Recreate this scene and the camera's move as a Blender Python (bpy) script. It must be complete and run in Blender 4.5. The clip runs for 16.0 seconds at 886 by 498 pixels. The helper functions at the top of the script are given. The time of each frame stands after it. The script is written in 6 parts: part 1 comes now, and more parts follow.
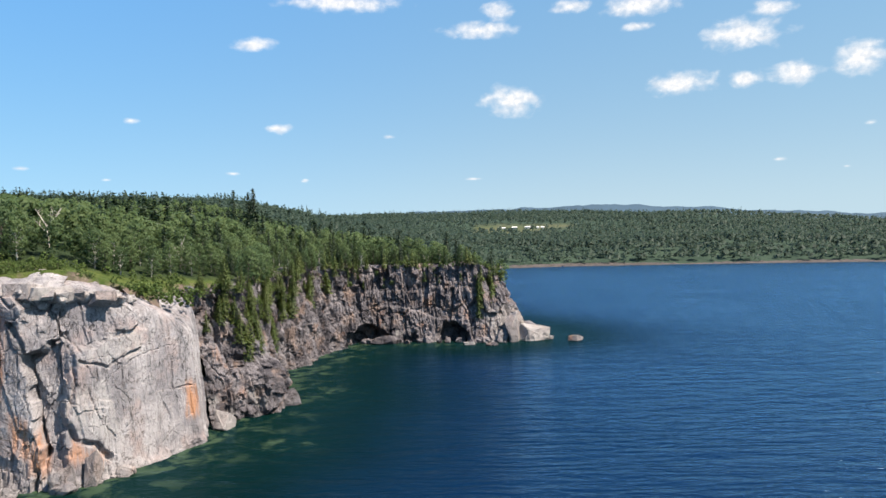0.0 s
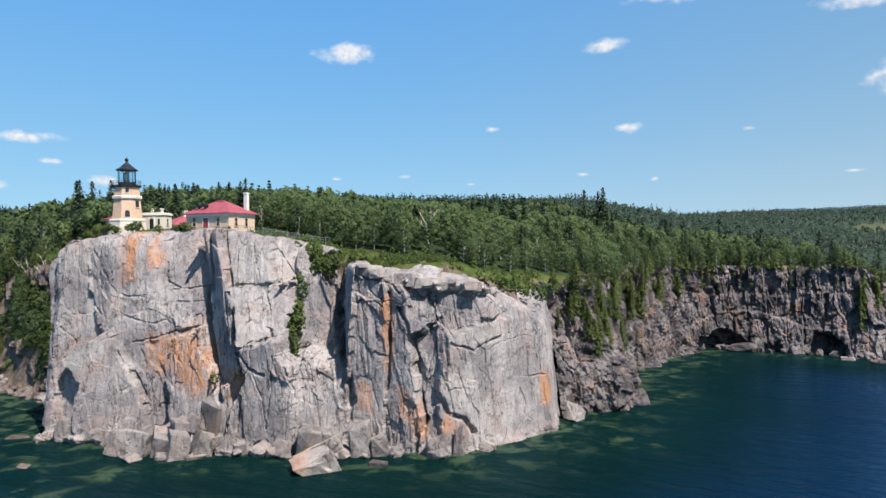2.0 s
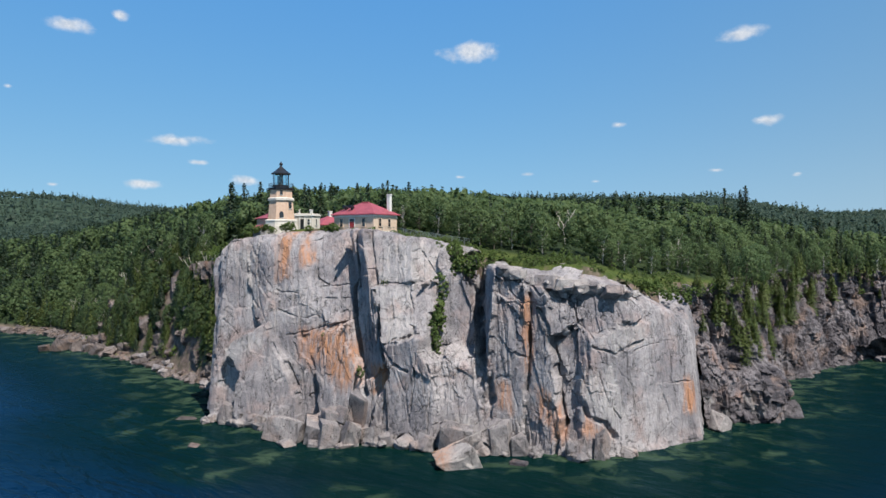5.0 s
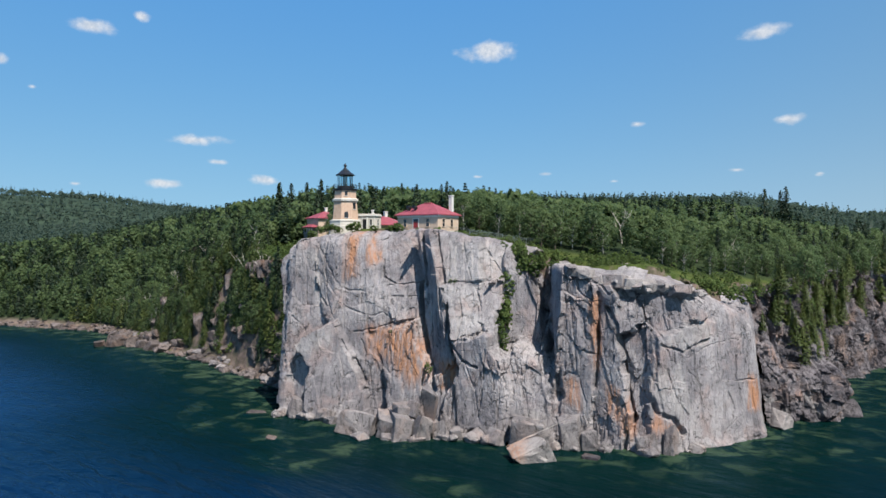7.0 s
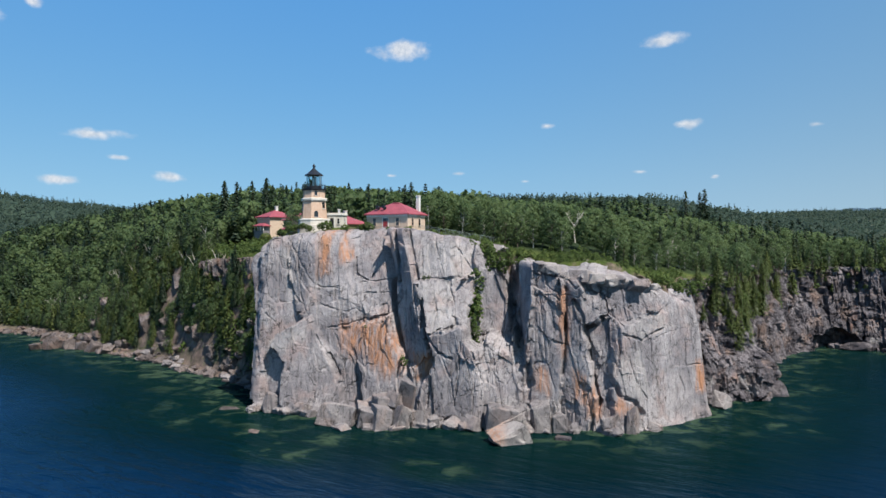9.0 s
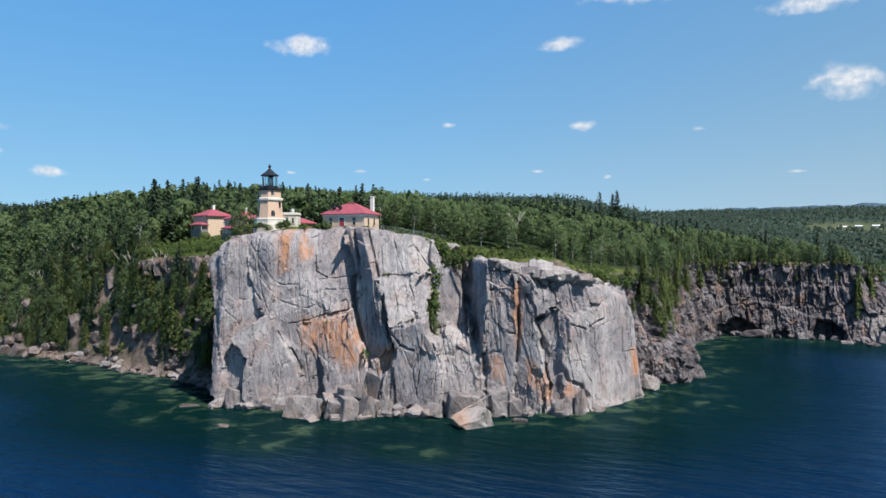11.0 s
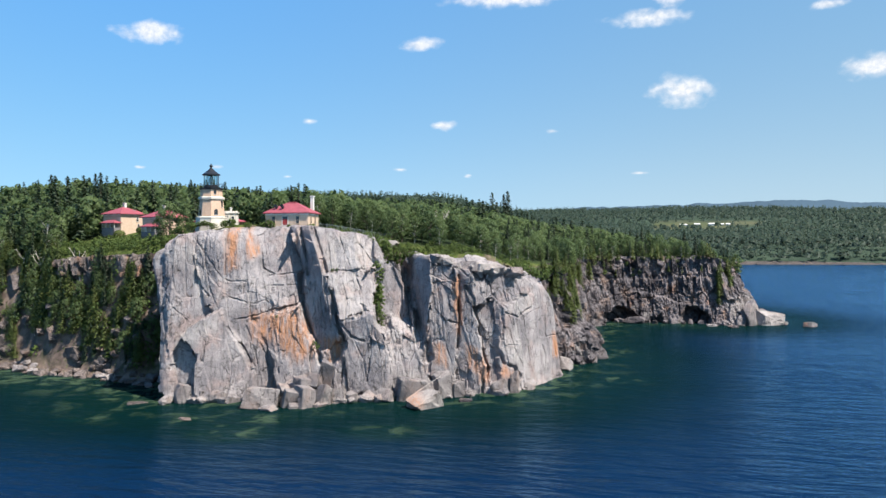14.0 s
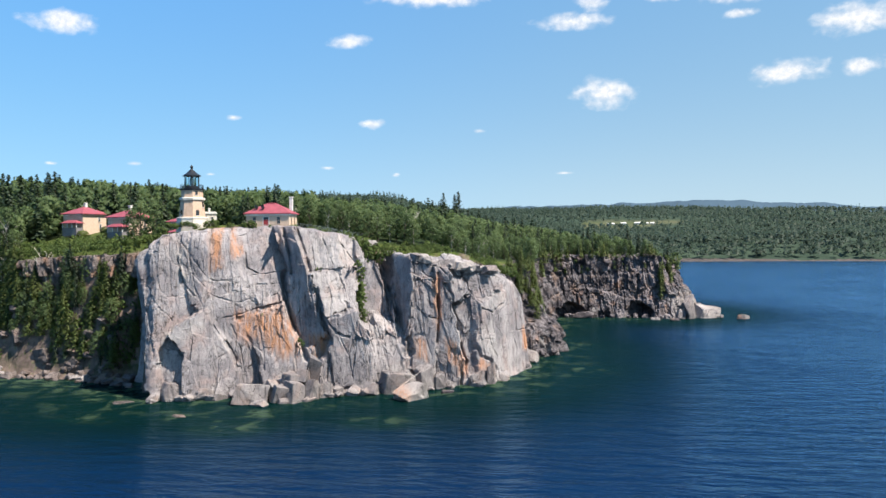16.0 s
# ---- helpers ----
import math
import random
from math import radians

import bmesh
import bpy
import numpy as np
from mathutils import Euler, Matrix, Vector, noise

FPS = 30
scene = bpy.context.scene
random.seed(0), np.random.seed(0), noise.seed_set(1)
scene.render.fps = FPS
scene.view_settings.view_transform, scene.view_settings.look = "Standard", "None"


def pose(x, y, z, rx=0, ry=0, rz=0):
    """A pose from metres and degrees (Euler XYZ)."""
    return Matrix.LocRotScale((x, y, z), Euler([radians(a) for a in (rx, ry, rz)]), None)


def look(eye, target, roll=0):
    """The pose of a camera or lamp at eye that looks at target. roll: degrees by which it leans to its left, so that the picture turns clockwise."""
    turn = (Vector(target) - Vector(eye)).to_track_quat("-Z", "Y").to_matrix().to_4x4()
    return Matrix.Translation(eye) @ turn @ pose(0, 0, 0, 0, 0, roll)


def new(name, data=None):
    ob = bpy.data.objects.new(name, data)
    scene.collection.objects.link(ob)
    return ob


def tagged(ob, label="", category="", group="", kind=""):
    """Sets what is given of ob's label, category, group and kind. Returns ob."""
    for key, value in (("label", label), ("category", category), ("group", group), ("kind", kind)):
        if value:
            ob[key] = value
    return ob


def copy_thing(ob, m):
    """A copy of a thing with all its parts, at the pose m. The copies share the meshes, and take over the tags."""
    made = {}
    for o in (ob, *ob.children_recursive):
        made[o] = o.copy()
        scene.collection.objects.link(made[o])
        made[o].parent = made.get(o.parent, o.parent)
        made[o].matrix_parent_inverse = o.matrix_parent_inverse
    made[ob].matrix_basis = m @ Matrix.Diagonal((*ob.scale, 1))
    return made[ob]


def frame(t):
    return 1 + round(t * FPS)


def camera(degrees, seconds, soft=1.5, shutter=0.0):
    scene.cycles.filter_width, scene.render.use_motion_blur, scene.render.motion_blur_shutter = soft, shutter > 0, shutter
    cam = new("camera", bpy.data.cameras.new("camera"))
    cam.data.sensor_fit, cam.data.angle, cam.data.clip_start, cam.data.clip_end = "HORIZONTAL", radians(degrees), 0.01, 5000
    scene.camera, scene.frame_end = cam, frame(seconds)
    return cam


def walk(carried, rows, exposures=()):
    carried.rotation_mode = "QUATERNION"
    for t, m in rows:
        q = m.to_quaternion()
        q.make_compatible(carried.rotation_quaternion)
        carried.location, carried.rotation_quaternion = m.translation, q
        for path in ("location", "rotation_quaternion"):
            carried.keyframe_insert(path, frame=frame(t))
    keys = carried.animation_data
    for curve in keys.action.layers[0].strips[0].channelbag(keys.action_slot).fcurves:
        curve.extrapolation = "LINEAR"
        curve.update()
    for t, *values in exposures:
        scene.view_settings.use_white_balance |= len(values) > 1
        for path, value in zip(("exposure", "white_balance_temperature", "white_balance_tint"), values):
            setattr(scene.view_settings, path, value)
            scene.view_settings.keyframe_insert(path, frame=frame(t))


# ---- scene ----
cam = camera(64.6, 16.0)
METRES, EYE, TILT, LEAN, TURN = 84.5, 37.3, -0.65, 1.2, 0.0
ROWS = [
    (0.0, 0.0, 0.0, 0.0, -0.0, 0.0, 0.0),
    (0.5, -0.0018, -0.0015, -0.0014, 7.09, 0.0, -0.13),
    (1.0, -0.0036, -0.0037, -0.0024, 14.12, -0.05, -0.29),
    (1.5, -0.0043, -0.0063, -0.0033, 21.1, -0.12, -0.51),
    (2.0, -0.0042, -0.0094, -0.0044, 27.88, -0.22, -0.69),
    (2.5, -0.0024, -0.0122, -0.0036, 33.97, -0.4, -0.85),
    (3.0, -0.005, -0.0144, -0.0016, 35.06, -0.51, -0.96),
    (3.5, -0.0113, -0.0203, 0.0006, 35.71, -0.54, -1.01),
    (4.0, -0.0141, -0.0242, 0.0018, 36.45, -0.55, -1.05),
    (6.5, -0.0793, -0.1186, 0.0028, 39.17, -0.62, -1.33),
    (7.0, -0.0965, -0.1546, 0.001, 39.26, -0.63, -1.34),
    (7.5, -0.1125, -0.1914, -0.0011, 38.04, -0.6, -1.34),
    (8.0, -0.1299, -0.2309, -0.003, 35.25, -0.56, -1.34),
    (10.5, -0.2229, -0.44, -0.0057, 27.96, -0.56, -1.17),
    (11.0, -0.2444, -0.4797, -0.0062, 24.24, -0.54, -1.14),
    (11.5, -0.2689, -0.518, -0.007, 21.17, -0.54, -1.06),
    (12.0, -0.2942, -0.5581, -0.0069, 21.25, -0.55, -1.0),
    (12.5, -0.3205, -0.5968, -0.0071, 21.37, -0.56, -0.97),
    (13.0, -0.3461, -0.633, -0.0082, 21.1, -0.57, -0.95),
    (13.5, -0.3743, -0.6673, -0.0106, 16.35, -0.53, -0.93),
    (14.0, -0.4047, -0.7012, -0.0128, 13.09, -0.51, -0.87),
    (14.5, -0.4359, -0.7332, -0.0128, 10.16, -0.51, -0.82),
    (15.0, -0.4681, -0.765, -0.0131, 9.6, -0.51, -0.76),
    (15.5, -0.5015, -0.796, -0.0126, 8.46, -0.53, -0.72),
    (16.0, -0.535, -0.8248, -0.0132, 7.27, -0.52, -0.69),
]
EXPOSURES = [(0.0, 1.22, 7100, 12), (1.0, 1.2, 7100, 12), (1.8, 1.07, 6900, 11.5), (2.6, 0.88, 6700, 11), (3.5, 0.78, 6500, 10), (7.5, 0.74, 6500, 10), (10.5, 0.82, 6500, 10), (12.5, 1.04, 6650, 10.5), (14.0, 1.16, 6750, 11), (16.0, 1.22, 6900, 11.5)]
walk(cam, [(t, pose(0, 0, EYE, TILT, LEAN, TURN) @ pose(METRES * x, METRES * y, METRES * z, 90 + pitch, roll, yaw)) for t, x, y, z, yaw, pitch, roll in ROWS], EXPOSURES)

# ---------------------------------------------------------------- world, sun, sky
SUN_AZ, SUN_EL = 109.0, 56.0          # degrees clockwise from +y, and above the horizon
sun_to = Vector((math.sin(radians(SUN_AZ)) * math.cos(radians(SUN_EL)), math.cos(radians(SUN_AZ)) * math.cos(radians(SUN_EL)), math.sin(radians(SUN_EL))))
sun_data = bpy.data.lights.new("sun", "SUN")
sun_data.energy, sun_data.angle, sun_data.color = 5.0, radians(0.53), (1.0, 0.95, 0.88)
sun = new("sun", sun_data)
sun.matrix_world = look(sun_to * 900, (0, 0, 0))

# clouds: azimuth, elevation, half width, half height in degrees
CLOUDS_EAST = [(-7.8, 18.7, 4.75, 0.73), (4.8, 17.9, 1.29, 0.83), (3.3, 16.6, 2.86, 0.69), (-14.7, 15.4, 1.72, 0.54), (5.8, 11.1, 2.56, 1.20), (10.6, 18.0, 1.57, 0.64), (15.9, 17.6, 3.21, 0.89), (15.7, 16.1, 1.20, 0.36), (23.4, 14.7, 3.12, 1.19), (25.3, 16.2, 1.52, 0.59), (18.9, 11.6, 2.82, 0.87), (23.5, 11.5, 1.25, 0.68), (26.8, 11.6, 1.85, 0.91), (31.0, 12.1, 1.70, 1.35), (-4.2, 8.5, 0.73, 0.28), (2.7, 5.0, 1.11, 0.18), (31.5, 7.6, 0.67, 0.28), (25.7, 5.5, 0.60, 0.21), (30.0, 4.7, 0.49, 0.20), (-11.0, 5.1, 0.53, 0.18)]
CLOUDS_WEST = [(-35.6, 15.3, 2.40, 0.83), (-65.9, 15.5, 1.55, 0.60), (-58.6, 8.0, 2.23, 0.43), (-57.1, 6.4, 1.08, 0.30), (-61.1, 4.6, 1.32, 0.42), (-53.6, 5.1, 1.17, 0.40), (-62.5, 16.6, 0.59, 0.41), (-12.9, 9.1, 1.06, 0.43), (-23.7, 9.4, 1.11, 0.32), (-31.0, 5.7, 0.83, 0.23), (-36.4, 5.5, 0.60, 0.18), (-25.5, 5.0, 0.54, 0.18), (-16.5, 5.6, 0.74, 0.22), (-11.1, 5.0, 0.57, 0.21), (-71.5, 12.6, 0.59, 0.47), (-69.6, 11.0, 0.41, 0.24), (-66.9, 4.4, 0.58, 0.20)]


class Nodes:
    """Short writing for node trees."""

    def __init__(self, tree):
        self.tree = tree
        tree.nodes.clear()

    def add(self, kind, **settings):
        node = self.tree.nodes.new(kind)
        for key, value in settings.items():
            if key in node.bl_rna.properties:
                setattr(node, key, value)
        return node

    def put(self, socket, value):
        if isinstance(value, bpy.types.NodeSocket):
            self.tree.links.new(value, socket)
        elif value is not None:
            socket.default_value = value

    def math(self, op, a, b=None, c=None, clamp=False):
        node = self.add("ShaderNodeMath", operation=op, use_clamp=clamp)
        for i, v in enumerate((a, b, c)):
            self.put(node.inputs[i], v)
        return node.outputs[0]

    def vec(self, op, a, b=None, c=None):
        node = self.add("ShaderNodeVectorMath", operation=op)
        for i, v in enumerate((a, b, c)):
            self.put(node.inputs[i], v)
        return node.outputs["Value"] if op in ("LENGTH", "DOT_PRODUCT") else node.outputs[0]

    def noise(self, vector, scale, detail=4.0, rough=0.55, distort=0.0):
        node = self.add("ShaderNodeTexNoise")
        self.put(node.inputs["Vector"], vector)
        node.inputs["Scale"].default_value, node.inputs["Detail"].default_value = scale, detail
        node.inputs["Roughness"].default_value, node.inputs["Distortion"].default_value = rough, distort
        return node.outputs["Fac"]

    def tint_noise(self, vector, scale):
        node = self.add("ShaderNodeTexNoise")
        self.put(node.inputs["Vector"], vector)
        node.inputs["Scale"].default_value = scale
        return node.outputs["Color"]

    def voronoi(self, vector, scale, feature="F1", out="Distance", random=1.0):
        node = self.add("ShaderNodeTexVoronoi", feature=feature)
        self.put(node.inputs["Vector"], vector)
        node.inputs["Scale"].default_value = scale
        node.inputs["Randomness"].default_value = random
        return node.outputs[out]

    def span(self, value, a, b, lo=0.0, hi=1.0):
        node = self.add("ShaderNodeMapRange", interpolation_type="SMOOTHSTEP")
        for i, v in enumerate((value, a, b, lo, hi)):
            self.put(node.inputs[i], v)
        return node.outputs[0]

    def mix(self, fac, a, b, blend="MIX"):
        node = self.add("ShaderNodeMix", data_type="RGBA", blend_type=blend)
        self.put(node.inputs[0], fac)
        self.put(node.inputs[6], a if isinstance(a, bpy.types.NodeSocket) else (*a, 1))
        self.put(node.inputs[7], b if isinstance(b, bpy.types.NodeSocket) else (*b, 1))
        return node.outputs[2]

    def attr(self, name):
        return self.add("ShaderNodeAttribute", attribute_name=name).outputs["Fac"]

    def scaled(self, vector, x, y, z):
        return self.vec("MULTIPLY", vector, (x, y, z))

    def coords(self):
        return self.add("ShaderNodeNewGeometry").outputs["Position"]

    def bump(self, height, strength, distance, normal=None):
        node = self.add("ShaderNodeBump")
        self.put(node.inputs["Height"], height)
        node.inputs["Strength"].default_value, node.inputs["Distance"].default_value = strength, distance
        self.put(node.inputs["Normal"], normal)
        return node.outputs[0]

    def finish(self, colour, rough=0.8, normal=None, metal=0.0, specular=0.3, translucent=0.0, ior=1.5):
        shader = self.add("ShaderNodeBsdfPrincipled")
        self.put(shader.inputs["Base Color"], colour if isinstance(colour, bpy.types.NodeSocket) else (*colour, 1))
        self.put(shader.inputs["Roughness"], rough)
        self.put(shader.inputs["Metallic"], metal)
        self.put(shader.inputs["Specular IOR Level"], specular)
        self.put(shader.inputs["Normal"], normal)
        shader.inputs["IOR"].default_value = ior
        end = shader.outputs[0]
        if translucent:
            thin = self.add("ShaderNodeBsdfTranslucent")
            self.put(thin.inputs["Color"], colour if isinstance(colour, bpy.types.NodeSocket) else (*colour, 1))
            both = self.add("ShaderNodeMixShader")
            both.inputs[0].default_value = translucent
            self.tree.links.new(end, both.inputs[1])
            self.tree.links.new(thin.outputs[0], both.inputs[2])
            end = both.outputs[0]
        self.tree.links.new(end, self.add("ShaderNodeOutputMaterial").inputs[0])


world = bpy.data.worlds.new("sky")
scene.world = world
world.use_nodes = True
n = Nodes(world.node_tree)
sky = n.add("ShaderNodeTexSky", sky_type="NISHITA", sun_disc=False, sun_elevation=radians(SUN_EL), sun_rotation=radians(SUN_AZ),
            altitude=200.0, air_density=1.0, dust_density=0.15, ozone_density=1.4)
way = n.add("ShaderNodeTexCoord").outputs["Generated"]
axes = n.add("ShaderNodeSeparateXYZ")
n.put(axes.inputs[0], way)
azimuth = n.math("MULTIPLY", n.math("ARCTAN2", axes.outputs[0], axes.outputs[1]), 57.2958)
height = n.math("MULTIPLY", n.math("ARCSINE", axes.outputs[2]), 57.2958)
place = n.add("ShaderNodeCombineXYZ")
n.put(place.inputs[0], azimuth)
n.put(place.inputs[1], height)
nearest = 9.0
for az, el, w, h in CLOUDS_EAST + CLOUDS_WEST:
    apart = n.vec("LENGTH", n.vec("MULTIPLY_ADD", place.outputs[0], (1 / w, 1 / h, 0), (-az / w, -el / h, 0)))
    if h < 0.35:
        apart = n.math("ADD", apart, 0.38)
    nearest = n.math("MINIMUM", apart, nearest)
puffs = n.noise(n.scaled(place.outputs[0], 0.8, 1.3, 1), 0.9, 4.0, 0.5, 0.2)
cover = n.span(n.math("ADD", nearest, n.math("MULTIPLY", n.math("SUBTRACT", puffs, 0.5), 1.6)), 1.15, 0.1)
cover = n.math("MULTIPLY", cover, n.span(nearest, 2.0, 1.2))
wisps = n.noise(place.outputs[0], 2.2, 5.0, 0.6)
cloud = n.mix(n.span(wisps, 0.35, 0.65), (6.0, 6.5, 7.2), (8.2, 8.3, 8.5))
# the day's clear air: paler and evener towards the horizon than the model's
parts = n.add("ShaderNodeSeparateColor")
n.put(parts.inputs[0], sky.outputs[0])
whole = n.add("ShaderNodeCombineColor")
green = n.math("MULTIPLY", n.math("POWER", n.math("MULTIPLY", parts.outputs[1], 0.2), 0.42), 4.4)
sunward = n.span(azimuth, -44.0, 18.0)
n.put(whole.inputs[0], n.math("MULTIPLY", n.math("MULTIPLY", n.math("POWER", green, 2.0), 0.104), n.math("MULTIPLY_ADD", sunward, 0.37, 0.95)))
n.put(whole.inputs[1], green)
n.put(whole.inputs[2], n.math("MULTIPLY", n.math("MULTIPLY", n.math("POWER", green, 0.2), 4.6), n.math("MULTIPLY_ADD", sunward, -0.2, 1.18)))
air = whole.outputs[0]
blend = n.mix(n.math("MULTIPLY", cover, 0.86), air, cloud)
back = n.add("ShaderNodeBackground")
n.put(back.inputs[0], blend)
back.inputs[1].default_value = 0.062
n.tree.links.new(back.outputs[0], n.add("ShaderNodeOutputWorld").inputs[0])


# ---------------------------------------------------------------- materials
def material(name, make):
    m = bpy.data.materials.new(name)
    m.use_nodes = True
    make(Nodes(m.node_tree))
    return m


def rock(light, dark, warm, crack_scale, streaks=0.5, grain=1.0):
    """Weathered rock: tonal patches, hanging streaks, lichen spots, hair cracks and grain."""
    def make(n):
        p = n.coords()
        colour = n.mix(n.span(n.noise(p, 0.11, 5, 0.62, 0.4), 0.36, 0.64), dark, light)
        colour = n.mix(n.span(n.noise(n.vec("ADD", p, (31.0, 7.0, 3.0)), 0.16, 4, 0.6), 0.5, 0.68, 0.0, 0.75), colour, warm)
        stain = n.noise(n.scaled(p, 1.1, 1.1, 0.055), 1.0, 5, 0.62, 0.3)
        colour = n.mix(n.span(stain, 0.54, 0.68, 0.0, streaks), colour, tuple(c * 0.42 for c in dark))
        drip = n.noise(n.scaled(n.vec("ADD", p, (9.0, 40.0, 0.0)), 1.3, 1.3, 0.07), 1.0, 5, 0.62)
        colour = n.mix(n.span(drip, 0.58, 0.72, 0.0, 0.6 * streaks), colour, tuple(min(0.6, c * 1.4) for c in light))
        spots = n.noise(p, 1.1, 5, 0.72)
        colour = n.mix(n.span(spots, 0.6, 0.7, 0.0, 0.35), colour, tuple(min(0.6, c * 1.25) for c in light))
        colour = n.mix(n.span(spots, 0.42, 0.32, 0.0, 0.55), colour, tuple(c * 0.5 for c in dark))
        fine = n.noise(p, 3.4, 5, 0.7)
        colour = n.mix(n.span(fine, 0.5, 0.3, 0.0, 0.5), colour, tuple(c * 0.5 for c in dark))
        speck = n.noise(p, 7.5, 4, 0.7)
        colour = n.mix(n.span(speck, 0.54, 0.68, 0.0, 0.4), colour, tuple(min(0.6, c * 1.3) for c in light))
        colour = n.mix(n.span(speck, 0.47, 0.33, 0.0, 0.6), colour, tuple(c * 0.5 for c in dark))
        bent = n.vec("ADD", n.scaled(p, 1, 1, 0.5), n.vec("MULTIPLY", n.add("ShaderNodeTexNoise").outputs["Color"], (0.6, 0.6, 0.6)))
        joints = n.voronoi(bent, crack_scale, "DISTANCE_TO_EDGE")
        seam = n.span(joints, 0.022, 0.0)
        colour = n.mix(n.math("MULTIPLY", seam, n.span(n.noise(p, 0.22, 2), 0.48, 0.6, 0.0, 0.5)), colour, tuple(c * 0.22 for c in dark))
        minor = n.span(n.voronoi(n.scaled(bent, 1, 1, 0.7), crack_scale * 2.7, "DISTANCE_TO_EDGE"), 0.03, 0.0)
        colour = n.mix(n.math("MULTIPLY", minor, n.span(n.noise(n.vec("ADD", p, (5.0, 2.0, 60.0)), 0.3, 2), 0.52, 0.62, 0.0, 0.3)), colour, tuple(c * 0.3 for c in dark))
        cracks = None
        for size, tall, thin, off in ((0.16, 0.45, 0.006, 0.0), (0.42, 0.5, 0.009, 17.0), (0.5, 1.6, 0.008, 41.0)):
            wander = n.noise(n.scaled(n.vec("ADD", p, (off, off * 0.3, off * 0.7)), size, size, size * tall), 1.0, 5, 0.55, 0.25)
            line = n.span(n.math("ABSOLUTE", n.math("SUBTRACT", wander, 0.5)), thin, 0.0)
            line = n.math("MULTIPLY", line, n.span(n.noise(n.vec("ADD", p, (off, 3.0, 8.0)), 0.2, 2), 0.42, 0.58))
            cracks = line if cracks is None else n.math("MAXIMUM", cracks, line)
        colour = n.mix(n.math("MULTIPLY", cracks, 0.9), colour, tuple(c * 0.2 for c in dark))
        rust = n.span(n.noise(n.scaled(p, 1.6, 1.6, 0.09), 1.0, 5, 0.62), 0.32, 0.6, 0.12, 0.88)
        colour = n.mix(n.math("MULTIPLY", n.attr("orange"), rust), colour, (0.37, 0.172, 0.085))
        colour = n.mix(n.math("MULTIPLY", n.attr("pale"), n.span(n.noise(n.scaled(p, 0.8, 0.8, 0.3), 1.0, 4), 0.3, 0.65, 0.15, 0.55)), colour, (0.37, 0.345, 0.33))
        h = n.math("ADD", n.math("MULTIPLY", fine, 0.45), n.math("MULTIPLY", n.noise(p, 1.5, 6, 0.68), 0.4))
        h = n.math("SUBTRACT", h, n.math("ADD", n.math("MULTIPLY", seam, 0.12), n.math("MULTIPLY", cracks, 0.4)))
        n.finish(colour, 0.88, n.bump(h, 0.75 * grain, 0.48), specular=0.2)
    return make


M_CLIFF = material("pale_anorthosite", rock((0.315, 0.29, 0.29), (0.166, 0.153, 0.162), (0.28, 0.212, 0.197), 0.3, 0.55, 1.15))
M_DARK = material("dark_basalt", rock((0.185, 0.165, 0.172), (0.038, 0.034, 0.04), (0.2, 0.135, 0.105), 0.5, 0.9, 1.4))
M_BOULDER = material("boulder_rock", rock((0.285, 0.256, 0.247), (0.15, 0.135, 0.137), (0.26, 0.195, 0.17), 0.55, 0.55, 1.2))
M_PALE = material("bleached_rock", rock((0.34, 0.31, 0.295), (0.24, 0.215, 0.205), (0.3, 0.235, 0.205), 0.4, 0.3))
M_SHORE = material("shore_ledge_rock", rock((0.095, 0.081, 0.075), (0.05, 0.044, 0.042), (0.085, 0.066, 0.055), 0.3, 0.2))
M_REDROCK = material("shore_rhyolite", rock((0.175, 0.145, 0.136), (0.07, 0.058, 0.055), (0.185, 0.122, 0.095), 0.5, 0.5, 1.2))


def ground_make(n):
    p = n.coords()
    geo = n.add("ShaderNodeNewGeometry")
    up = n.add("ShaderNodeSeparateXYZ")
    n.put(up.inputs[0], geo.outputs["Normal"])
    grass = n.mix(n.span(n.noise(p, 0.25, 5, 0.65), 0.35, 0.65), (0.033, 0.053, 0.013), (0.069, 0.086, 0.023))
    grass = n.mix(n.span(n.noise(p, 1.7, 4, 0.7), 0.55, 0.75, 0, 0.6), grass, (0.1, 0.112, 0.038))
    litter = n.mix(n.span(n.noise(p, 0.5, 4), 0.4, 0.6), (0.015, 0.025, 0.011), (0.025, 0.038, 0.016))
    # Far ground follows the hazed tint of the far crowns.
    litter = n.mix(n.attr("wooded"), litter, n.mix(n.span(n.noise(p, 0.03, 4), 0.35, 0.65), (0.024, 0.04, 0.028), (0.036, 0.056, 0.038)))
    cover = n.mix(n.attr("open"), litter, grass)
    stone = n.mix(n.span(n.noise(p, 0.4, 5, 0.65), 0.35, 0.65), (0.085, 0.064, 0.055), (0.175, 0.13, 0.108))
    stone = n.mix(n.span(n.noise(n.scaled(p, 1.2, 1.2, 0.4), 1.0, 4), 0.55, 0.7, 0, 0.7), stone, (0.079, 0.106, 0.026))
    steep = n.span(n.math("ADD", up.outputs[2], n.math("MULTIPLY", n.noise(p, 0.7, 4), 0.35)), 0.82, 0.6)
    colour = n.mix(n.math("MAXIMUM", steep, n.attr("bare")), cover, stone)
    colour = n.mix(n.attr("meadow"), colour, n.mix(n.span(n.noise(p, 0.02, 4), 0.35, 0.65), (0.058, 0.07, 0.034), (0.082, 0.082, 0.046)))
    n.finish(colour, 0.95, n.bump(n.noise(p, 1.3, 6, 0.7), 0.9, 0.5), specular=0.1)


M_GROUND = material("grass_and_soil", ground_make)


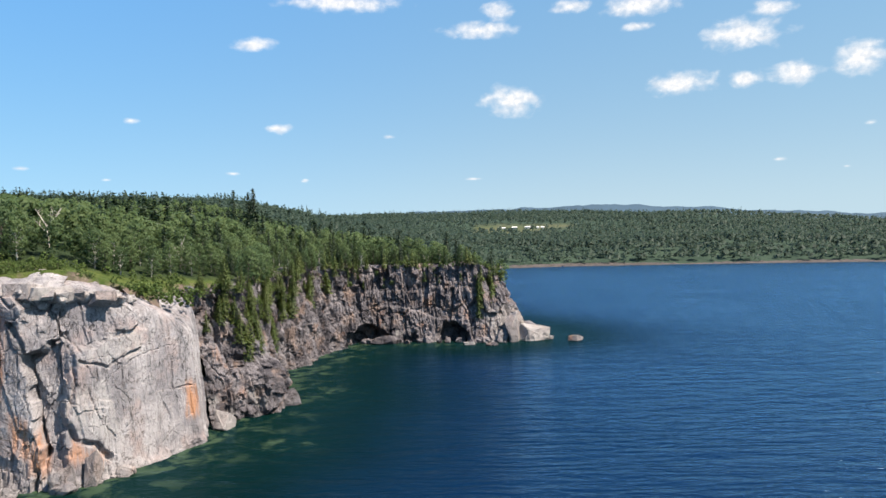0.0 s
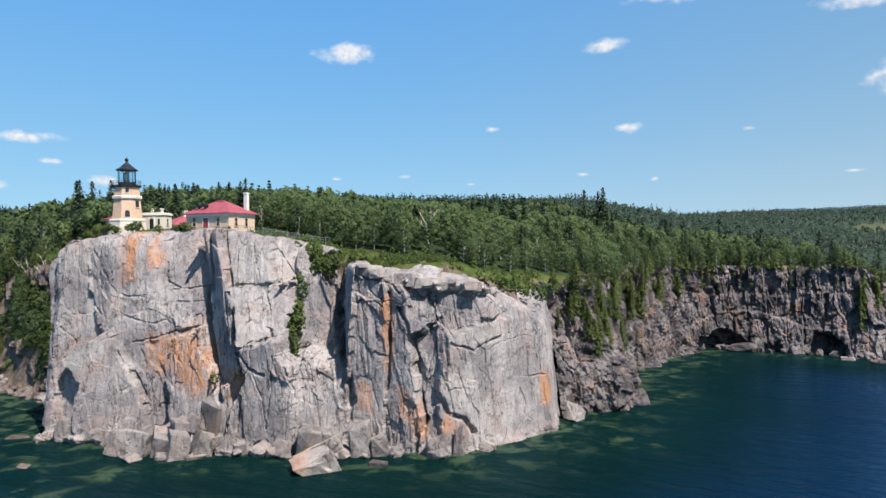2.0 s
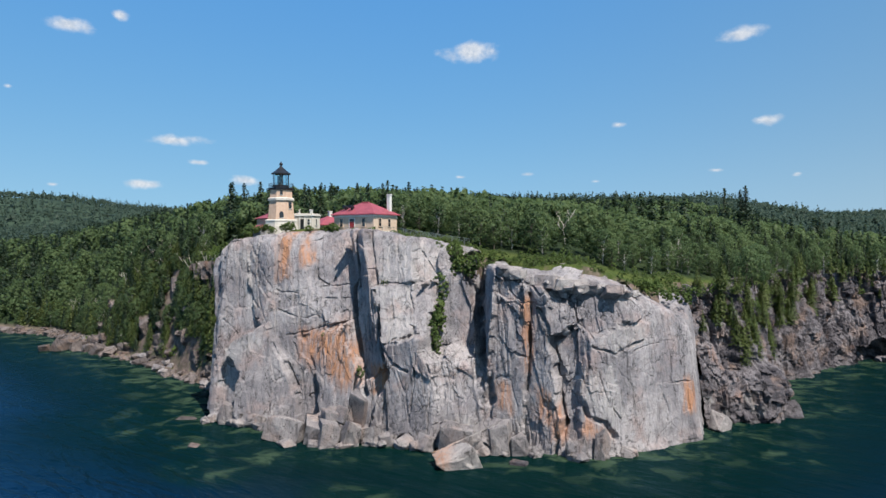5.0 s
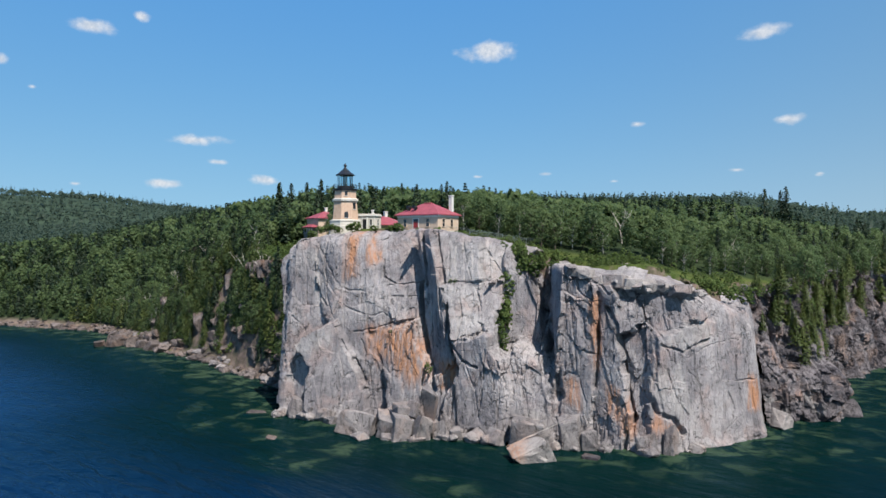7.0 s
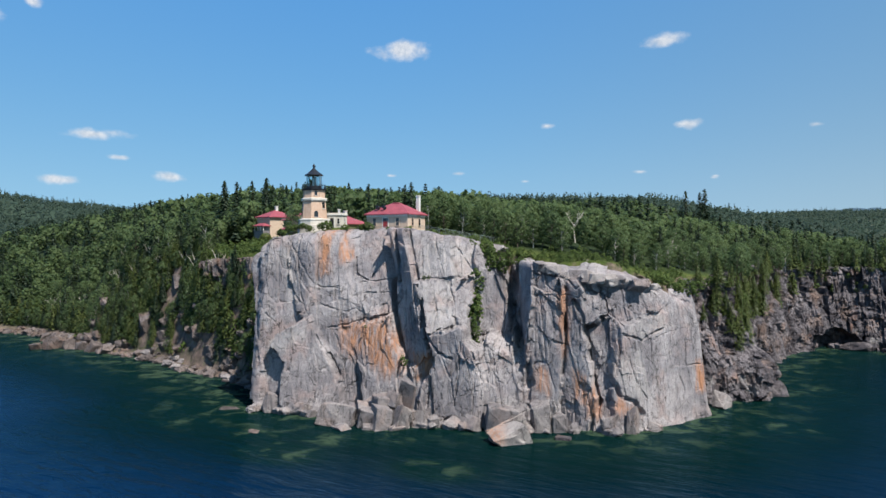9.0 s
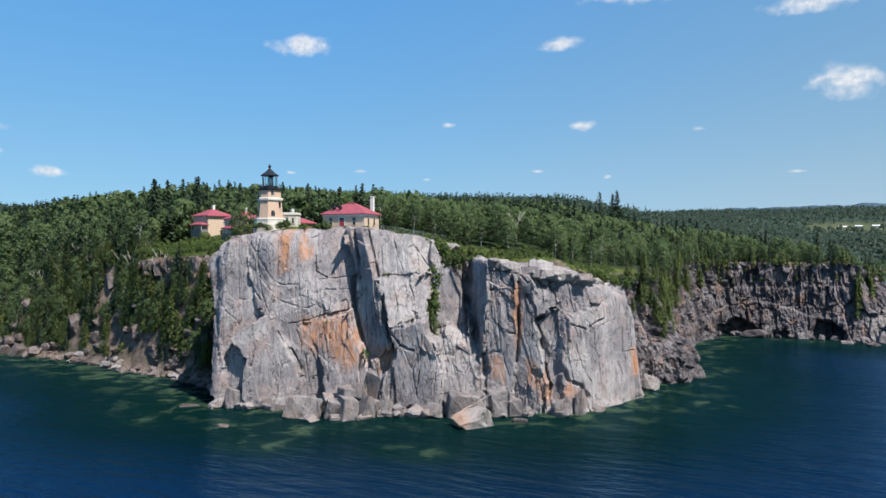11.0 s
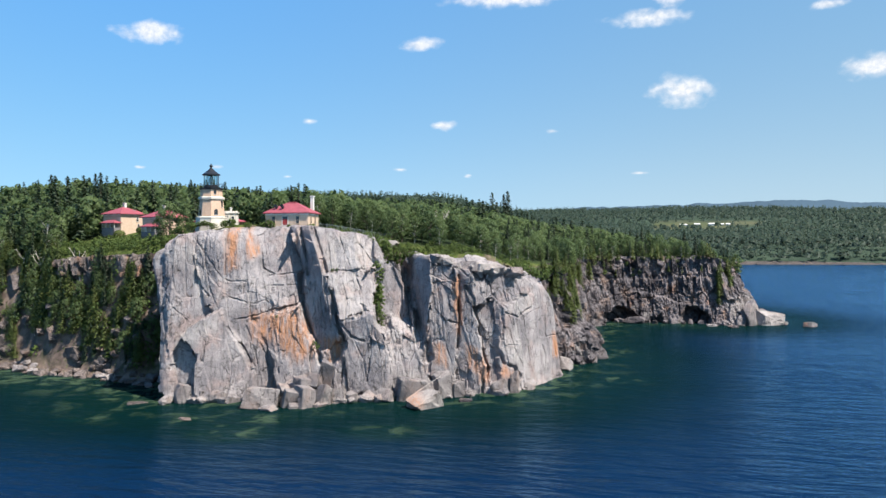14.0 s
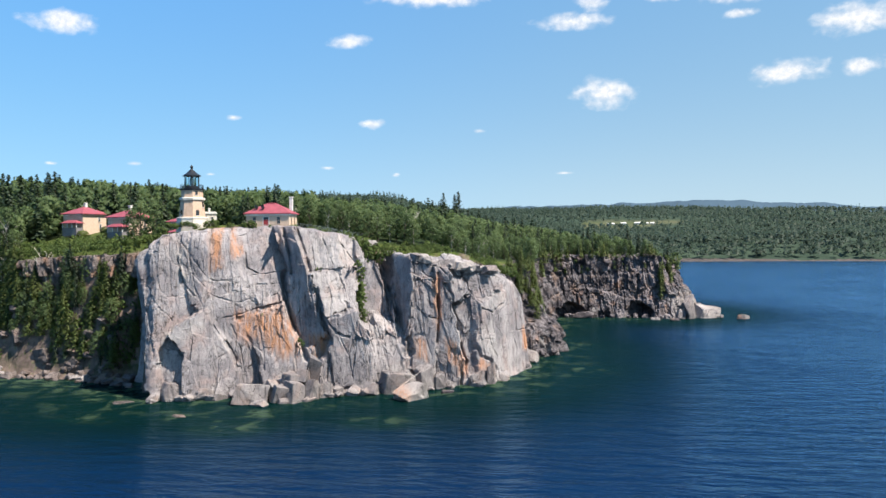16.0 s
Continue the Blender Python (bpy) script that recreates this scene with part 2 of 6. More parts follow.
def water_make(n):
    p = n.coords()
    shallow = n.attr("shallow")
    spots = n.span(n.noise(n.scaled(p, 1, 1.0, 0), 0.16, 4, 0.6, 0.5), 0.42, 0.66)
    colour = n.mix(n.span(n.noise(p, 0.006, 3), 0.3, 0.7), (0.0005, 0.008, 0.029), (0.0007, 0.0105, 0.035))
    # Dark reflection of the headland painted into the water colour near shore.
    colour = n.mix(n.span(n.attr("shelter_reflect"), 0.1, 0.5), colour, (0.0005, 0.0064, 0.0085))
    colour = n.mix(n.span(shallow, 0.0, 0.5), colour, (0.0011, 0.0098, 0.0086))
    colour = n.mix(n.span(n.math("MULTIPLY", shallow, n.math("ADD", spots, 0.35)), 0.25, 1.1), colour, (0.03, 0.05, 0.029))
    bent = n.vec("ADD", p, n.vec("MULTIPLY", n.tint_noise(n.scaled(p, 0.05, 0.12, 1), 1.0), (7.0, 5.0, 0.0)))
    crests = n.noise(n.scaled(bent, 0.085, 0.34, 1), 1.0, 2, 0.5)
    chop = n.noise(n.scaled(bent, 0.28, 0.85, 1), 1.0, 3, 0.55)
    ripple = n.noise(n.scaled(p, 0.9, 2.2, 1), 1.0, 2, 0.5)
    gust = n.math("MULTIPLY", n.span(n.noise(n.scaled(p, 0.012, 0.02, 1), 1.0, 3), 0.3, 0.7, 0.7, 1.0), n.span(n.attr("shelter_reflect"), 0.0, 1.0, 1.0, 0.3))
    h = n.math("MULTIPLY", n.math("ADD", n.math("ADD", crests, n.math("MULTIPLY", chop, 0.45)), n.math("MULTIPLY", ripple, 0.12)), gust)
    waves = n.bump(h, 1.0, 1.35)
    body = n.add("ShaderNodeBsdfDiffuse")
    n.put(body.inputs["Color"], colour)
    n.put(body.inputs["Normal"], waves)
    gloss = n.add("ShaderNodeBsdfGlossy")
    gloss.inputs["Color"].default_value = (0.4, 0.72, 1.0, 1)
    gloss.inputs["Roughness"].default_value = 0.2
    n.put(gloss.inputs["Normal"], waves)
    edge = n.add("ShaderNodeFresnel")
    edge.inputs["IOR"].default_value = 1.33
    n.put(edge.inputs["Normal"], waves)
    both = n.add("ShaderNodeMixShader")
    n.put(both.inputs[0], n.math("MULTIPLY", edge.outputs[0], n.span(n.attr("shelter_reflect"), 0.02, 0.5, 1.0, 0.25)))
    n.tree.links.new(body.outputs[0], both.inputs[1])
    n.tree.links.new(gloss.outputs[0], both.inputs[2])
    n.tree.links.new(both.outputs[0], n.add("ShaderNodeOutputMaterial").inputs[0])


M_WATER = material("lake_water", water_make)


def leaves(dark, light, rim, through_light=0.3):
    def make(n):
        tone = n.math("ADD", n.attr("tone"), n.math("MULTIPLY", n.add("ShaderNodeObjectInfo").outputs["Random"], 0.999))
        tone = n.math("FRACT", tone)
        island = n.add("ShaderNodeNewGeometry").outputs["Random Per Island"]
        colour = n.mix(n.math("ADD", n.math("MULTIPLY", tone, 0.8), n.math("MULTIPLY", island, 0.2)), dark, light)
        colour = n.mix(n.span(island, 0.8, 1.0, 0.0, 0.35), colour, rim)
        n.finish(colour, 0.6, None, specular=0.25, translucent=through_light)
    return make


M_LEAF = material("birch_leaves", leaves((0.05, 0.085, 0.033), (0.108, 0.154, 0.06), (0.132, 0.172, 0.076), 0.52))
M_NEEDLE = material("spruce_needles", leaves((0.014, 0.029, 0.014), (0.030, 0.052, 0.023), (0.043, 0.065, 0.027), 0.3))
M_CEDAR = material("cedar_sprays", leaves((0.05, 0.08, 0.02), (0.105, 0.13, 0.033), (0.14, 0.122, 0.038), 0.4))
M_BUSH = material("shrub_leaves", leaves((0.05, 0.084, 0.021), (0.1, 0.143, 0.036), (0.13, 0.165, 0.052), 0.42))
# Far crowns bluer and more even: distance haze put into the leaf colour.
M_FAR = material("hazed_far_leaves", leaves((0.038, 0.062, 0.047), (0.051, 0.08, 0.057), (0.058, 0.088, 0.062), 0.5))


def plain(colour, rough=0.7, vary=0.18, scale=1.2, metal=0.0, relief=0.15, tall=1.0):
    def make(n):
        p = n.coords()
        patch = n.noise(n.scaled(p, scale, scale, scale * tall), 1.0, 5, 0.65)
        fine = n.noise(p, scale * 9, 4, 0.7)
        c = n.mix(n.span(patch, 0.3, 0.7), tuple(v * (1 - vary) for v in colour), tuple(min(1, v * (1 + vary)) for v in colour))
        c = n.mix(n.span(fine, 0.55, 0.75, 0, vary), c, tuple(v * 0.6 for v in colour))
        n.finish(c, rough, n.bump(fine, relief, 0.05), metal=metal)
    return make


def brick_make(n):
    p = n.coords()
    c = n.mix(n.span(n.noise(p, 2.2, 5, 0.7), 0.3, 0.7), (0.40, 0.268, 0.19), (0.475, 0.335, 0.25))
    rows = n.math("FRACT", n.math("MULTIPLY", n.vec("DOT_PRODUCT", p, (0, 0, 1)), 6.0))
    c = n.mix(n.span(rows, 0.14, 0.05, 0, 0.35), c, (0.375, 0.338, 0.285))
    c = n.mix(n.span(n.noise(n.scaled(p, 1.5, 1.5, 0.25), 1.0, 4), 0.5, 0.75, 0, 0.4), c, (0.255, 0.173, 0.105))
    n.finish(c, 0.85, n.bump(rows, 0.25, 0.02), specular=0.2)


M_BRICK = material("buff_brick", brick_make)
def cream_make(n):
    p = n.coords()
    c = n.mix(n.span(n.noise(p, 1.6, 5, 0.7), 0.3, 0.7), (0.42, 0.315, 0.24), (0.485, 0.375, 0.292))
    c = n.mix(n.span(n.noise(n.scaled(p, 1.4, 1.4, 0.2), 1.0, 4), 0.52, 0.75, 0, 0.4), c, (0.33, 0.265, 0.19))
    rows = n.math("FRACT", n.math("MULTIPLY", n.vec("DOT_PRODUCT", p, (0, 0, 1)), 6.0))
    n.finish(c, 0.85, n.bump(rows, 0.2, 0.02), specular=0.2)


M_CREAM = material("cream_brick", cream_make)
M_LENS = material("pale_lens_glass", plain((0.30, 0.36, 0.36), 0.15, 0.1))
# Blue-grey base colour stands in for the air haze over the ridge.
M_RIDGE = material("haze_blue_ridge", plain((0.036, 0.068, 0.1), 0.95, 0.12, 0.004, relief=0.0))
M_WHITE = material("white_concrete", plain((0.47, 0.435, 0.385), 0.8, 0.12, 0.8, tall=0.3))
M_TRIM = material("white_trim", plain((0.518, 0.504, 0.475), 0.7, 0.06))
M_BLACK = material("black_iron", plain((0.018, 0.02, 0.024), 0.45, 0.3, 1.0, 0.3))
M_ROOF = material("red_roof", plain((0.225, 0.052, 0.066), 0.62, 0.16, 0.9, relief=0.3))
M_DOOR = material("red_door", plain((0.238, 0.029, 0.032), 0.55, 0.1))
M_STEEL = material("galvanised_steel", plain((0.22, 0.25, 0.24), 0.5, 0.1, 2.0, 0.6))
M_TRUNK = material("dark_bark", plain((0.072, 0.059, 0.047), 0.95, 0.3, 1.5, relief=0.6))
M_BIRCH = material("birch_bark", plain((0.346, 0.324, 0.288), 0.9, 0.3, 1.8, relief=0.3, tall=0.4))
M_DEAD = material("bleached_wood", plain((0.374, 0.338, 0.288), 0.9, 0.2, 1.5))
M_PATH = material("concrete_path", plain((0.317, 0.288, 0.245), 0.9, 0.12, 0.6))
# Grey siding; the porch side's shade is put into its colour.
M_SHADE = material("shaded_grey_siding", plain((0.15, 0.14, 0.145), 0.8, 0.15, 1.0))


def glass_make(n):
    shader = n.add("ShaderNodeBsdfPrincipled")
    shader.inputs["Base Color"].default_value = (0.02, 0.025, 0.03, 1)
    shader.inputs["Roughness"].default_value = 0.06
    shader.inputs["Specular IOR Level"].default_value = 0.6
    n.tree.links.new(shader.outputs[0], n.add("ShaderNodeOutputMaterial").inputs[0])


M_GLASS = material("dark_window_glass", glass_make)


def lens_make(n):
    glass = n.add("ShaderNodeBsdfGlass")
    glass.inputs["Roughness"].default_value = 0.02
    glass.inputs["IOR"].default_value = 1.15
    glass.inputs["Color"].default_value = (0.8, 0.9, 0.92, 1)
    n.tree.links.new(glass.outputs[0], n.add("ShaderNodeOutputMaterial").inputs[0])


M_PANE = material("lantern_glass", lens_make)


# ---------------------------------------------------------------- building helpers
def mesh_of(name, verts, faces, mat, smooth=False, attrs=None, normals=None):
    me = bpy.data.meshes.new(name)
    verts, faces = np.asarray(verts, dtype=np.float32), np.asarray(faces, dtype=np.int32)
    k = faces.shape[1]
    me.vertices.add(len(verts))
    me.vertices.foreach_set("co", verts.ravel())
    me.loops.add(faces.size)
    me.loops.foreach_set("vertex_index", faces.ravel())
    me.polygons.add(len(faces))
    me.polygons.foreach_set("loop_start", np.arange(0, faces.size, k, dtype=np.int32))
    me.polygons.foreach_set("use_smooth", np.full(len(faces), smooth))
    me.update(calc_edges=True)
    for key, values in (attrs or {}).items():
        layer = me.attributes.new(key, "FLOAT", "POINT")
        layer.data.foreach_set("value", np.asarray(values, dtype=np.float32).ravel())
    me.materials.append(mat)
    if normals is not None:
        me.polygons.foreach_set("use_smooth", np.full(len(faces), True))
        me.normals_split_custom_set_from_vertices(normals)
    return me


def part(name, bm, mat, parent, label="", smooth=False):
    me = bpy.data.meshes.new(name)
    bmesh.ops.recalc_face_normals(bm, faces=bm.faces)
    for f in bm.faces:
        f.smooth = smooth
    bm.to_mesh(me)
    bm.free()
    me.materials.append(mat)
    ob = new(name, me)
    ob.parent = parent
    return tagged(ob, label) if label else ob


def thing(name, m, label, category, group="", kind=""):
    ob = new(name)
    ob.matrix_world = m
    ob.empty_display_size = 0.5
    return tagged(ob, label, category, group, kind)


def box(x0, y0, z0, x1, y1, z1, bevel=0.0, bm=None):
    bm = bm or bmesh.new()
    got = bmesh.ops.create_cube(bm, size=1, matrix=Matrix.LocRotScale(((x0 + x1) / 2, (y0 + y1) / 2, (z0 + z1) / 2), None, (x1 - x0, y1 - y0, z1 - z0)))
    if bevel:
        edges = list({e for v in got["verts"] for e in v.link_edges})
        bmesh.ops.bevel(bm, geom=edges, offset=bevel, segments=1, affect="EDGES")
    return bm


def rings(levels, sides, turn=0.0, bm=None, close=True):
    """A turned solid of the given (z, radius) levels with flat sides."""
    bm = bm or bmesh.new()
    loops = [[bm.verts.new((r * math.cos(turn + 2 * math.pi * i / sides), r * math.sin(turn + 2 * math.pi * i / sides), z)) for i in range(sides)] for z, r in levels]
    for a, b in zip(loops, loops[1:]):
        for i in range(sides):
            bm.faces.new((a[i], a[(i + 1) % sides], b[(i + 1) % sides], b[i]))
    if close:
        bm.faces.new(loops[0][::-1])
        bm.faces.new(loops[-1])
    return bm


def tube(a, b, r, r2=None, sides=6, bm=None):
    bm = bm or bmesh.new()
    a, b = Vector(a), Vector(b)
    m = Matrix.Translation(a) @ (b - a).to_track_quat("Z", "Y").to_matrix().to_4x4()
    end = (b - a).length
    r2 = r if r2 is None else r2
    lo = [bm.verts.new(m @ Vector((r * math.cos(k * 2 * math.pi / sides), r * math.sin(k * 2 * math.pi / sides), 0))) for k in range(sides)]
    hi = [bm.verts.new(m @ Vector((r2 * math.cos(k * 2 * math.pi / sides), r2 * math.sin(k * 2 * math.pi / sides), end))) for k in range(sides)]
    for i in range(sides):
        bm.faces.new((lo[i], lo[(i + 1) % sides], hi[(i + 1) % sides], hi[i]))
    bm.faces.new(lo[::-1])
    bm.faces.new(hi)
    return bm


# smooth random fields on arrays
def hashed(ix, iy, seed):
    h = (ix.astype(np.int64) * 374761393 + iy.astype(np.int64) * 668265263 + seed * 1442695041) & 0xFFFFFFFF
    h = ((h ^ (h >> 13)) * 1274126177) & 0xFFFFFFFF
    return ((h ^ (h >> 16)) & 0xFFFFFF) / float(0xFFFFFF)


def field(x, y, seed=0, octaves=4, rough=0.5):
    """Value noise, about -1 to 1."""
    total, amp, norm = np.zeros(np.shape(x)), 1.0, 0.0
    for k in range(octaves):
        ix, iy = np.floor(x), np.floor(y)
        fx, fy = x - ix, y - iy
        fx, fy = fx * fx * (3 - 2 * fx), fy * fy * (3 - 2 * fy)
        a, b = hashed(ix, iy, seed + k), hashed(ix + 1, iy, seed + k)
        c, d = hashed(ix, iy + 1, seed + k), hashed(ix + 1, iy + 1, seed + k)
        total += amp * (2 * ((a * (1 - fx) + b * fx) * (1 - fy) + (c * (1 - fx) + d * fx) * fy) - 1)
        norm, amp = norm + amp, amp * rough
        x, y = x * 2.03 + 17.1, y * 2.03 - 9.7
    return total / norm


def blocks(s, z, wide, tall, seed, push, tilt):
    """Jointed rock: cells with their own push and tilt. Gives the offset and the closeness to a joint."""
    u, v = s / wide + 0.12 * field(s / wide * 0.8, z / tall * 0.8, seed + 5, 2), z / tall + 0.12 * field(s / wide * 0.8, z / tall * 0.8, seed + 9, 2)
    iu, iv = np.floor(u), np.floor(v)
    best, second = np.full(u.shape, 9.0), np.full(u.shape, 9.0)
    offset = np.zeros(u.shape)
    for du in (-1, 0, 1):
        for dv in (-1, 0, 1):
            cu, cv = iu + du, iv + dv
            px, py = cu + 0.15 + 0.7 * hashed(cu, cv, seed), cv + 0.15 + 0.7 * hashed(cu, cv, seed + 1)
            d = np.hypot(u - px, v - py)
            value = push * (2 * hashed(cu, cv, seed + 2) - 1) + tilt * ((u - px) * (2 * hashed(cu, cv, seed + 3) - 1) + (v - py) * (2 * hashed(cu, cv, seed + 4) - 1))
            closer = d < best
            second = np.where(closer, best, np.minimum(second, d))
            offset = np.where(closer, value, offset)
            best = np.minimum(best, d)
    return offset, np.exp(-((second - best) / 0.05) ** 2)


def along(points, s, z):
    """Distance from the points (s, z) to a polyline."""
    best = np.full(s.shape, 1e9)
    for (a, b), (c, d) in zip(points, points[1:]):
        ux, uy = c - a, d - b
        k = np.clip(((s - a) * ux + (z - b) * uy) / (ux * ux + uy * uy + 1e-9), 0, 1)
        best = np.minimum(best, np.hypot(s - a - k * ux, z - b - k * uy))
    return best


def inside(points, s, z):
    """Signed distance to a polygon, positive inside it."""
    inn = np.zeros(s.shape, dtype=bool)
    for (a, b), (c, d) in zip(points, points[1:] + points[:1]):
        cross = ((b > z) != (d > z)) & (s < (c - a) * (z - b) / (d - b + 1e-12) + a)
        inn ^= cross
    far = along(points + points[:1], s, z)
    return np.where(inn, far, -far)


def ease(x, a, b):
    k = np.clip((x - a) / (b - a), 0, 1)
    return k * k * (3 - 2 * k)


# ---------------------------------------------------------------- the lie of the land
# ribs of the great cliff: foot x, y, brow x, y, z
GREAT_A = [
    (-147.0, 104.0, -150.0, 106.0, 33.5),
    (-134.8, 85.8, -142.8, 90.2, 34.1),
    (-129.3, 87.1, -135.0, 91.5, 38.7),
    (-122.8, 91.4, -127.9, 92.8, 40.1),
    (-113.2, 93.8, -119.0, 97.6, 40.4),
    (-98.1, 96.2, -112.0, 103.2, 40.4),
    (-97.8, 97.7, -113.4, 106.4, 40.4),
    (-95.8, 96.6, -103.3, 101.7, 38.5),
    (-89.1, 97.7, -97.3, 104.1, 39.2),
    (-83.6, 100.4, -93.2, 112.1, 37.8),
    (-83.1, 102.0, -91.5, 114.2, 34.8),
    (-81.2, 102.8, -86.7, 111.3, 31.8),
    (-78.7, 104.4, -81.9, 110.8, 33.3),
]
GREAT_B = [
    (-78.2, 105.8, -82.3, 113.9, 32.9),
    (-75.5, 103.7, -75.6, 107.2, 32.6),
    (-68.7, 106.9, -70.4, 108.9, 32.2),
    (-68.6, 108.5, -70.4, 110.6, 32.3),
    (-63.5, 108.5, -66.8, 111.7, 33.4),
    (-60.2, 109.9, -62.7, 114.0, 33.4),
    (-60.0, 111.3, -62.5, 115.3, 33.4),
    (-58.0, 110.1, -59.2, 115.1, 32.6),
    (-54.8, 114.2, -57.3, 119.4, 31.2),
    (-52.3, 118.4, -55.3, 125.3, 29.6),
    (-48.9, 129.9, -51.9, 131.0, 25.3),
    (-47.7, 136.0, -49.9, 137.4, 21.7),
    (-50.0, 146.0, -53.0, 147.0, 26.0),
]
# ribs of the dark cliffs beyond it
DARK_RIBS = [
    (-50.0, 146.0, -54.0, 148.0, 27.5), (-44.5, 151.0, -50.5, 154.0, 28.0), (-38.0, 156.0, -47.5, 160.0, 28.0), (-37.0, 161.5, -46.0, 166.0, 28.5),
    (-41.0, 168.0, -46.5, 172.0, 28.5), (-45.5, 180.0, -49.0, 184.0, 28.5), (-48.5, 201.0, -51.0, 204.0, 28.8), (-43.5, 216.0, -48.0, 220.0, 29.0),
    (-43.0, 233.0, -46.5, 237.0, 29.2), (-37.0, 247.0, -41.0, 252.0, 28.5), (-30.0, 256.5, -33.0, 264.0, 28.2), (-16.0, 259.5, -18.0, 266.0, 28.4),
    (-8.0, 260.0, -9.0, 267.0, 28.2), (0.0, 259.5, -1.0, 266.5, 28.1), (9.0, 255.5, 6.0, 266.5, 29.0), (17.0, 255.0, 13.0, 267.0, 28.6),
    (25.0, 257.5, 19.5, 271.0, 25.8), (31.0, 264.0, 23.5, 276.0, 21.0), (31.0, 282.0, 22.0, 290.0, 19.0), (12.0, 318.0, 4.0, 324.0, 17.0),
]
GREAT_RIBS = GREAT_A + GREAT_B
# plan of the great cliff's mean face, and its brow line: distance along, height
GREAT_PLAN = [(-150, 108), (-137.5, 89.5), (-134.5, 87.5), (-98, 98.5), (-60.5, 110), (-57, 113.5), (-48, 132), (-47.6, 133.2), (-48.8, 136.2), (-51.0, 148)]
GREAT_BROW = [
    (0, 33.0), (17, 33.2), (20.5, 33.9), (21.8, 36.4), (23.0, 37.8), (25.5, 38.8), (33.9, 39.5), (41.4, 40.0), (51.7, 40.7), (57.7, 40.6), (58.8, 41.0), (62.4, 40.0), (69.0, 39.1), (73.6, 37.9),
    (75.2, 34.0), (76.7, 32.0), (80.6, 32.6), (87.9, 33.6), (88.5, 32.8), (92.4, 32.0), (94.3, 30.6), (98.2, 30.7), (102.8, 29.6), (109.9, 28.7), (114.9, 28.2), (117.2, 27.2), (120.5, 26.6),
    (125.8, 24.9), (129.0, 22.4), (133.0, 21.2), (138.0, 23.0), (146.0, 26.5),
]

# shore to the west, from far to near: x, y, steepness of the slope above
WEST_SHORE = [
    (-4800, -1700, 0.3), (-2000, -650, 0.3), (-1000, -180, 0.3), (-600, 20, 0.35), (-450, 82, 0.4), (-390, 107, 0.5), (-353, 116, 0.6), (-324, 127, 0.9),
    (-280, 125, 1.6), (-262, 118, 2.2), (-240, 117, 2.6), (-206, 114, 3.4), (-197, 110.5, 4.0), (-180, 108, 4.4), (-166, 105, 4.0), (-157, 103.5, 3.4),
]
EAST_SHORE = [
    (-10, 350, 0.8), (-25, 430, 0.5), (-15, 600, 0.4), (35, 800, 0.35), (80, 919, 0.35), (160, 934, 0.3), (311, 930, 0.3), (450, 908, 0.3),
    (553, 884, 0.3), (640, 858, 0.4), (730, 850, 0.4), (820, 905, 0.3), (1000, 1150, 0.3), (1500, 1600, 0.3), (4800, 3600, 0.3), (4800, 4900, 0.3), (-4800, 4900, 0.3),
]
OUTLINE = WEST_SHORE + [(r[2], r[3], 32.0) for r in GREAT_A] + [(r[2], r[3], 31.0) for r in GREAT_B] + [(r[2], r[3], 30.0) for r in DARK_RIBS] + EAST_SHORE
NEAR_HEIGHTS = [
    (-142, 97, 36.5), (-130, 104, 41.0), (-112, 110, 40.6), (-100, 108, 39.0), (-92, 119, 36.6), (-82, 116, 33.2), (-66, 118, 33.4), (-57, 124, 31.0),
    (-52, 133, 26.5), (-53, 148, 27.5), (-47, 165, 28.2), (-50, 203, 28.8), (-44, 236, 29.3), (-18, 267, 28.4), (6, 268, 28.8), (20, 274, 25), (10, 320, 16),
    (-78, 142, 36.5), (-80, 213, 36.5), (-183, 119, 33.5), (-165, 115, 35), (-193, 150, 40.2), (-240, 135, 31), (-300, 150, 29), (-112, 140, 40.5), (-20, 330, 26), (-160, 140, 38.4), (-177, 144, 39.4),
]
FAR_HEIGHTS = [
    (-150, 250, 42), (-300, 230, 54), (-270, 190, 44), (-178, 300, 46), (-220, 400, 51), (-134, 500, 52), (-47, 700, 56), (-183, 674, 68), (-450, 300, 56), (-450, 160, 24), (-400, 450, 66),
    (-700, 400, 32), (-1360, 510, 60), (-1560, 650, 136), (-1720, 520, 146), (-1290, 790, 76), (-1150, 900, 58), (-900, 900, 66), (-400, 1100, 92), (0, 1000, 30), (60, 1420, 42), (170, 1450, 44), (170, 1640, 72), (300, 1640, 70), (236, 2500, 128),
    (833, 2000, 98), (500, 1150, 30), (1000, 1500, 45), (1300, 2300, 60), (-2500, 1200, 100), (-1500, 3000, 120), (300, 4500, 190), (2500, 3800, 70), (-3000, -300, 60),
]
_anchor = np.array(NEAR_HEIGHTS + FAR_HEIGHTS, dtype=float)


def _spread(d2):
    return np.sqrt(d2 + 12.0 ** 2)


_gap = ((_anchor[:, None, :2] - _anchor[None, :, :2]) ** 2).sum(-1)
_weight = np.linalg.solve(_spread(_gap), _anchor[:, 2] - 35.0)


def plateau(x, y):
    """Height of the land away from its brows."""
    x, y = np.asarray(x, dtype=float), np.asarray(y, dtype=float)
    total = np.full(x.shape, 35.0)
    for (ax, ay, _), w in zip(_anchor, _weight):
        total = total + w * _spread((x - ax) ** 2 + (y - ay) ** 2)
    far = ease(np.hypot(x, y), 260, 900)
    return total + 0.5 * field(x / 14, y / 14, 3, 3) + far * 9 * field(x / 210, y / 210, 8, 3)


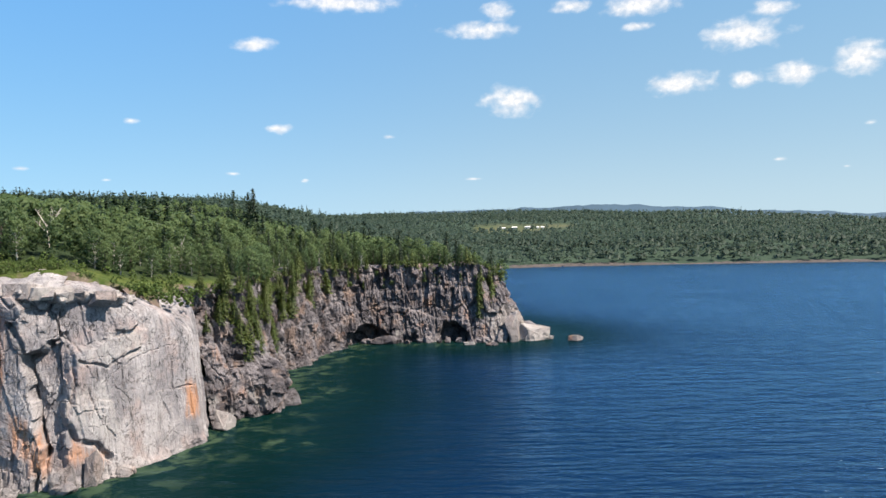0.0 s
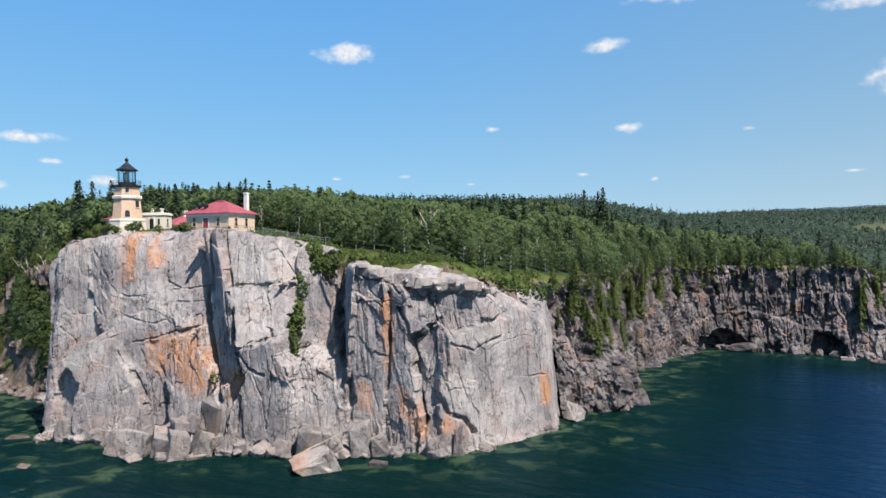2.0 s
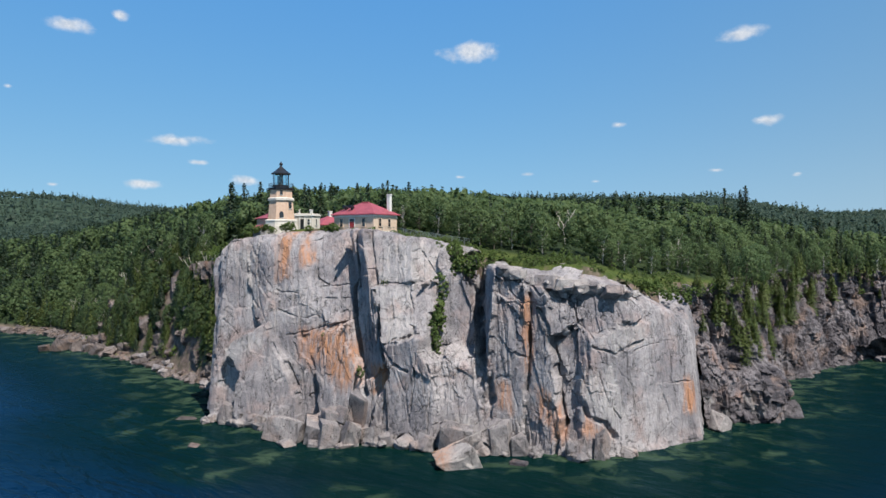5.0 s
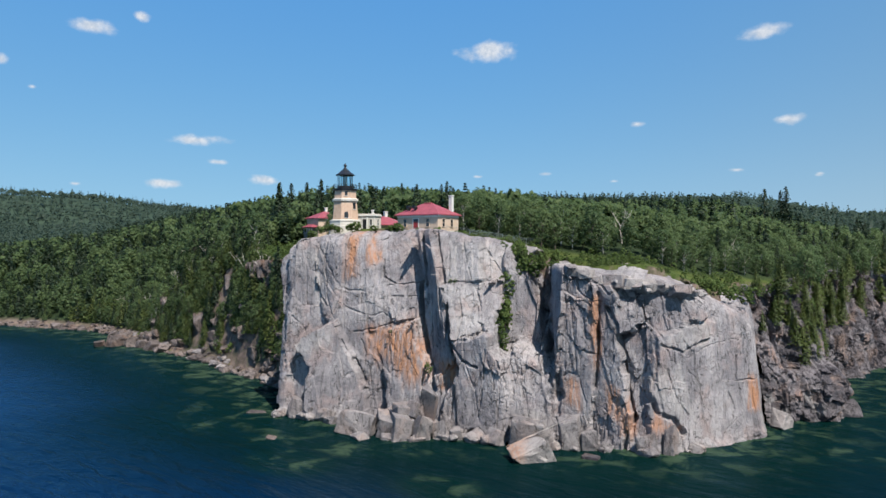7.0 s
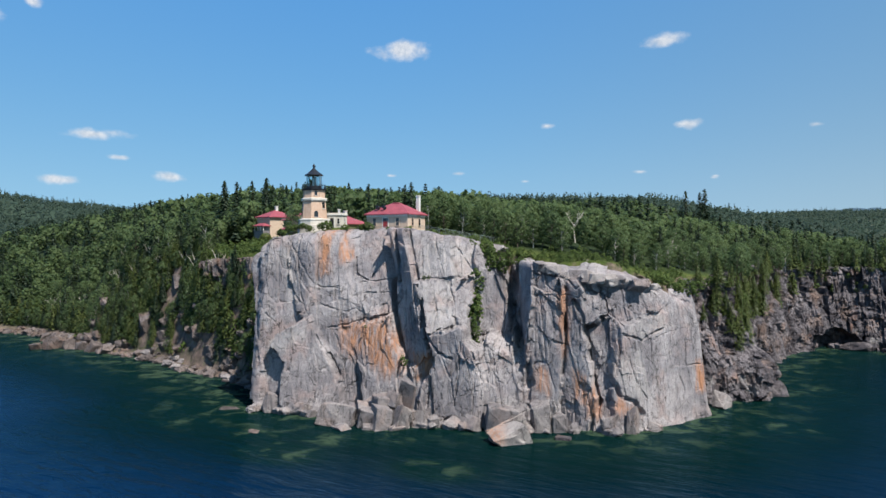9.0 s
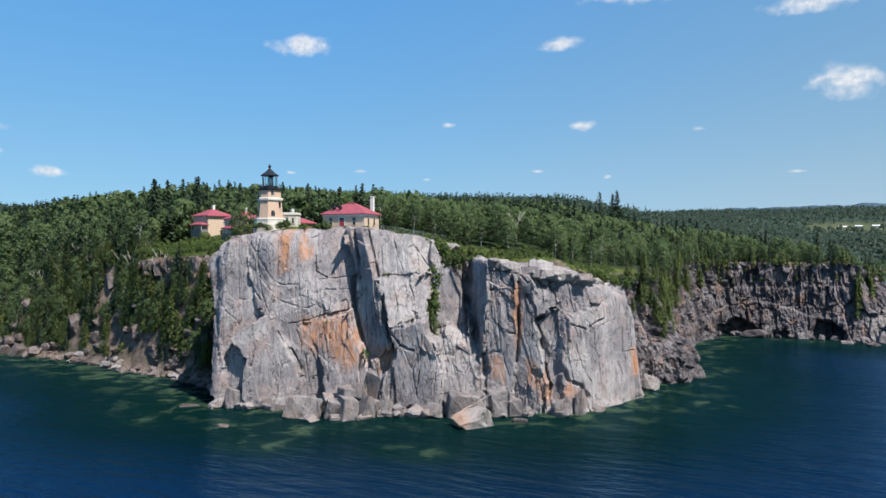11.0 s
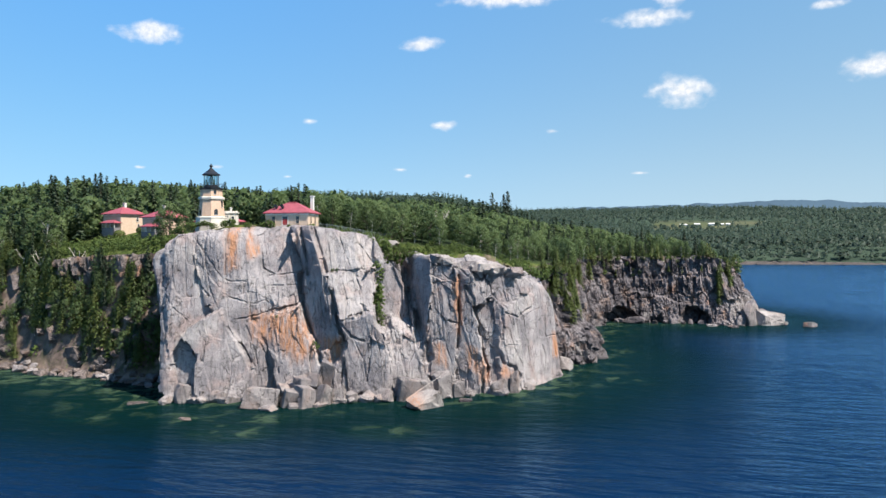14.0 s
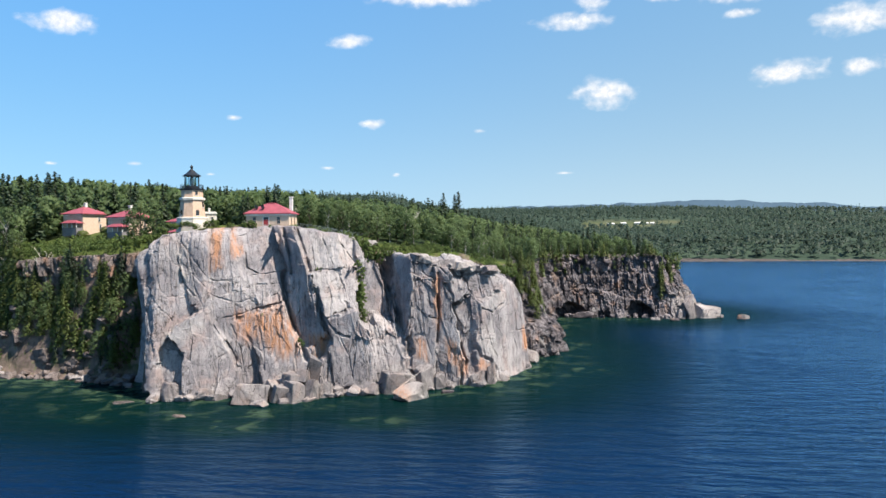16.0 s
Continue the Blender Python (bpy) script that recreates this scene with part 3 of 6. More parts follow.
def shore_gap(x, y):
    """Signed distance to the brow or shore (positive on land) and the steepness there."""
    x, y = np.asarray(x, dtype=float), np.asarray(y, dtype=float)
    best, steep, inn = np.full(x.shape, 1e9), np.zeros(x.shape), np.zeros(x.shape, dtype=bool)
    for (a, b, k), (c, d, k2) in zip(OUTLINE, OUTLINE[1:] + OUTLINE[:1]):
        ux, uy = c - a, d - b
        f = np.clip(((x - a) * ux + (y - b) * uy) / (ux * ux + uy * uy + 1e-9), 0, 1)
        gap = np.hypot(x - a - f * ux, y - b - f * uy)
        steep = np.where(gap < best, min(k, k2) if max(k, k2) < 20 or min(k, k2) > 20 else 3.0, steep)
        best = np.minimum(best, gap)
        inn ^= ((b > y) != (d > y)) & (x < ux * (y - b) / (d - b + 1e-12) + a)
    return np.where(inn, best, -best), steep


def land(x, y):
    """Height of ground or lake bed, and the shore distance."""
    gap, steep = shore_gap(x, y)
    rough = np.where((steep < 20) & (steep > 1), 1.0, 0.0)
    inset = np.where(steep > 31.5, 3.4, np.where(steep > 30.5, 5.0, 2.2))
    g = gap + rough * (1.3 * field(x / 7.0, y / 7.0, 21, 4, 0.6) + 0.5)
    rise = np.where(steep > 20, (g - inset) * 30.0, 0.35 + np.clip(g, 0, 3.2) * 0.4 + np.clip(g - 3.2, 0, None) * steep)
    rise = rise + rough * np.clip(g, 0, 4) * 0.8 * field(x / 2.6, y / 2.6, 33, 3, 0.6)
    bed = np.clip(-1.2 + g * 0.35, -16, -0.6)
    return np.where(g > (inset * (steep > 20)), np.minimum(plateau(x, y), np.maximum(rise, -0.6)), bed), gap


# clearings without trees
CLEARINGS = [
    [(-150, 92), (-100, 98), (-78, 108), (-50, 112), (-36, 146), (-34, 176), (-47, 178), (-53, 166), (-60, 148), (-66, 138), (-76, 131), (-90, 123), (-104, 119), (-120, 121), (-137, 117), (-152, 113)],
    [(-204, 119), (-152, 113), (-138, 114), (-128, 112), (-128, 122), (-136, 138), (-152, 148), (-184, 158), (-203, 156), (-206, 134)],
    [(70, 1500), (140, 1480), (285, 1520), (290, 1620), (75, 1625)],
    [(880, 2150), (1010, 2120), (1020, 2190), (900, 2210)],
    [(-1320, 470), (-1180, 440), (-1160, 500), (-1300, 540)],
]


def clear(x, y, which=None):
    best = np.full(np.shape(x), -1e9)
    for k, shape in enumerate(CLEARINGS):
        if which is None or k in which:
            best = np.maximum(best, inside([tuple(map(float, p)) for p in shape], x, y))
    return best


def steps(lo, a, b, hi, fine, grow):
    out, step, v = [], fine, b
    while v < hi:
        step *= grow
        v = min(hi, v + step)
        out.append(v)
    left, step, v = [], fine, a
    while v > lo:
        step *= grow
        v = max(lo, v - step)
        left.append(v)
    return np.array(left[::-1] + list(np.arange(a, b + 0.01, fine)) + out)


def sheet(xs, ys):
    gx, gy = np.meshgrid(xs, ys, indexing="ij")
    k = np.arange(gx.size).reshape(gx.shape)
    return gx, gy, np.stack([k[:-1, :-1], k[1:, :-1], k[1:, 1:], k[:-1, 1:]], -1).reshape(-1, 4)


gx, gy, quads = sheet(steps(-4900, -300, 60, 4900, 2.1, 1.07), steps(-4900, 92, 290, 4900, 2.1, 1.07))
gz, ggap = land(gx, gy)
open_ground = ease(clear(gx, gy, (0, 1)) + 3 * field(gx / 6, gy / 6, 51, 3), -3, 2)
meadow = ease(clear(gx, gy, (2, 3, 4)), -12, 4)
bare = ease(3.2 - gz + 1.2 * field(gx / 4, gy / 4, 61, 3), 0.0, 1.4) * (np.hypot(gx, gy) < 700)
ground = new("ground", mesh_of("ground", np.stack([gx, gy, gz], -1).reshape(-1, 3), quads, M_GROUND, True, {"open": open_ground, "meadow": meadow, "bare": bare, "wooded": ease(np.hypot(gx, gy), 450, 700)}))
tagged(ground, "green wooded headland ground with grass, soil and rocky shore slopes", "ground", kind="structure")

# pale ledges under the water: x, y, reach
LEDGES = [(-139, 82, 5), (-119, 71, 5), (-106, 64, 7), (-104, 75, 5), (-77, 71, 7), (-32, 131, 8), (-64, 99, 4), (-140, 68, 4), (-95, 82, 6), (-125, 78, 5), (-30, 175, 7), (-36, 200, 8), (-28, 228, 8), (-5, 250, 8), (-210, 104, 7), (-184, 99, 8), (-166, 96, 8), (-150, 91, 6), (-196, 98, 6)]
wx, wy, quads = sheet(steps(-4900, -330, 60, 4900, 3.4, 1.1), steps(-4900, 50, 290, 4900, 3.4, 1.1))
wgap, _ = shore_gap(wx, wy)
shallow = (0.6 * np.exp(np.clip(wgap + 6, None, 0) / 26.0) + 0.35 * np.exp(np.clip(wgap + 6, None, 0) / 6.0)) * (np.hypot(wx + 60, wy - 130) < 450)
for lx, ly, reach in LEDGES:
    shallow = np.maximum(shallow, (0.9 if lx < -80 else 0.7) * np.exp(-((wx - lx) ** 2 + ((wy - ly) * 1.5) ** 2) / (1.35 * reach) ** 2))
water = new("water", mesh_of("water", np.stack([wx, wy, np.zeros(wx.shape)], -1).reshape(-1, 3), quads, M_WATER, True, {"shallow": shallow, "shelter_reflect": np.exp(np.clip(wgap, None, 0) / 40.0) * (np.hypot(wx + 60, wy - 130) < 450)}))
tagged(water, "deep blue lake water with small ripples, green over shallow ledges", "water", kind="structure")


# ---------------------------------------------------------------- cliffs
def cliff_sheet(ribs, relief, fine, low, inland, kinds, brow=0.9, turf_at=plateau, narrow=0.0, rise=0.1):
    r = np.array(ribs, dtype=float)
    middle = (r[:, :2] + r[:, 2:4]) / 2
    knots = np.r_[0, np.cumsum(np.linalg.norm(np.diff(middle, axis=0), axis=1))]
    s = np.arange(0, knots[-1], fine)
    bx, by, tx, ty, tz = (np.interp(s, knots, r[:, k]) for k in range(5))
    tz = tz + 0.5 * field(s / 3.0, s * 0, 14, 3) + 0.25 * field(s / 0.9, s * 0, 15, 2)
    rows = int((tz.max() - low) / fine)
    v = np.linspace(0, 1, rows)
    z = low + (tz[:, None] - low) * v[None]
    f = z / tz[:, None]
    x, y = bx[:, None] + (tx - bx)[:, None] * f, by[:, None] + (ty - by)[:, None] * f
    wide = max(3, int(1.6 / fine)) | 1
    core = np.ones(wide) / wide

    def soft(a):
        return np.apply_along_axis(lambda c: np.convolve(np.pad(c, wide // 2, mode="edge"), core, "valid"), 0, a)

    dx, dy = np.gradient(soft(x), axis=0), np.gradient(soft(y), axis=0)
    size = np.hypot(dx, dy) + 1e-6
    nx, ny = dy / size, -dx / size
    grid_s = np.repeat(s[:, None], rows, 1)
    marks = {k: np.zeros(x.shape) for k in kinds}
    d = relief(grid_s, z, marks)
    d = d - brow * np.exp(-(tz[:, None] - z) / 0.8)
    lift = 0.35 * field(grid_s / 1.3, z / 1.3, 44, 3) * ease(tz[:, None] - z, 0.3, 2.0)
    px, py, pz = x + nx * d, y + ny * d, z + lift
    # the brow runs on inland and dips under the turf
    cap = []
    short = 1 - 0.42 * ease(narrow - s, -4, 4) if narrow else np.ones(len(s))
    for w, up in inland:
        qx, qy = px[:, -1] - nx[:, -1] * w * short, py[:, -1] - ny[:, -1] * w * short
        turf = np.minimum(turf_at(qx, qy), tz + 0.25 + rise * w)
        k = min(1.0, w / inland[-2][0])
        qz = tz * (1 - k) + turf * k + up + 0.25 * field(qx / 2.2, qy / 2.2, 71, 3)
        cap.append((qx, qy, qz))
    px = np.c_[px, np.stack([c[0] for c in cap], 1)]
    py = np.c_[py, np.stack([c[1] for c in cap], 1)]
    pz = np.c_[pz, np.stack([c[2] for c in cap], 1)]
    attrs = {k: np.c_[a, np.repeat(a[:, -1:], len(cap), 1)] for k, a in marks.items()}
    k = np.arange(px.size).reshape(px.shape)
    faces = np.stack([k[:-1, :-1], k[1:, :-1], k[1:, 1:], k[:-1, 1:]], -1).reshape(-1, 4)
    return np.stack([px, py, pz], -1).reshape(-1, 3), faces, attrs


def great_relief(s, z, marks):
    """The great cliff's planes, open joints and stains over its mean face."""
    d, wear = -0.14 * (z - 14.0), np.ones(s.shape)
    fray = 0.22 * field(s / 1.6, z / 1.6, 76, 3, 0.6) + 0.35 * (blocks(s, z, 1.3, 2.2, 79, 1.0, 0.0)[0])

    def facet(edge, out, along_s, along_z, s0, z0, outline, worn=1.0):
        nonlocal d, wear
        k = ease(inside(outline, s, z) + fray, -edge, edge)
        d = d * (1 - k) + k * (out + along_s * (s - s0) + along_z * (z - z0))
        wear = wear * (1 - k) + k * worn

    def crack(width, depth, line):
        nonlocal d
        far = along(line, s, z) + 0.2 * field(s / 1.1, z / 1.1, 75, 3)
        d = d - depth * (0.6 + 0.6 * field(s / 1.6, z / 2.6, 78, 2)) * np.clip(1.25 - np.abs(far) / (0.6 * width), 0, 1)

    def stain(kind, outline, soft=1.0):
        marks[kind] = np.maximum(marks[kind], ease(inside(outline, s, z) + (0.4 + 0.9 * soft) * field(s * 1.4, z * 0.16, 77, 4, 0.6), -1.2 * soft, 1.0 * soft))

    facet(0.4, -2.92, -0.27, -0.13, 46.5, 15.7, [(29.7, 41.3), (53, 41.8), (55.8, 27), (54.9, 20.3), (59.6, 6.6), (60.3, -9.7), (38.4, -10.6), (33.8, 4.7), (32, 21.8)], 0.80)
    facet(0.4, -5.9, -0.30, -0.28, 49.5, 29.0, [(41.7, 41.4), (51.9, 41.9), (57.4, 29.7), (57.7, 21.9), (49.7, 20.8), (45.4, 29.2)], 0.70)
    facet(1.2, 0.50, 0.00, 0.13, 18.0, 18.0, [(4, 45), (21.6, 45), (23.8, 20), (26.2, -6), (4, -6)], 0.8)
    facet(0.4, -0.17, -0.39, -0.13, 27.7, 21.5, [(21.3, 34.8), (20.7, 38.1), (28.7, 40), (30.6, 33), (33.7, 23.6), (35.1, 20.3), (30.7, 16.7), (26.6, 11.5), (27.1, -0.6), (25.8, -0.8)], 0.75)
    facet(0.4, -3.20, 0.19, -0.13, 32.4, 36.0, [(29.4, 42), (35.5, 42), (36.6, 30), (36.2, 22), (33.4, 22), (30.8, 32)], 0.7)
    facet(0.3, 2.4, -0.28, -0.15, 37.0, 9.0, [(28.7, 15.7), (31.6, 18), (37.2, 21), (39.7, 16.5), (42.5, 11.1), (45.3, 5.3), (46.9, -6.4), (34, -6.8), (31.8, 4.9), (32.2, 10.9)], 0.40)
    facet(0.4, -0.75, 0.11, -0.21, 53.6, 10.3, [(44.1, 18.2), (50.6, 19.5), (55.7, 21.5), (58.2, 16.1), (61.2, 7.9), (58.7, -4.6), (51.3, -5.6), (48.7, 10.2)], 0.80)
    facet(0.4, -2.3, 0.74, 0.0, 60.1, 22.2, [(52.6, 41.8), (59.1, 41.7), (62.5, 29.5), (64.5, 17.4), (66.2, 13.8), (63.6, 11.2), (60.6, 10.6), (57.5, 15.3), (55.1, 21.6), (56.4, 29.5)], 0.9)
    facet(0.4, -4.67, 0.01, -0.35, 64.3, 35.7, [(58, 41.7), (69.9, 41.6), (71.6, 30.2), (62, 29.4), (59.8, 35.7)], 0.30)
    facet(0.4, -8.83, -0.62, -0.51, 73.0, 34.6, [(68.4, 41.7), (76.6, 39.3), (75.6, 32.1), (73.9, 30.3), (70.3, 30.1)], 0.35)
    facet(0.4, -0.12, -0.34, -0.46, 67.4, 23.9, [(62.5, 29.2), (69.7, 29.9), (70.7, 23.2), (71.4, 19.9), (65.8, 18.2), (64.2, 23.1)], 0.25)
    facet(0.4, -2.72, -0.60, -0.53, 73.1, 24.1, [(69.7, 29.9), (74.3, 30.3), (74.8, 23.1), (75.3, 17.8), (71.5, 19.7)], 0.50)
    facet(0.4, 3.71, 0.12, -0.06, 71.4, 9.6, [(65.5, 18.1), (72.4, 20.3), (76.5, 18.8), (77.6, 15.3), (78.3, 8.9), (78.6, -5.9), (61.5, -8.6), (64.3, 7.4), (67.3, 12.2)], 0.90)
    facet(0.4, -7.02, -0.24, -0.16, 77.5, 25.7, [(73.7, 36.9), (76.2, 36.9), (81.3, 36.9), (82.4, 23), (82.9, 14), (76, 15.8), (74, 17.6), (73.9, 25.2)], 0.80)
    facet(1.6, 1.26, -0.36, -0.14, 82.0, 6.4, [(76.7, 15.9), (77.8, 17.9), (84.2, 14.9), (84.9, 6.9), (88.7, 1.7), (88.9, -7.2), (77.3, -7.3), (77.7, 8.4)], 0.80)
    facet(0.4, -3.00, 1.90, -0.20, 85.5, 25.0, [(77.5, 36.8), (86.9, 36.9), (88.3, 28.3), (88.5, 20.2), (88.5, 14.5), (87.2, 8.6), (84.4, 15.1), (82, 22.9)], 0.60)
    facet(0.4, -0.03, 0.14, -0.04, 90.5, 15.6, [(88, 36.9), (92.9, 36.9), (94.8, 27.4), (94.4, 17.9), (93.7, 7.8), (93.3, -6.5), (88.3, -7.3), (85, 6.5), (86.5, 12.9), (87.6, 23.9)], 0.80)
    facet(0.4, 0.26, 0.36, -0.06, 96.7, 15.7, [(93.1, 36.9), (98.7, 37), (98.9, 21.3), (99.8, 16.2), (101.3, 6.2), (100, -5.2), (92.6, -6.9), (93.5, 7.5), (94.3, 17.7), (94.4, 26.2)], 0.90)
    facet(0.4, -0.55, 0.33, -0.20, 101.7, 9.4, [(97.8, 20.7), (104.8, 22.7), (104.9, 11.2), (104.2, -4.3), (99.9, -5.5), (100.8, 6.1), (99, 15.6)], 0.80)
    facet(0.4, -2.82, -0.32, -0.20, 101.1, 29.5, [(97.9, 36.9), (105.4, 36.9), (104.8, 22.7), (98.4, 21.4)], 0.90)
    facet(0.4, -2.08, 0.30, -0.22, 111.3, 27.6, [(102.5, 36.9), (115.2, 36.9), (118.4, 30.5), (116.8, 23.7), (111.2, 22.4), (106.5, 20.1), (104.5, 23.2)], 0.70)
    facet(0.4, 0.52, -0.04, -0.11, 116.5, 13.4, [(104.7, 20.4), (111.2, 22.4), (119.1, 23.3), (121.3, 40), (150, 40), (150, -6), (103.8, -6), (103.3, 10.7)], 0.32)
    crack(0.35, 0.70, [(30.9, 38.7), (30.3, 32.9), (32.1, 26.7), (34.9, 23.7)])
    crack(0.30, 0.60, [(32.7, 34.9), (35, 31.8), (37.1, 28.7), (38.7, 27.8)])
    crack(0.25, 0.50, [(38.7, 27.8), (42.8, 27.3)])
    crack(0.35, 0.90, [(46, 34.3), (46.3, 30.5), (49.2, 29.1)])
    crack(0.30, 0.70, [(37.4, 24.9), (39.9, 23.4), (44.9, 22), (46.8, 22.7), (49.6, 21.3)])
    crack(0.35, 0.90, [(40.8, 18.6), (45.1, 19.1), (48.7, 20.5), (56.6, 22)])
    crack(0.60, 1.40, [(38.9, 17), (41.2, 13.4), (43.2, 9.8), (44.4, 6.2)])
    crack(0.30, 0.60, [(33.9, 29.3), (34.6, 25.5), (37, 20.1)])
    crack(0.25, 0.50, [(47.6, 28.7), (55.8, 29.7)])
    crack(0.20, 0.40, [(48.2, 26.3), (55.5, 26.3)])
    crack(0.90, 1.80, [(55.2, 40.3), (57.3, 33.2), (57.4, 29)])
    crack(0.90, 1.80, [(58.5, 40.2), (60.9, 33.3), (62.1, 29.5)])
    crack(0.50, 1.00, [(62.1, 29.5), (68.6, 29.9), (74.2, 30.5)])
    crack(0.30, 0.60, [(69.2, 28.2), (70.7, 24.8), (71.2, 19.9)])
    crack(0.50, 1.00, [(65.8, 18.1), (69.1, 18.8), (72.4, 20.1)])
    crack(0.30, 0.50, [(50.7, 18.6), (50.6, 12.7), (50.7, 5.7)])
    crack(0.50, 0.90, [(65.9, 17.5), (68.5, 14.5), (71.3, 13.4)])
    crack(0.30, 0.60, [(73.2, 17.1), (72.9, 10.5), (71.9, 3.9)])
    crack(0.30, 0.60, [(75.8, 15.1), (77.7, 8.8), (77.3, 2.4)])
    crack(0.35, 0.80, [(75.4, 17.1), (77, 18), (78.7, 18.3)])
    crack(0.25, 0.70, [(90.1, 18.6), (92, 17.4), (94.2, 17)])
    crack(0.70, 1.40, [(94.2, 28.4), (94.3, 17.7), (93.7, 9.4)])
    crack(0.80, 1.80, [(96.1, 25.8), (97.8, 22.8), (98.1, 20.2), (101.5, 21.8)])
    crack(0.90, 2.00, [(101.6, 22.2), (104.9, 23.4), (104.8, 21.5)])
    crack(0.55, 1.40, [(104.8, 21.5), (105, 16.4), (103.8, 10.6)])
    crack(0.50, 1.20, [(101, 28.4), (102.9, 24.3), (104.8, 22.7)])
    crack(0.60, 1.30, [(99, 15.6), (100.2, 9.5), (101.3, 5.7)])
    crack(0.80, 1.60, [(103.3, 10.7), (104.8, 7), (107.7, 5.7), (109.5, 3)])
    crack(0.30, 0.70, [(106.8, 21.1), (110.7, 22.2)])
    crack(0.45, 1.00, [(105.9, 19.2), (110.5, 17.8), (117.3, 19.7)])
    crack(0.30, 0.70, [(108.5, 18.7), (108.4, 16.1)])
    crack(0.15, 0.30, [(110.2, 16), (117.1, 18.7), (124.7, 19.3)])
    crack(0.18, 0.35, [(110.8, 15), (115.7, 10.4), (113.8, 7.6)])
    crack(0.25, 0.50, [(123.3, 11.4), (130.2, 11.5)])
    crack(0.40, 0.90, [(93.7, 7.6), (93.2, 3), (92.7, -0.3)])
    crack(0.70, 1.20, [(87.2, 8.9), (86.5, 4.2), (88.2, 2.8)])
    crack(0.90, 2.00, [(101.3, 5.7), (100.1, 3), (99.6, -0.2)])
    crack(0.35, 0.80, [(88, 26.6), (91.4, 27.1), (93, 26.1)])
    crack(0.35, 0.80, [(90, 31.5), (90.5, 28.9), (92.2, 27.3)])
    crack(0.40, 0.90, [(94.4, 30.3), (96.6, 28.3), (98.2, 29.6)])
    crack(0.40, 0.90, [(97.1, 30.6), (99.7, 27.4), (102.8, 27.9)])
    crack(0.30, 0.70, [(113.5, 30), (116.4, 25.8), (116.6, 23.7)])
    crack(0.25, 0.50, [(105.5, 30), (109.8, 28.9), (113.5, 29.9)])
    crack(0.25, 0.50, [(23.1, 26.5), (26.8, 21.5), (29.3, 18.5)])
    crack(0.25, 0.50, [(65.8, 28.2), (67.2, 23.2), (66.8, 18.8)])
    crack(0.30, 0.60, [(42.8, 17), (45, 11), (45.9, 5)])
    crack(0.25, 0.50, [(69.5, 36.9), (72.1, 33.3), (74, 30.5)])
    crack(0.25, 0.50, [(65.1, 38.1), (66.6, 33.9), (68.2, 30.1)])
    crack(0.50, 1.10, [(80.1, 32.2), (80.8, 26.4), (81.6, 23)])
    crack(0.20, 0.40, [(106.8, 15.3), (108.1, 10.1), (110.7, 5.9)])
    crack(0.15, 0.30, [(118.8, 15.4), (122.4, 6.7), (120.8, 1.7)])
    crack(0.30, 0.60, [(65.8, 14.2), (66.8, 8.8), (65.7, 3.1)])
    crack(0.25, 0.50, [(78.2, 16.1), (79.4, 11.7), (80.9, 6.3)])
    crack(0.30, 0.70, [(23.8, 21.4), (25.5, 16.4), (26, 10.2)])
    crack(2.6, 5.5, [(81.6, 32.5), (83.2, 23.0), (84.8, 14.5), (86.4, 9.0)])
    crack(1.3, 2.6, [(55.4, 29.0), (56.0, 21.5), (58.0, 15.3), (61.0, 8.0)])
    stain('orange', [(38.2, 39.6), (40.5, 39.8), (40.5, 30.6), (38.6, 30.5)])
    stain('orange', [(42.9, 39.8), (42.2, 40.2), (45.8, 34.1), (43.6, 33.3)])
    stain('orange', [(44.5, 18.5), (54.7, 20.9), (57.9, 14.7), (58.8, 10.1), (53.8, 9.2), (49.9, 12.6), (45.4, 14.4)], 2.2)
    stain('orange', [(93.5, 27.9), (94.6, 27.8), (94.8, 14.1), (93.6, 14.1)])
    stain('orange', [(95.9, 12.1), (98.5, 10.9), (98.2, 5.2), (96.6, 6)])
    stain('orange', [(88.5, 12.2), (90.8, 11.2), (91.1, 6.7), (88.6, 7.5)])
    stain('orange', [(104.8, 6.8), (108.7, 3.6), (107.9, 2.1), (103.9, 4.7)])
    stain('orange', [(127.4, 11.8), (130.3, 11.5), (129.1, 5.8), (126.6, 6.1)])
    stain('orange', [(99.6, 8.5), (101, 5.8), (100.7, 2.6), (99.4, 2.8)])
    stain('orange', [(61.7, 13.6), (65.8, 14.2), (65.9, 8.7), (62.8, 8.1)])
    stain('pale', [(28.9, 35.8), (31.9, 35.8), (32.9, 29.3), (34.5, 23.3), (32, 23.1), (30.3, 29.1)])
    stain('pale', [(62.7, 28.7), (69.7, 29.5), (71, 19.9), (65.8, 18.4)])
    stain('pale', [(59.6, 39.9), (73.3, 37.7), (73.8, 30.5), (62, 29.7)])
    stain('pale', [(26.8, 15.5), (37.2, 20.4), (37, 16.5), (30.8, 12.7)])
    stain('pale', [(106.8, 21.1), (115, 23.7), (118, 22.3), (117.3, 19.7), (110.6, 18.2), (106.1, 19.3)])
    stain('pale', [(79.9, 5.3), (83.4, 5.8), (84.6, 2.1), (79.5, 1.6)])
    stain('pale', [(102.9, 13.9), (109.5, 16.1), (112.1, 5.7), (106.1, 7.4)])
    return d, wear


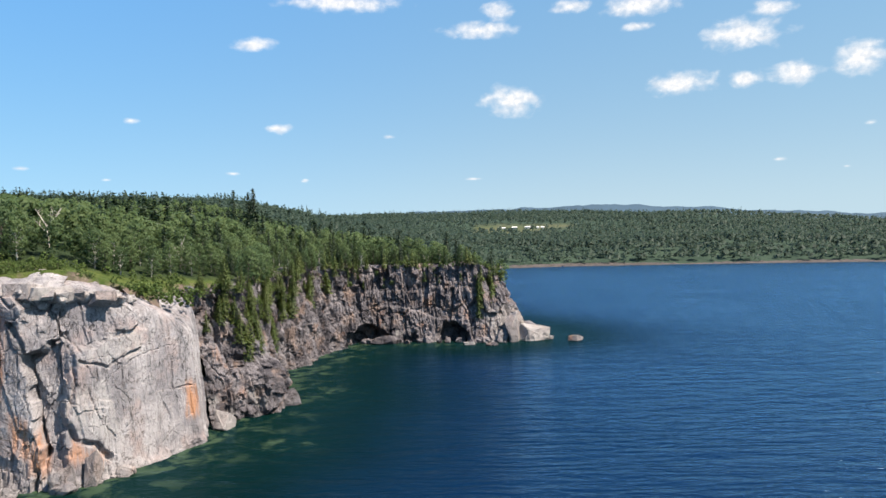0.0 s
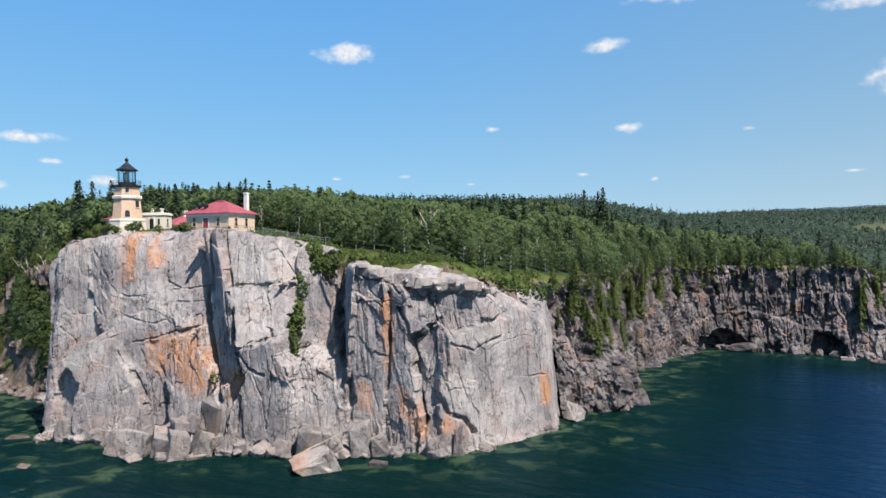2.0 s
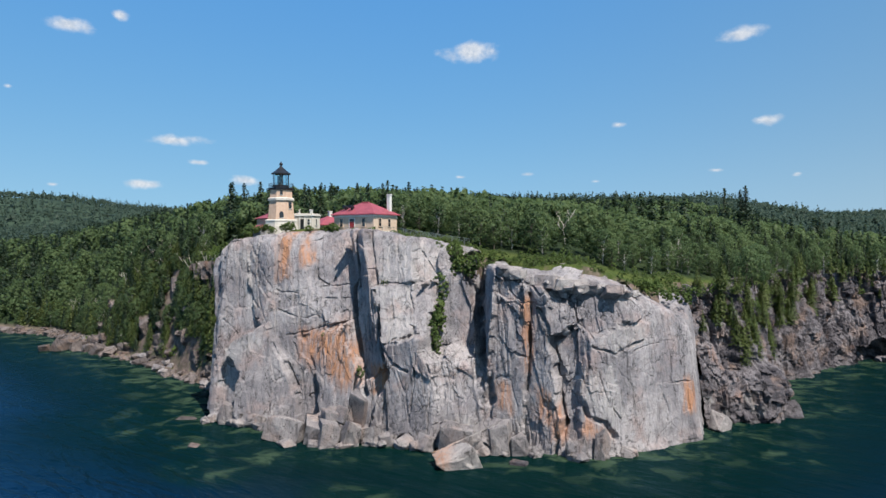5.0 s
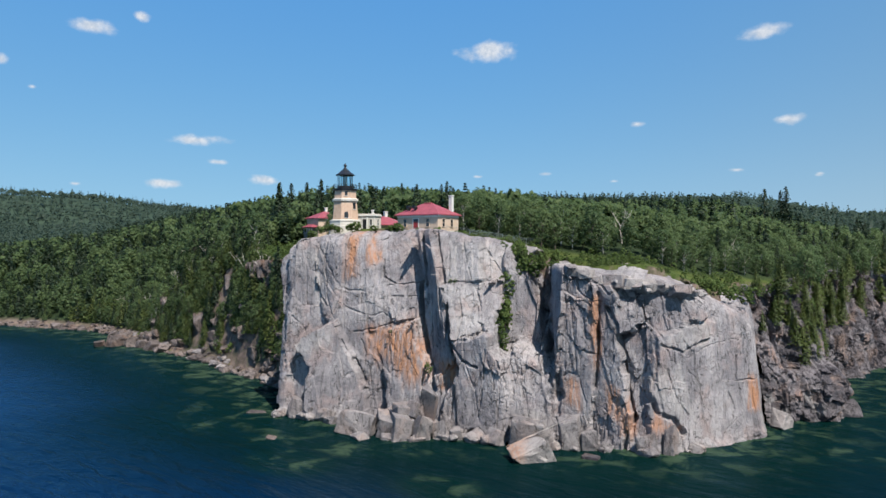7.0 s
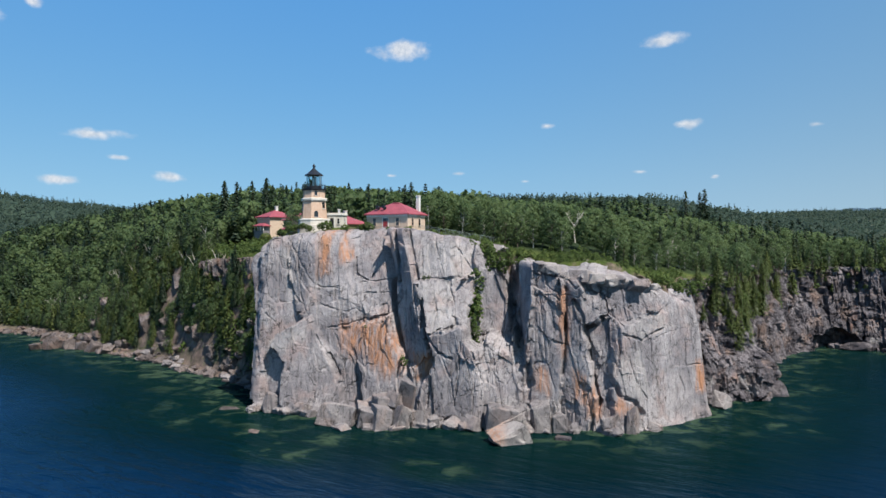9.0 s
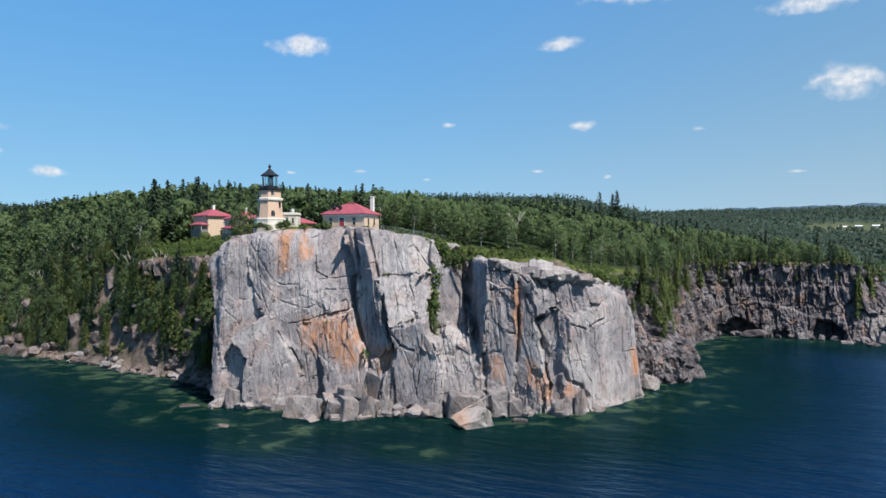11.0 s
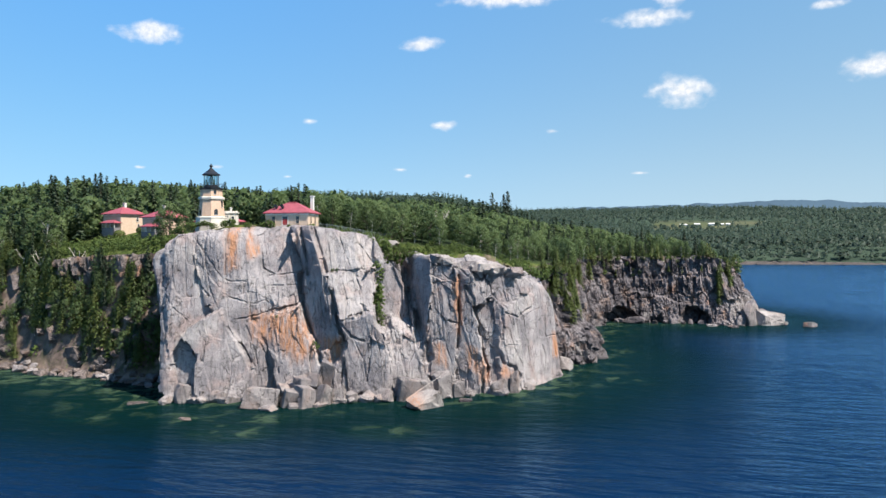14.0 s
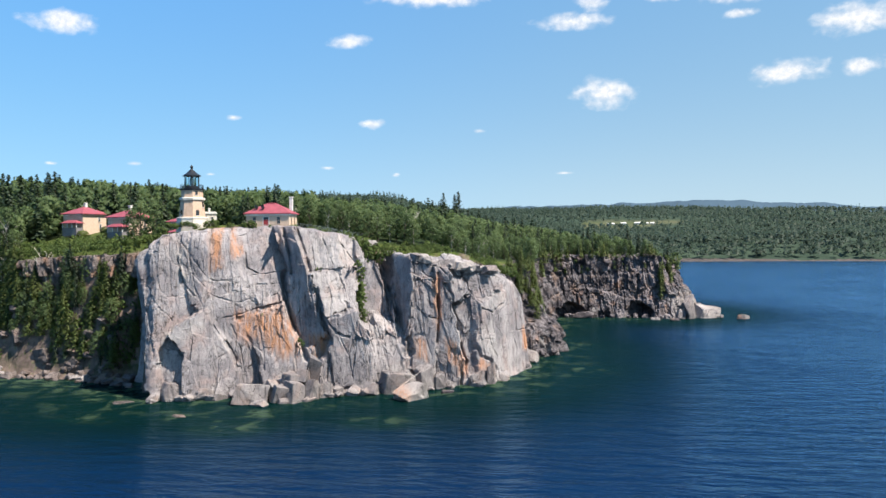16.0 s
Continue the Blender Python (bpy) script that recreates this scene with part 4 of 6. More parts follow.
def great_face(s, z, marks):
    d, wear = great_relief(s, z, marks)
    marks["pale"] = np.maximum(marks["pale"], 0.7 * ease(z, 28.5, 31) * ease(s, 94, 99))
    big, joint = blocks(s + 0.12 * z, z, 4.6, 13.0, 101, 0.3, 0.6)
    small, seam = blocks(s + 0.16 * z, z - 0.3 * s, 1.7, 7.5, 202, 0.22, 0.4)
    tiny, hair = blocks(s - 0.1 * z, z + 0.4 * s, 0.7, 2.6, 303, 0.1, 0.2)
    broken = wear * ease(field(s / 9, z / 11, 88, 2), -0.2, 0.4)
    d = d + big * (0.25 + 0.75 * wear) + small * (0.2 + broken) + tiny * (0.15 + broken)
    d = d - 0.3 * wear * joint * ease(field(s / 5, z / 9, 89, 2), 0.05, 0.35) - 0.16 * seam * (0.1 * wear + broken) - 0.06 * hair * broken
    d = d + (0.05 + 0.09 * wear) * field(s / 2.0, z / 4, 12, 4, 0.6) + (0.04 + 0.06 * wear) * field(s / 0.5, z / 0.9, 13, 3, 0.6)
    lump, split = blocks(s + 0.25 * z, z + 0.12 * s, 3.6, 3.0, 404, 1.15, 0.7)
    dome = ease(z, 25.5, 28.5) * ease(s, 86, 90) * (1 - ease(s, 109, 113))
    d = d + dome * (lump - 0.9 * split)
    return d + 0.7 * ease(2.2 - z, 0, 2.5) * (0.5 + field(s / 2, z / 2, 17, 3))


_run = np.r_[0, np.cumsum(np.hypot(*np.diff(np.array(GREAT_PLAN, float), axis=0).T))]
_at = sorted({float(v) for v in _run} | {float(a) for a, _ in GREAT_BROW if a < _run[-1]})
great_curtain = []
for a in _at:
    gx, gy = (float(np.interp(a, _run, [p[k] for p in GREAT_PLAN])) for k in (0, 1))
    great_curtain.append((gx, gy, gx, gy, float(np.interp(a, *zip(*GREAT_BROW)))))
verts, faces, marks = cliff_sheet(great_curtain, great_face, 0.19, -2.5, [(0.3, 0.1), (0.9, 0.25), (2.0, 0.4), (3.5, 0.5), (5.5, 0.35), (8.0, 0.0), (11.0, -0.15), (14.0, -1.6)], ("orange", "pale"), narrow=78.0, rise=0.85)
great_cliff = new("cliff", mesh_of("cliff", verts, faces, M_CLIFF, False, marks))
tagged(great_cliff, "sheer pale grey rock cliff with orange lichen streaks and deep cracks", "cliff", kind="structure")


def dark_face(s, z, marks):
    big, joint = blocks(s + 0.8 * field(s / 6, z / 6, 47, 3), z + 1.5 * field(s / 8, z / 8, 48, 3), 6.0, 13.0, 404, 1.2, 1.5)
    small, seam = blocks(s + 0.5 * field(s / 3, z / 3, 49, 3), z + 0.6 * field(s / 4, z / 4, 50, 3), 2.0, 5.2, 505, 0.5, 0.9)
    tiny, hair = blocks(s, z, 0.9, 1.3, 606, 0.24, 0.5)
    upper = ease(z + 4 * field(s / 15, z * 0, 38, 2), 12, 17)
    column, gap = blocks(s, z, 2.0, 11.0, 808, 1.1, 1.2)
    d = big + small + tiny + upper * (column - 0.7 * gap) - 0.7 * joint - 0.35 * seam + 0.15 * field(s / 3, z / 3, 31, 4, 0.6)
    # ledges part way up, and a broken slope at the brow
    d = d + 0.9 * ease(12 + 6 * field(s / 26, z * 0, 39, 2) - z, 0, 1.0) + 0.7 * ease(20 + 4 * field(s / 18, z * 0, 40, 2) - z, 0, 1.0) - 1.2
    # caves at the foot: where along the face, half width, height, depth
    for at, half, tall, depth in ((122, 10, 7.5, 5.5), (156, 5, 8.5, 7.0), (140, 5, 3.5, 2.5), (32, 4, 4.0, 2.5), (62, 3, 5, 2.0), (104, 3, 6, 2.0)):
        d = d - depth * np.exp(-((s - at) / half) ** 4) * ease((tall + 2.4 * field(s / 3.0, z / 5.0, 42, 3)) * (1 - 0.45 * ((s - at) / half) ** 2) - z, 0, 2.6)
    # the overhanging nose beside the great cliff
    d = d + 2.6 * np.exp(-((s - 16) / 5.0) ** 2 - ((z - 7.5) / 4.5) ** 2) - 2.2 * np.exp(-((s - 13) / 4.5) ** 2 - ((z - 12) / 1.3) ** 2)
    marks["orange"] = ease(field(s / 3.5, z / 5, 35, 3), 0.35, 0.6) * ease(20 - z, 0, 6) * ease(z, 3, 6) * 0.4
    marks["pale"] = ease(field(s / 5, z / 4, 36, 3), 0.3, 0.6) * ease(9 - z, 0, 5) + ease(s, 166, 172) * ease(14 - z, 0, 4) * 0.9
    return d + 1.2 * ease(2.5 - z, 0, 3) * (0.6 + field(s / 2, z / 2, 37, 3))


verts, faces, marks = cliff_sheet(DARK_RIBS, dark_face, 0.29, -2.5, [(0.5, 0.3), (1.2, 0.5), (2.4, 0.4), (4.0, 0.1), (6.0, -0.6), (8.0, -1.5)], ("orange", "pale"), 1.4)
dark_cliff = new("cliff", mesh_of("cliff", verts, faces, M_DARK, False, marks))
tagged(dark_cliff, "dark purplish basalt cliff with caves and broken columns above the water", "cliff", kind="structure")


def band_face(s, z, marks):
    column, joint = blocks(s, z, 2.2, 14.0, 909, 1.3, 1.5)
    small, seam = blocks(s, z, 0.9, 2.2, 919, 0.3, 0.6)
    marks["orange"] = 0.5 * ease(field(s / 2, z / 4, 45, 3), 0.2, 0.5)
    return column + small - 1.1 * joint - 0.3 * seam


band_ribs = [(x, y, x + 0.4, y + 1.2, top) for x, y, top in ((-149.5, 109, 34.5), (-154, 111, 34.5), (-160, 113, 34), (-167, 114, 33.6), (-175, 114.6, 33.4), (-184, 116, 33.2), (-191, 117.2, 32.5), (-199, 119.5, 31))]
verts, faces, marks = cliff_sheet(band_ribs[::-1], band_face, 0.3, 27.5, [(0.3, 0.0), (0.7, -0.2), (1.3, -0.5), (2.2, -1.2)], ("orange", "pale"), 0.3)
rock_band = new("cliff", mesh_of("cliff", verts, faces, M_REDROCK, False, marks))
tagged(rock_band, "short reddish columned rock band below the western brow", "cliff", kind="structure")


# far shore: a low band of bare rock
def far_face(s, z, marks):
    a, j = blocks(s, z, 14, 5, 707, 1.2, 1.5)
    return a - 0.8 * j + 2.5 * field(s / 30, z / 9, 41, 4, 0.6)


far_ribs = [(x, y - 4, x + 2, y + 3, 2.6 if x < 240 else 1.7) for x, y, _ in EAST_SHORE[3:11]]
far_ribs = [(35, 790, 32, 805, 4.5)] + far_ribs[1:]
verts, faces, marks = cliff_sheet(far_ribs, far_face, 1.0, -1.5, [(2.0, 0.4), (5.0, 0.5), (9.0, 0.2), (14.0, -1.5)], ("orange", "pale"), 0.6, lambda x, y: land(x, y)[0])
far_band = new("cliff", mesh_of("cliff", verts, faces, M_SHORE, False, marks))
tagged(far_band, "low reddish rock ledge along the distant wooded shore", "shore", kind="structure")


# ---------------------------------------------------------------- boulders
def boulder_mesh(seed, size, cuts=2, mat=None, square=False):
    """A broken block: the hull of a jittered box, its edges worn, its faces uneven."""
    rnd = random.Random(seed)
    bm = bmesh.new()
    tip, least, extra = (0.3, 0.58, 3) if square else (0.5, 0.35, 7)
    spin = Euler([rnd.uniform(-tip, tip) for _ in range(3)]).to_matrix()
    for sx in (-1, 1):
        for sy in (-1, 1):
            for sz in (-1, 1):
                bm.verts.new(spin @ Vector((sx * rnd.uniform(least, 0.95), sy * rnd.uniform(least, 0.95), sz * rnd.uniform(least + 0.03, 0.95))))
    for _ in range(extra):
        v = Vector((rnd.gauss(0, 1), rnd.gauss(0, 1), rnd.gauss(0.1, 0.9))).normalized() * rnd.uniform(0.75, 1.05)
        bm.verts.new(v)
    bmesh.ops.convex_hull(bm, input=bm.verts)
    loose = [v for v in bm.verts if not v.link_faces]
    bmesh.ops.delete(bm, geom=loose, context="VERTS")
    bmesh.ops.bevel(bm, geom=list(bm.edges), offset=0.07, segments=2 if cuts > 1 else 1, affect="EDGES", profile=0.6)
    bmesh.ops.triangulate(bm, faces=bm.faces)
    bmesh.ops.subdivide_edges(bm, edges=[e for e in bm.edges if e.calc_length() > (0.3 if cuts > 1 else 0.55)], cuts=cuts, use_grid_fill=True)
    bmesh.ops.triangulate(bm, faces=bm.faces)
    off = Vector((seed * 3.1, seed * 1.7, 0))
    for v in bm.verts:
        v.co += v.co.normalized() * (0.1 * noise.fractal(v.co * 2.4 + off, 0.9, 2.1, 4))
        v.co = Vector((v.co.x * size[0], v.co.y * size[1], v.co.z * size[2]))
    bmesh.ops.recalc_face_normals(bm, faces=bm.faces)
    me = bpy.data.meshes.new("boulder")
    bm.to_mesh(me)
    bm.free()
    for k in ("orange", "pale"):
        me.attributes.new(k, "FLOAT", "POINT")
    me.materials.append(mat or M_BOULDER)
    return me


def boulder(x, y, z, sx, sy, sz, turn, seed, label="angular pale grey boulder at the foot of the cliff", lean=0.0, mat=None, orange=0.0, group="boulders at the foot of the cliff", subdiv=3, square=False):
    me = boulder_mesh(seed, (sx, sy, sz), 2 if subdiv > 2 else 1, mat, square)
    if orange:
        co = np.zeros(len(me.vertices) * 3)
        me.vertices.foreach_get("co", co)
        co = co.reshape(-1, 3)
        me.attributes["orange"].data.foreach_set("value", (orange * ease(-co[:, 0] / sx - 0.1, 0.0, 0.45) * ease(co[:, 2] / sz, -0.6, 0.0)).astype(np.float32))
    ob = new("boulder", me)
    ob.matrix_world = pose(x, y, z, lean, lean * 0.6, turn)
    return tagged(ob, label, "boulder", group)

# ---------------------------------------------------------------- lighthouse
def on_facet(turn, apothem, w, h, z, depth, name, mat, parent, arch=False, label=""):
    """A panel set on the side that faces the angle turn."""
    bm = bmesh.new()
    outline = [(-w / 2, 0), (w / 2, 0), (w / 2, h)] + ([(w / 2 * math.cos(a), h + w / 2 * math.sin(a)) for a in (math.pi / 4, math.pi / 2, 3 * math.pi / 4)] if arch else []) + [(-w / 2, h)]
    near = [bm.verts.new((apothem + depth, u, z + v)) for u, v in outline]
    back = [bm.verts.new((apothem - 0.25, u, z + v)) for u, v in outline]
    bm.faces.new(near)
    bm.faces.new(back[::-1])
    for i in range(len(outline)):
        j = (i + 1) % len(outline)
        bm.faces.new((near[j], near[i], back[i], back[j]))
    bmesh.ops.rotate(bm, cent=(0, 0, 0), matrix=Matrix.Rotation(turn, 3, "Z"), verts=bm.verts)
    return part(name, bm, mat, parent, label)


def lighthouse(x, y, z, facing):
    tower = thing("lighthouse", pose(x, y, z), "octagonal buff brick lighthouse with white base and black lantern", "lighthouse")
    c8 = 1 / math.cos(math.pi / 8)
    half = facing + math.pi / 8
    part("plinth", rings([(-1.5, 3.75 * c8), (0.9, 3.75 * c8), (0.95, 3.6 * c8), (1.9, 3.55 * c8), (1.95, 3.65 * c8), (2.25, 3.65 * c8), (2.4, 3.2 * c8)], 8, half), M_WHITE, tower, "white painted concrete base")
    part("shaft", rings([(2.35, 3.0 * c8), (6.75, 2.62 * c8)], 8, half), M_BRICK, tower)
    part("belt", rings([(6.7, 2.65 * c8), (6.8, 2.95 * c8), (7.25, 3.0 * c8), (7.4, 2.8 * c8), (7.45, 2.6 * c8)], 8, half), M_WHITE, tower, "white stone belt course")
    part("upper_shaft", rings([(7.4, 2.52 * c8), (9.35, 2.45 * c8)], 8, half), M_BRICK, tower)
    part("gallery", rings([(9.25, 2.5 * c8), (9.4, 2.85 * c8), (9.7, 2.9 * c8), (9.72, 2.5 * c8)], 8, half), M_BLACK, tower)
    rail = thing_part("gallery_railing", tower)
    for k in range(24):
        a = 2 * math.pi * k / 24
        part("baluster", tube((2.8 * math.cos(a), 2.8 * math.sin(a), 9.7), (2.8 * math.cos(a), 2.8 * math.sin(a), 10.75), 0.03, sides=5), M_BLACK, rail)
    for h in (10.2, 10.75):
        ring = bmesh.new()
        for k in range(24):
            a, b = 2 * math.pi * k / 24, 2 * math.pi * (k + 1) / 24
            tube((2.8 * math.cos(a), 2.8 * math.sin(a), h), (2.8 * math.cos(b), 2.8 * math.sin(b), h), 0.03, sides=4, bm=ring)
        part("handrail", ring, M_BLACK, rail)
    part("lantern_wall", rings([(9.7, 1.85), (10.35, 1.85), (10.4, 1.8)], 16), M_BLACK, tower)
    for k in range(12):
        a, b = 2 * math.pi * k / 12, 2 * math.pi * (k + 1) / 12
        part("mullion", tube((1.78 * math.cos(a), 1.78 * math.sin(a), 10.35), (1.78 * math.cos(a), 1.78 * math.sin(a), 13.0), 0.055, sides=5), M_BLACK, tower)
        bm = bmesh.new()
        bm.faces.new([bm.verts.new(p) for p in ((1.74 * math.cos(a), 1.74 * math.sin(a), 10.38), (1.74 * math.cos(b), 1.74 * math.sin(b), 10.38), (1.74 * math.cos(b), 1.74 * math.sin(b), 12.98), (1.74 * math.cos(a), 1.74 * math.sin(a), 12.98))])
        part("pane", bm, M_PANE, tower).visible_shadow = False
    part("lens", rings([(10.3, 0.35), (10.9, 0.55), (11.6, 0.65), (12.3, 0.55), (12.8, 0.3)], 12), M_LENS, tower, "pale glass lens")
    part("lantern_roof", rings([(12.95, 1.85), (12.95, 2.25), (13.12, 2.25), (13.75, 1.35), (14.35, 0.7), (14.75, 0.3), (14.95, 0.22)], 16), M_BLACK, tower)
    part("ventilator_ball", rings([(14.9, 0.15), (15.05, 0.3), (15.3, 0.4), (15.55, 0.33), (15.7, 0.14), (15.95, 0.04)], 12), M_BLACK, tower, smooth=True)
    # openings
    q = math.pi / 4
    on_facet(facing, 2.93, 0.95, 1.05, 2.75, 0.06, "arched_window", M_GLASS, tower, True)
    on_facet(facing + q, 2.77, 0.85, 1.5, 4.9, 0.06, "window", M_GLASS, tower)
    on_facet(facing - 2 * q, 2.93, 0.9, 1.1, 2.75, 0.06, "arched_window", M_GLASS, tower, True)
    on_facet(facing, 2.49, 0.65, 1.05, 8.05, 0.05, "window", M_GLASS, tower)
    for k, zz, ap, w, h in ((0, 2.68, 2.96, 1.2, 0.09), (1, 4.8, 2.80, 1.1, 0.1), (-2, 2.68, 2.96, 1.15, 0.09), (0, 7.96, 2.50, 0.9, 0.09)):
        on_facet(facing + k * q, ap, w, h, zz, 0.12, "sill", M_TRIM, tower)
    return tower


def thing_part(name, parent):
    ob = new(name)
    ob.parent = parent
    ob.empty_display_size = 0.3
    return ob


lighthouse(-132.4, 102.0, 41.2, radians(-38))


# ---------------------------------------------------------------- houses
def window(parent, x, y, z, w, h, turn, frame_mat=None, name="window"):
    """A sash window whose outer face looks along the angle turn (degrees)."""
    hold = thing_part(name, parent)
    hold.matrix_local = pose(x, y, z, 0, 0, turn)
    part("pane", box(-w / 2, -0.02, 0, w / 2, 0.05, h), M_GLASS, hold)
    f = frame_mat or M_TRIM
    t = 0.09
    for a in ((-w / 2 - t, -w / 2), (w / 2, w / 2 + t)):
        part("frame", box(a[0], -0.08, -0.02, a[1], 0.06, h + t), f, hold)
    part("frame", box(-w / 2, -0.08, h, w / 2, 0.06, h + t), f, hold)
    part("glazing_bar", box(-w / 2, -0.05, h / 2 - 0.03, w / 2, 0.0, h / 2 + 0.03), f, hold)
    part("sill", box(-w / 2 - 0.14, -0.16, -0.12, w / 2 + 0.14, 0.06, 0.0), f, hold)
    return hold


def hip_roof(x0, y0, x1, y1, z, rise, over, thick=0.22):
    bm = bmesh.new()
    x0, y0, x1, y1 = x0 - over, y0 - over, x1 + over, y1 + over
    run = min(x1 - x0, y1 - y0) / 2
    if x1 - x0 >= y1 - y0:
        ridge = [(x0 + run, (y0 + y1) / 2), (x1 - run, (y0 + y1) / 2)]
    else:
        ridge = [((x0 + x1) / 2, y0 + run), ((x0 + x1) / 2, y1 - run)]
    low = [bm.verts.new(p) for p in ((x0, y0, z), (x1, y0, z), (x1, y1, z), (x0, y1, z))]
    mid = [bm.verts.new((v.co.x, v.co.y, z + thick)) for v in low]
    a, b = (bm.verts.new((*p, z + thick + rise)) for p in ridge)
    bm.faces.new(low[::-1])
    for i in range(4):
        bm.faces.new((low[i], low[(i + 1) % 4], mid[(i + 1) % 4], mid[i]))
    if x1 - x0 >= y1 - y0:
        bm.faces.new((mid[0], mid[1], b, a)), bm.faces.new((mid[1], mid[2], b)), bm.faces.new((mid[2], mid[3], a, b)), bm.faces.new((mid[3], mid[0], a))
    else:
        bm.faces.new((mid[0], mid[1], a)), bm.faces.new((mid[1], mid[2], b, a)), bm.faces.new((mid[2], mid[3], b)), bm.faces.new((mid[3], mid[0], a, b))
    return bm


def chimney(parent, x, y, z0, z1, w, mat):
    c = thing_part("chimney", parent)
    part("stack", box(x - w / 2, y - w / 2, z0, x + w / 2, y + w / 2, z1 - 0.25, 0.03), mat, c)
    part("cap", box(x - w / 2 - 0.1, y - w / 2 - 0.1, z1 - 0.25, x + w / 2 + 0.1, y + w / 2 + 0.1, z1, 0.03), M_TRIM, c)


def fog_signal_house():
    """Front wall along local x, facing -y."""
    h = thing("fog_signal_building", pose(-120.0, 107.0, 40.6, 0, 0, 5.5), "buff brick building with red hip roof and two black horns", "house")
    L, D, H = 11.4, 8.6, 3.75
    part("wall", box(0, 0, -1.8, L, D, H, 0.03), M_CREAM, h)
    part("plinth", box(-0.08, -0.08, -2.2, L + 0.08, D + 0.08, 0.25), M_WHITE, h)
    part("frieze", box(-0.06, -0.06, H - 0.42, L + 0.06, D + 0.06, H), M_TRIM, h)
    part("roof", hip_roof(0, 0, L, D, H, 2.75, 0.55), M_ROOF, h)
    part("ridge_vent", box(L / 2 - 1.0, D / 2 - 0.25, H + 2.6, L / 2 + 1.0, D / 2 + 0.25, H + 3.15, 0.05), M_ROOF, h)
    chimney(h, L - 1.2, D - 1.3, 0.0, 8.6, 0.85, M_TRIM)
    for x in (2.2, 8.6):
        window(h, x, -0.03, 1.2, 0.85, 1.75, 0, M_CREAM)
    for y in (2.2, 5.6):
        window(h, L + 0.03, y, 1.2, 0.85, 1.75, 90, M_CREAM)
    d = thing_part("door", h)
    part("leaf", box(4.6, -0.06, 0.25, 5.95, 0.05, 2.25), M_DOOR, d)
    part("transom", box(4.6, -0.05, 2.3, 5.95, 0.05, 2.95), M_GLASS, d)
    for x in (4.42, 5.95):
        part("frame", box(x, -0.1, 0.2, x + 0.18, 0.06, 3.1), M_TRIM, d)
    part("frame", box(4.42, -0.1, 2.98, 6.13, 0.06, 3.15), M_TRIM, d)
    part("doorstep", box(4.2, -1.2, -1.0, 6.4, -0.08, 0.2, 0.03), M_PATH, h)
    for x in (2.5, 4.2):
        horn = thing_part("fog_horn", h)
        horn.matrix_local = pose(x, 1.15, H + 1.05)
        part("pipe", tube((0, 0.7, -0.5), (0, 0.7, 1.0), 0.2, sides=10), M_BLACK, horn)
        bell = tube((0, 0.7, 0.9), (0, -0.65, 0.95), 0.2, 0.42, 12)
        part("bell", bell, M_BLACK, horn)
        part("bracket", box(-0.25, 0.0, -0.6, 0.25, 0.25, 0.7), M_BLACK, horn)
    r = thing_part("porch_railing", h)
    for k in range(8):
        part("post", tube((2.0 + k * 0.85, -1.25, -0.6), (2.0 + k * 0.85, -1.25, 0.95), 0.035, sides=5), M_STEEL, r)
    for z in (0.45, 0.95):
        part("rail", tube((2.0, -1.25, z), (7.95, -1.25, z), 0.03, sides=5), M_STEEL, r)
    return h


fog_signal_house()


def oil_house():
    h = thing("cleaning_room", pose(-134.2, 106.6, 41.3, 0, 0, 22), "small white flat-roofed annex beside the lighthouse", "building")
    part("wall", box(0, 0, -1.2, 5.4, 4.2, 3.3, 0.04), M_WHITE, h)
    part("cornice", box(-0.22, -0.22, 3.3, 5.62, 4.42, 3.62, 0.05), M_TRIM, h)
    part("parapet", box(0.0, 0.0, 3.62, 5.4, 4.2, 3.95, 0.03), M_WHITE, h)
    for x in (0.9, 4.5):
        window(h, x, -0.03, 1.2, 0.6, 1.3, 0)
    window(h, 5.43, 2.1, 1.2, 0.7, 1.4, 90)
    # Solid black panel in place of the doorway's inner shade.
    part("door", box(2.3, -0.06, 0.1, 3.3, 0.05, 2.6), M_BLACK, h, "black panel painted as the dark of an open doorway")
    for x in (2.05, 3.3):
        part("pilaster", box(x, -0.14, 0.0, x + 0.25, 0.05, 3.0), M_TRIM, h)
    chimney(h, 3.6, 3.2, 3.6, 5.0, 0.5, M_TRIM)
    return h


oil_house()


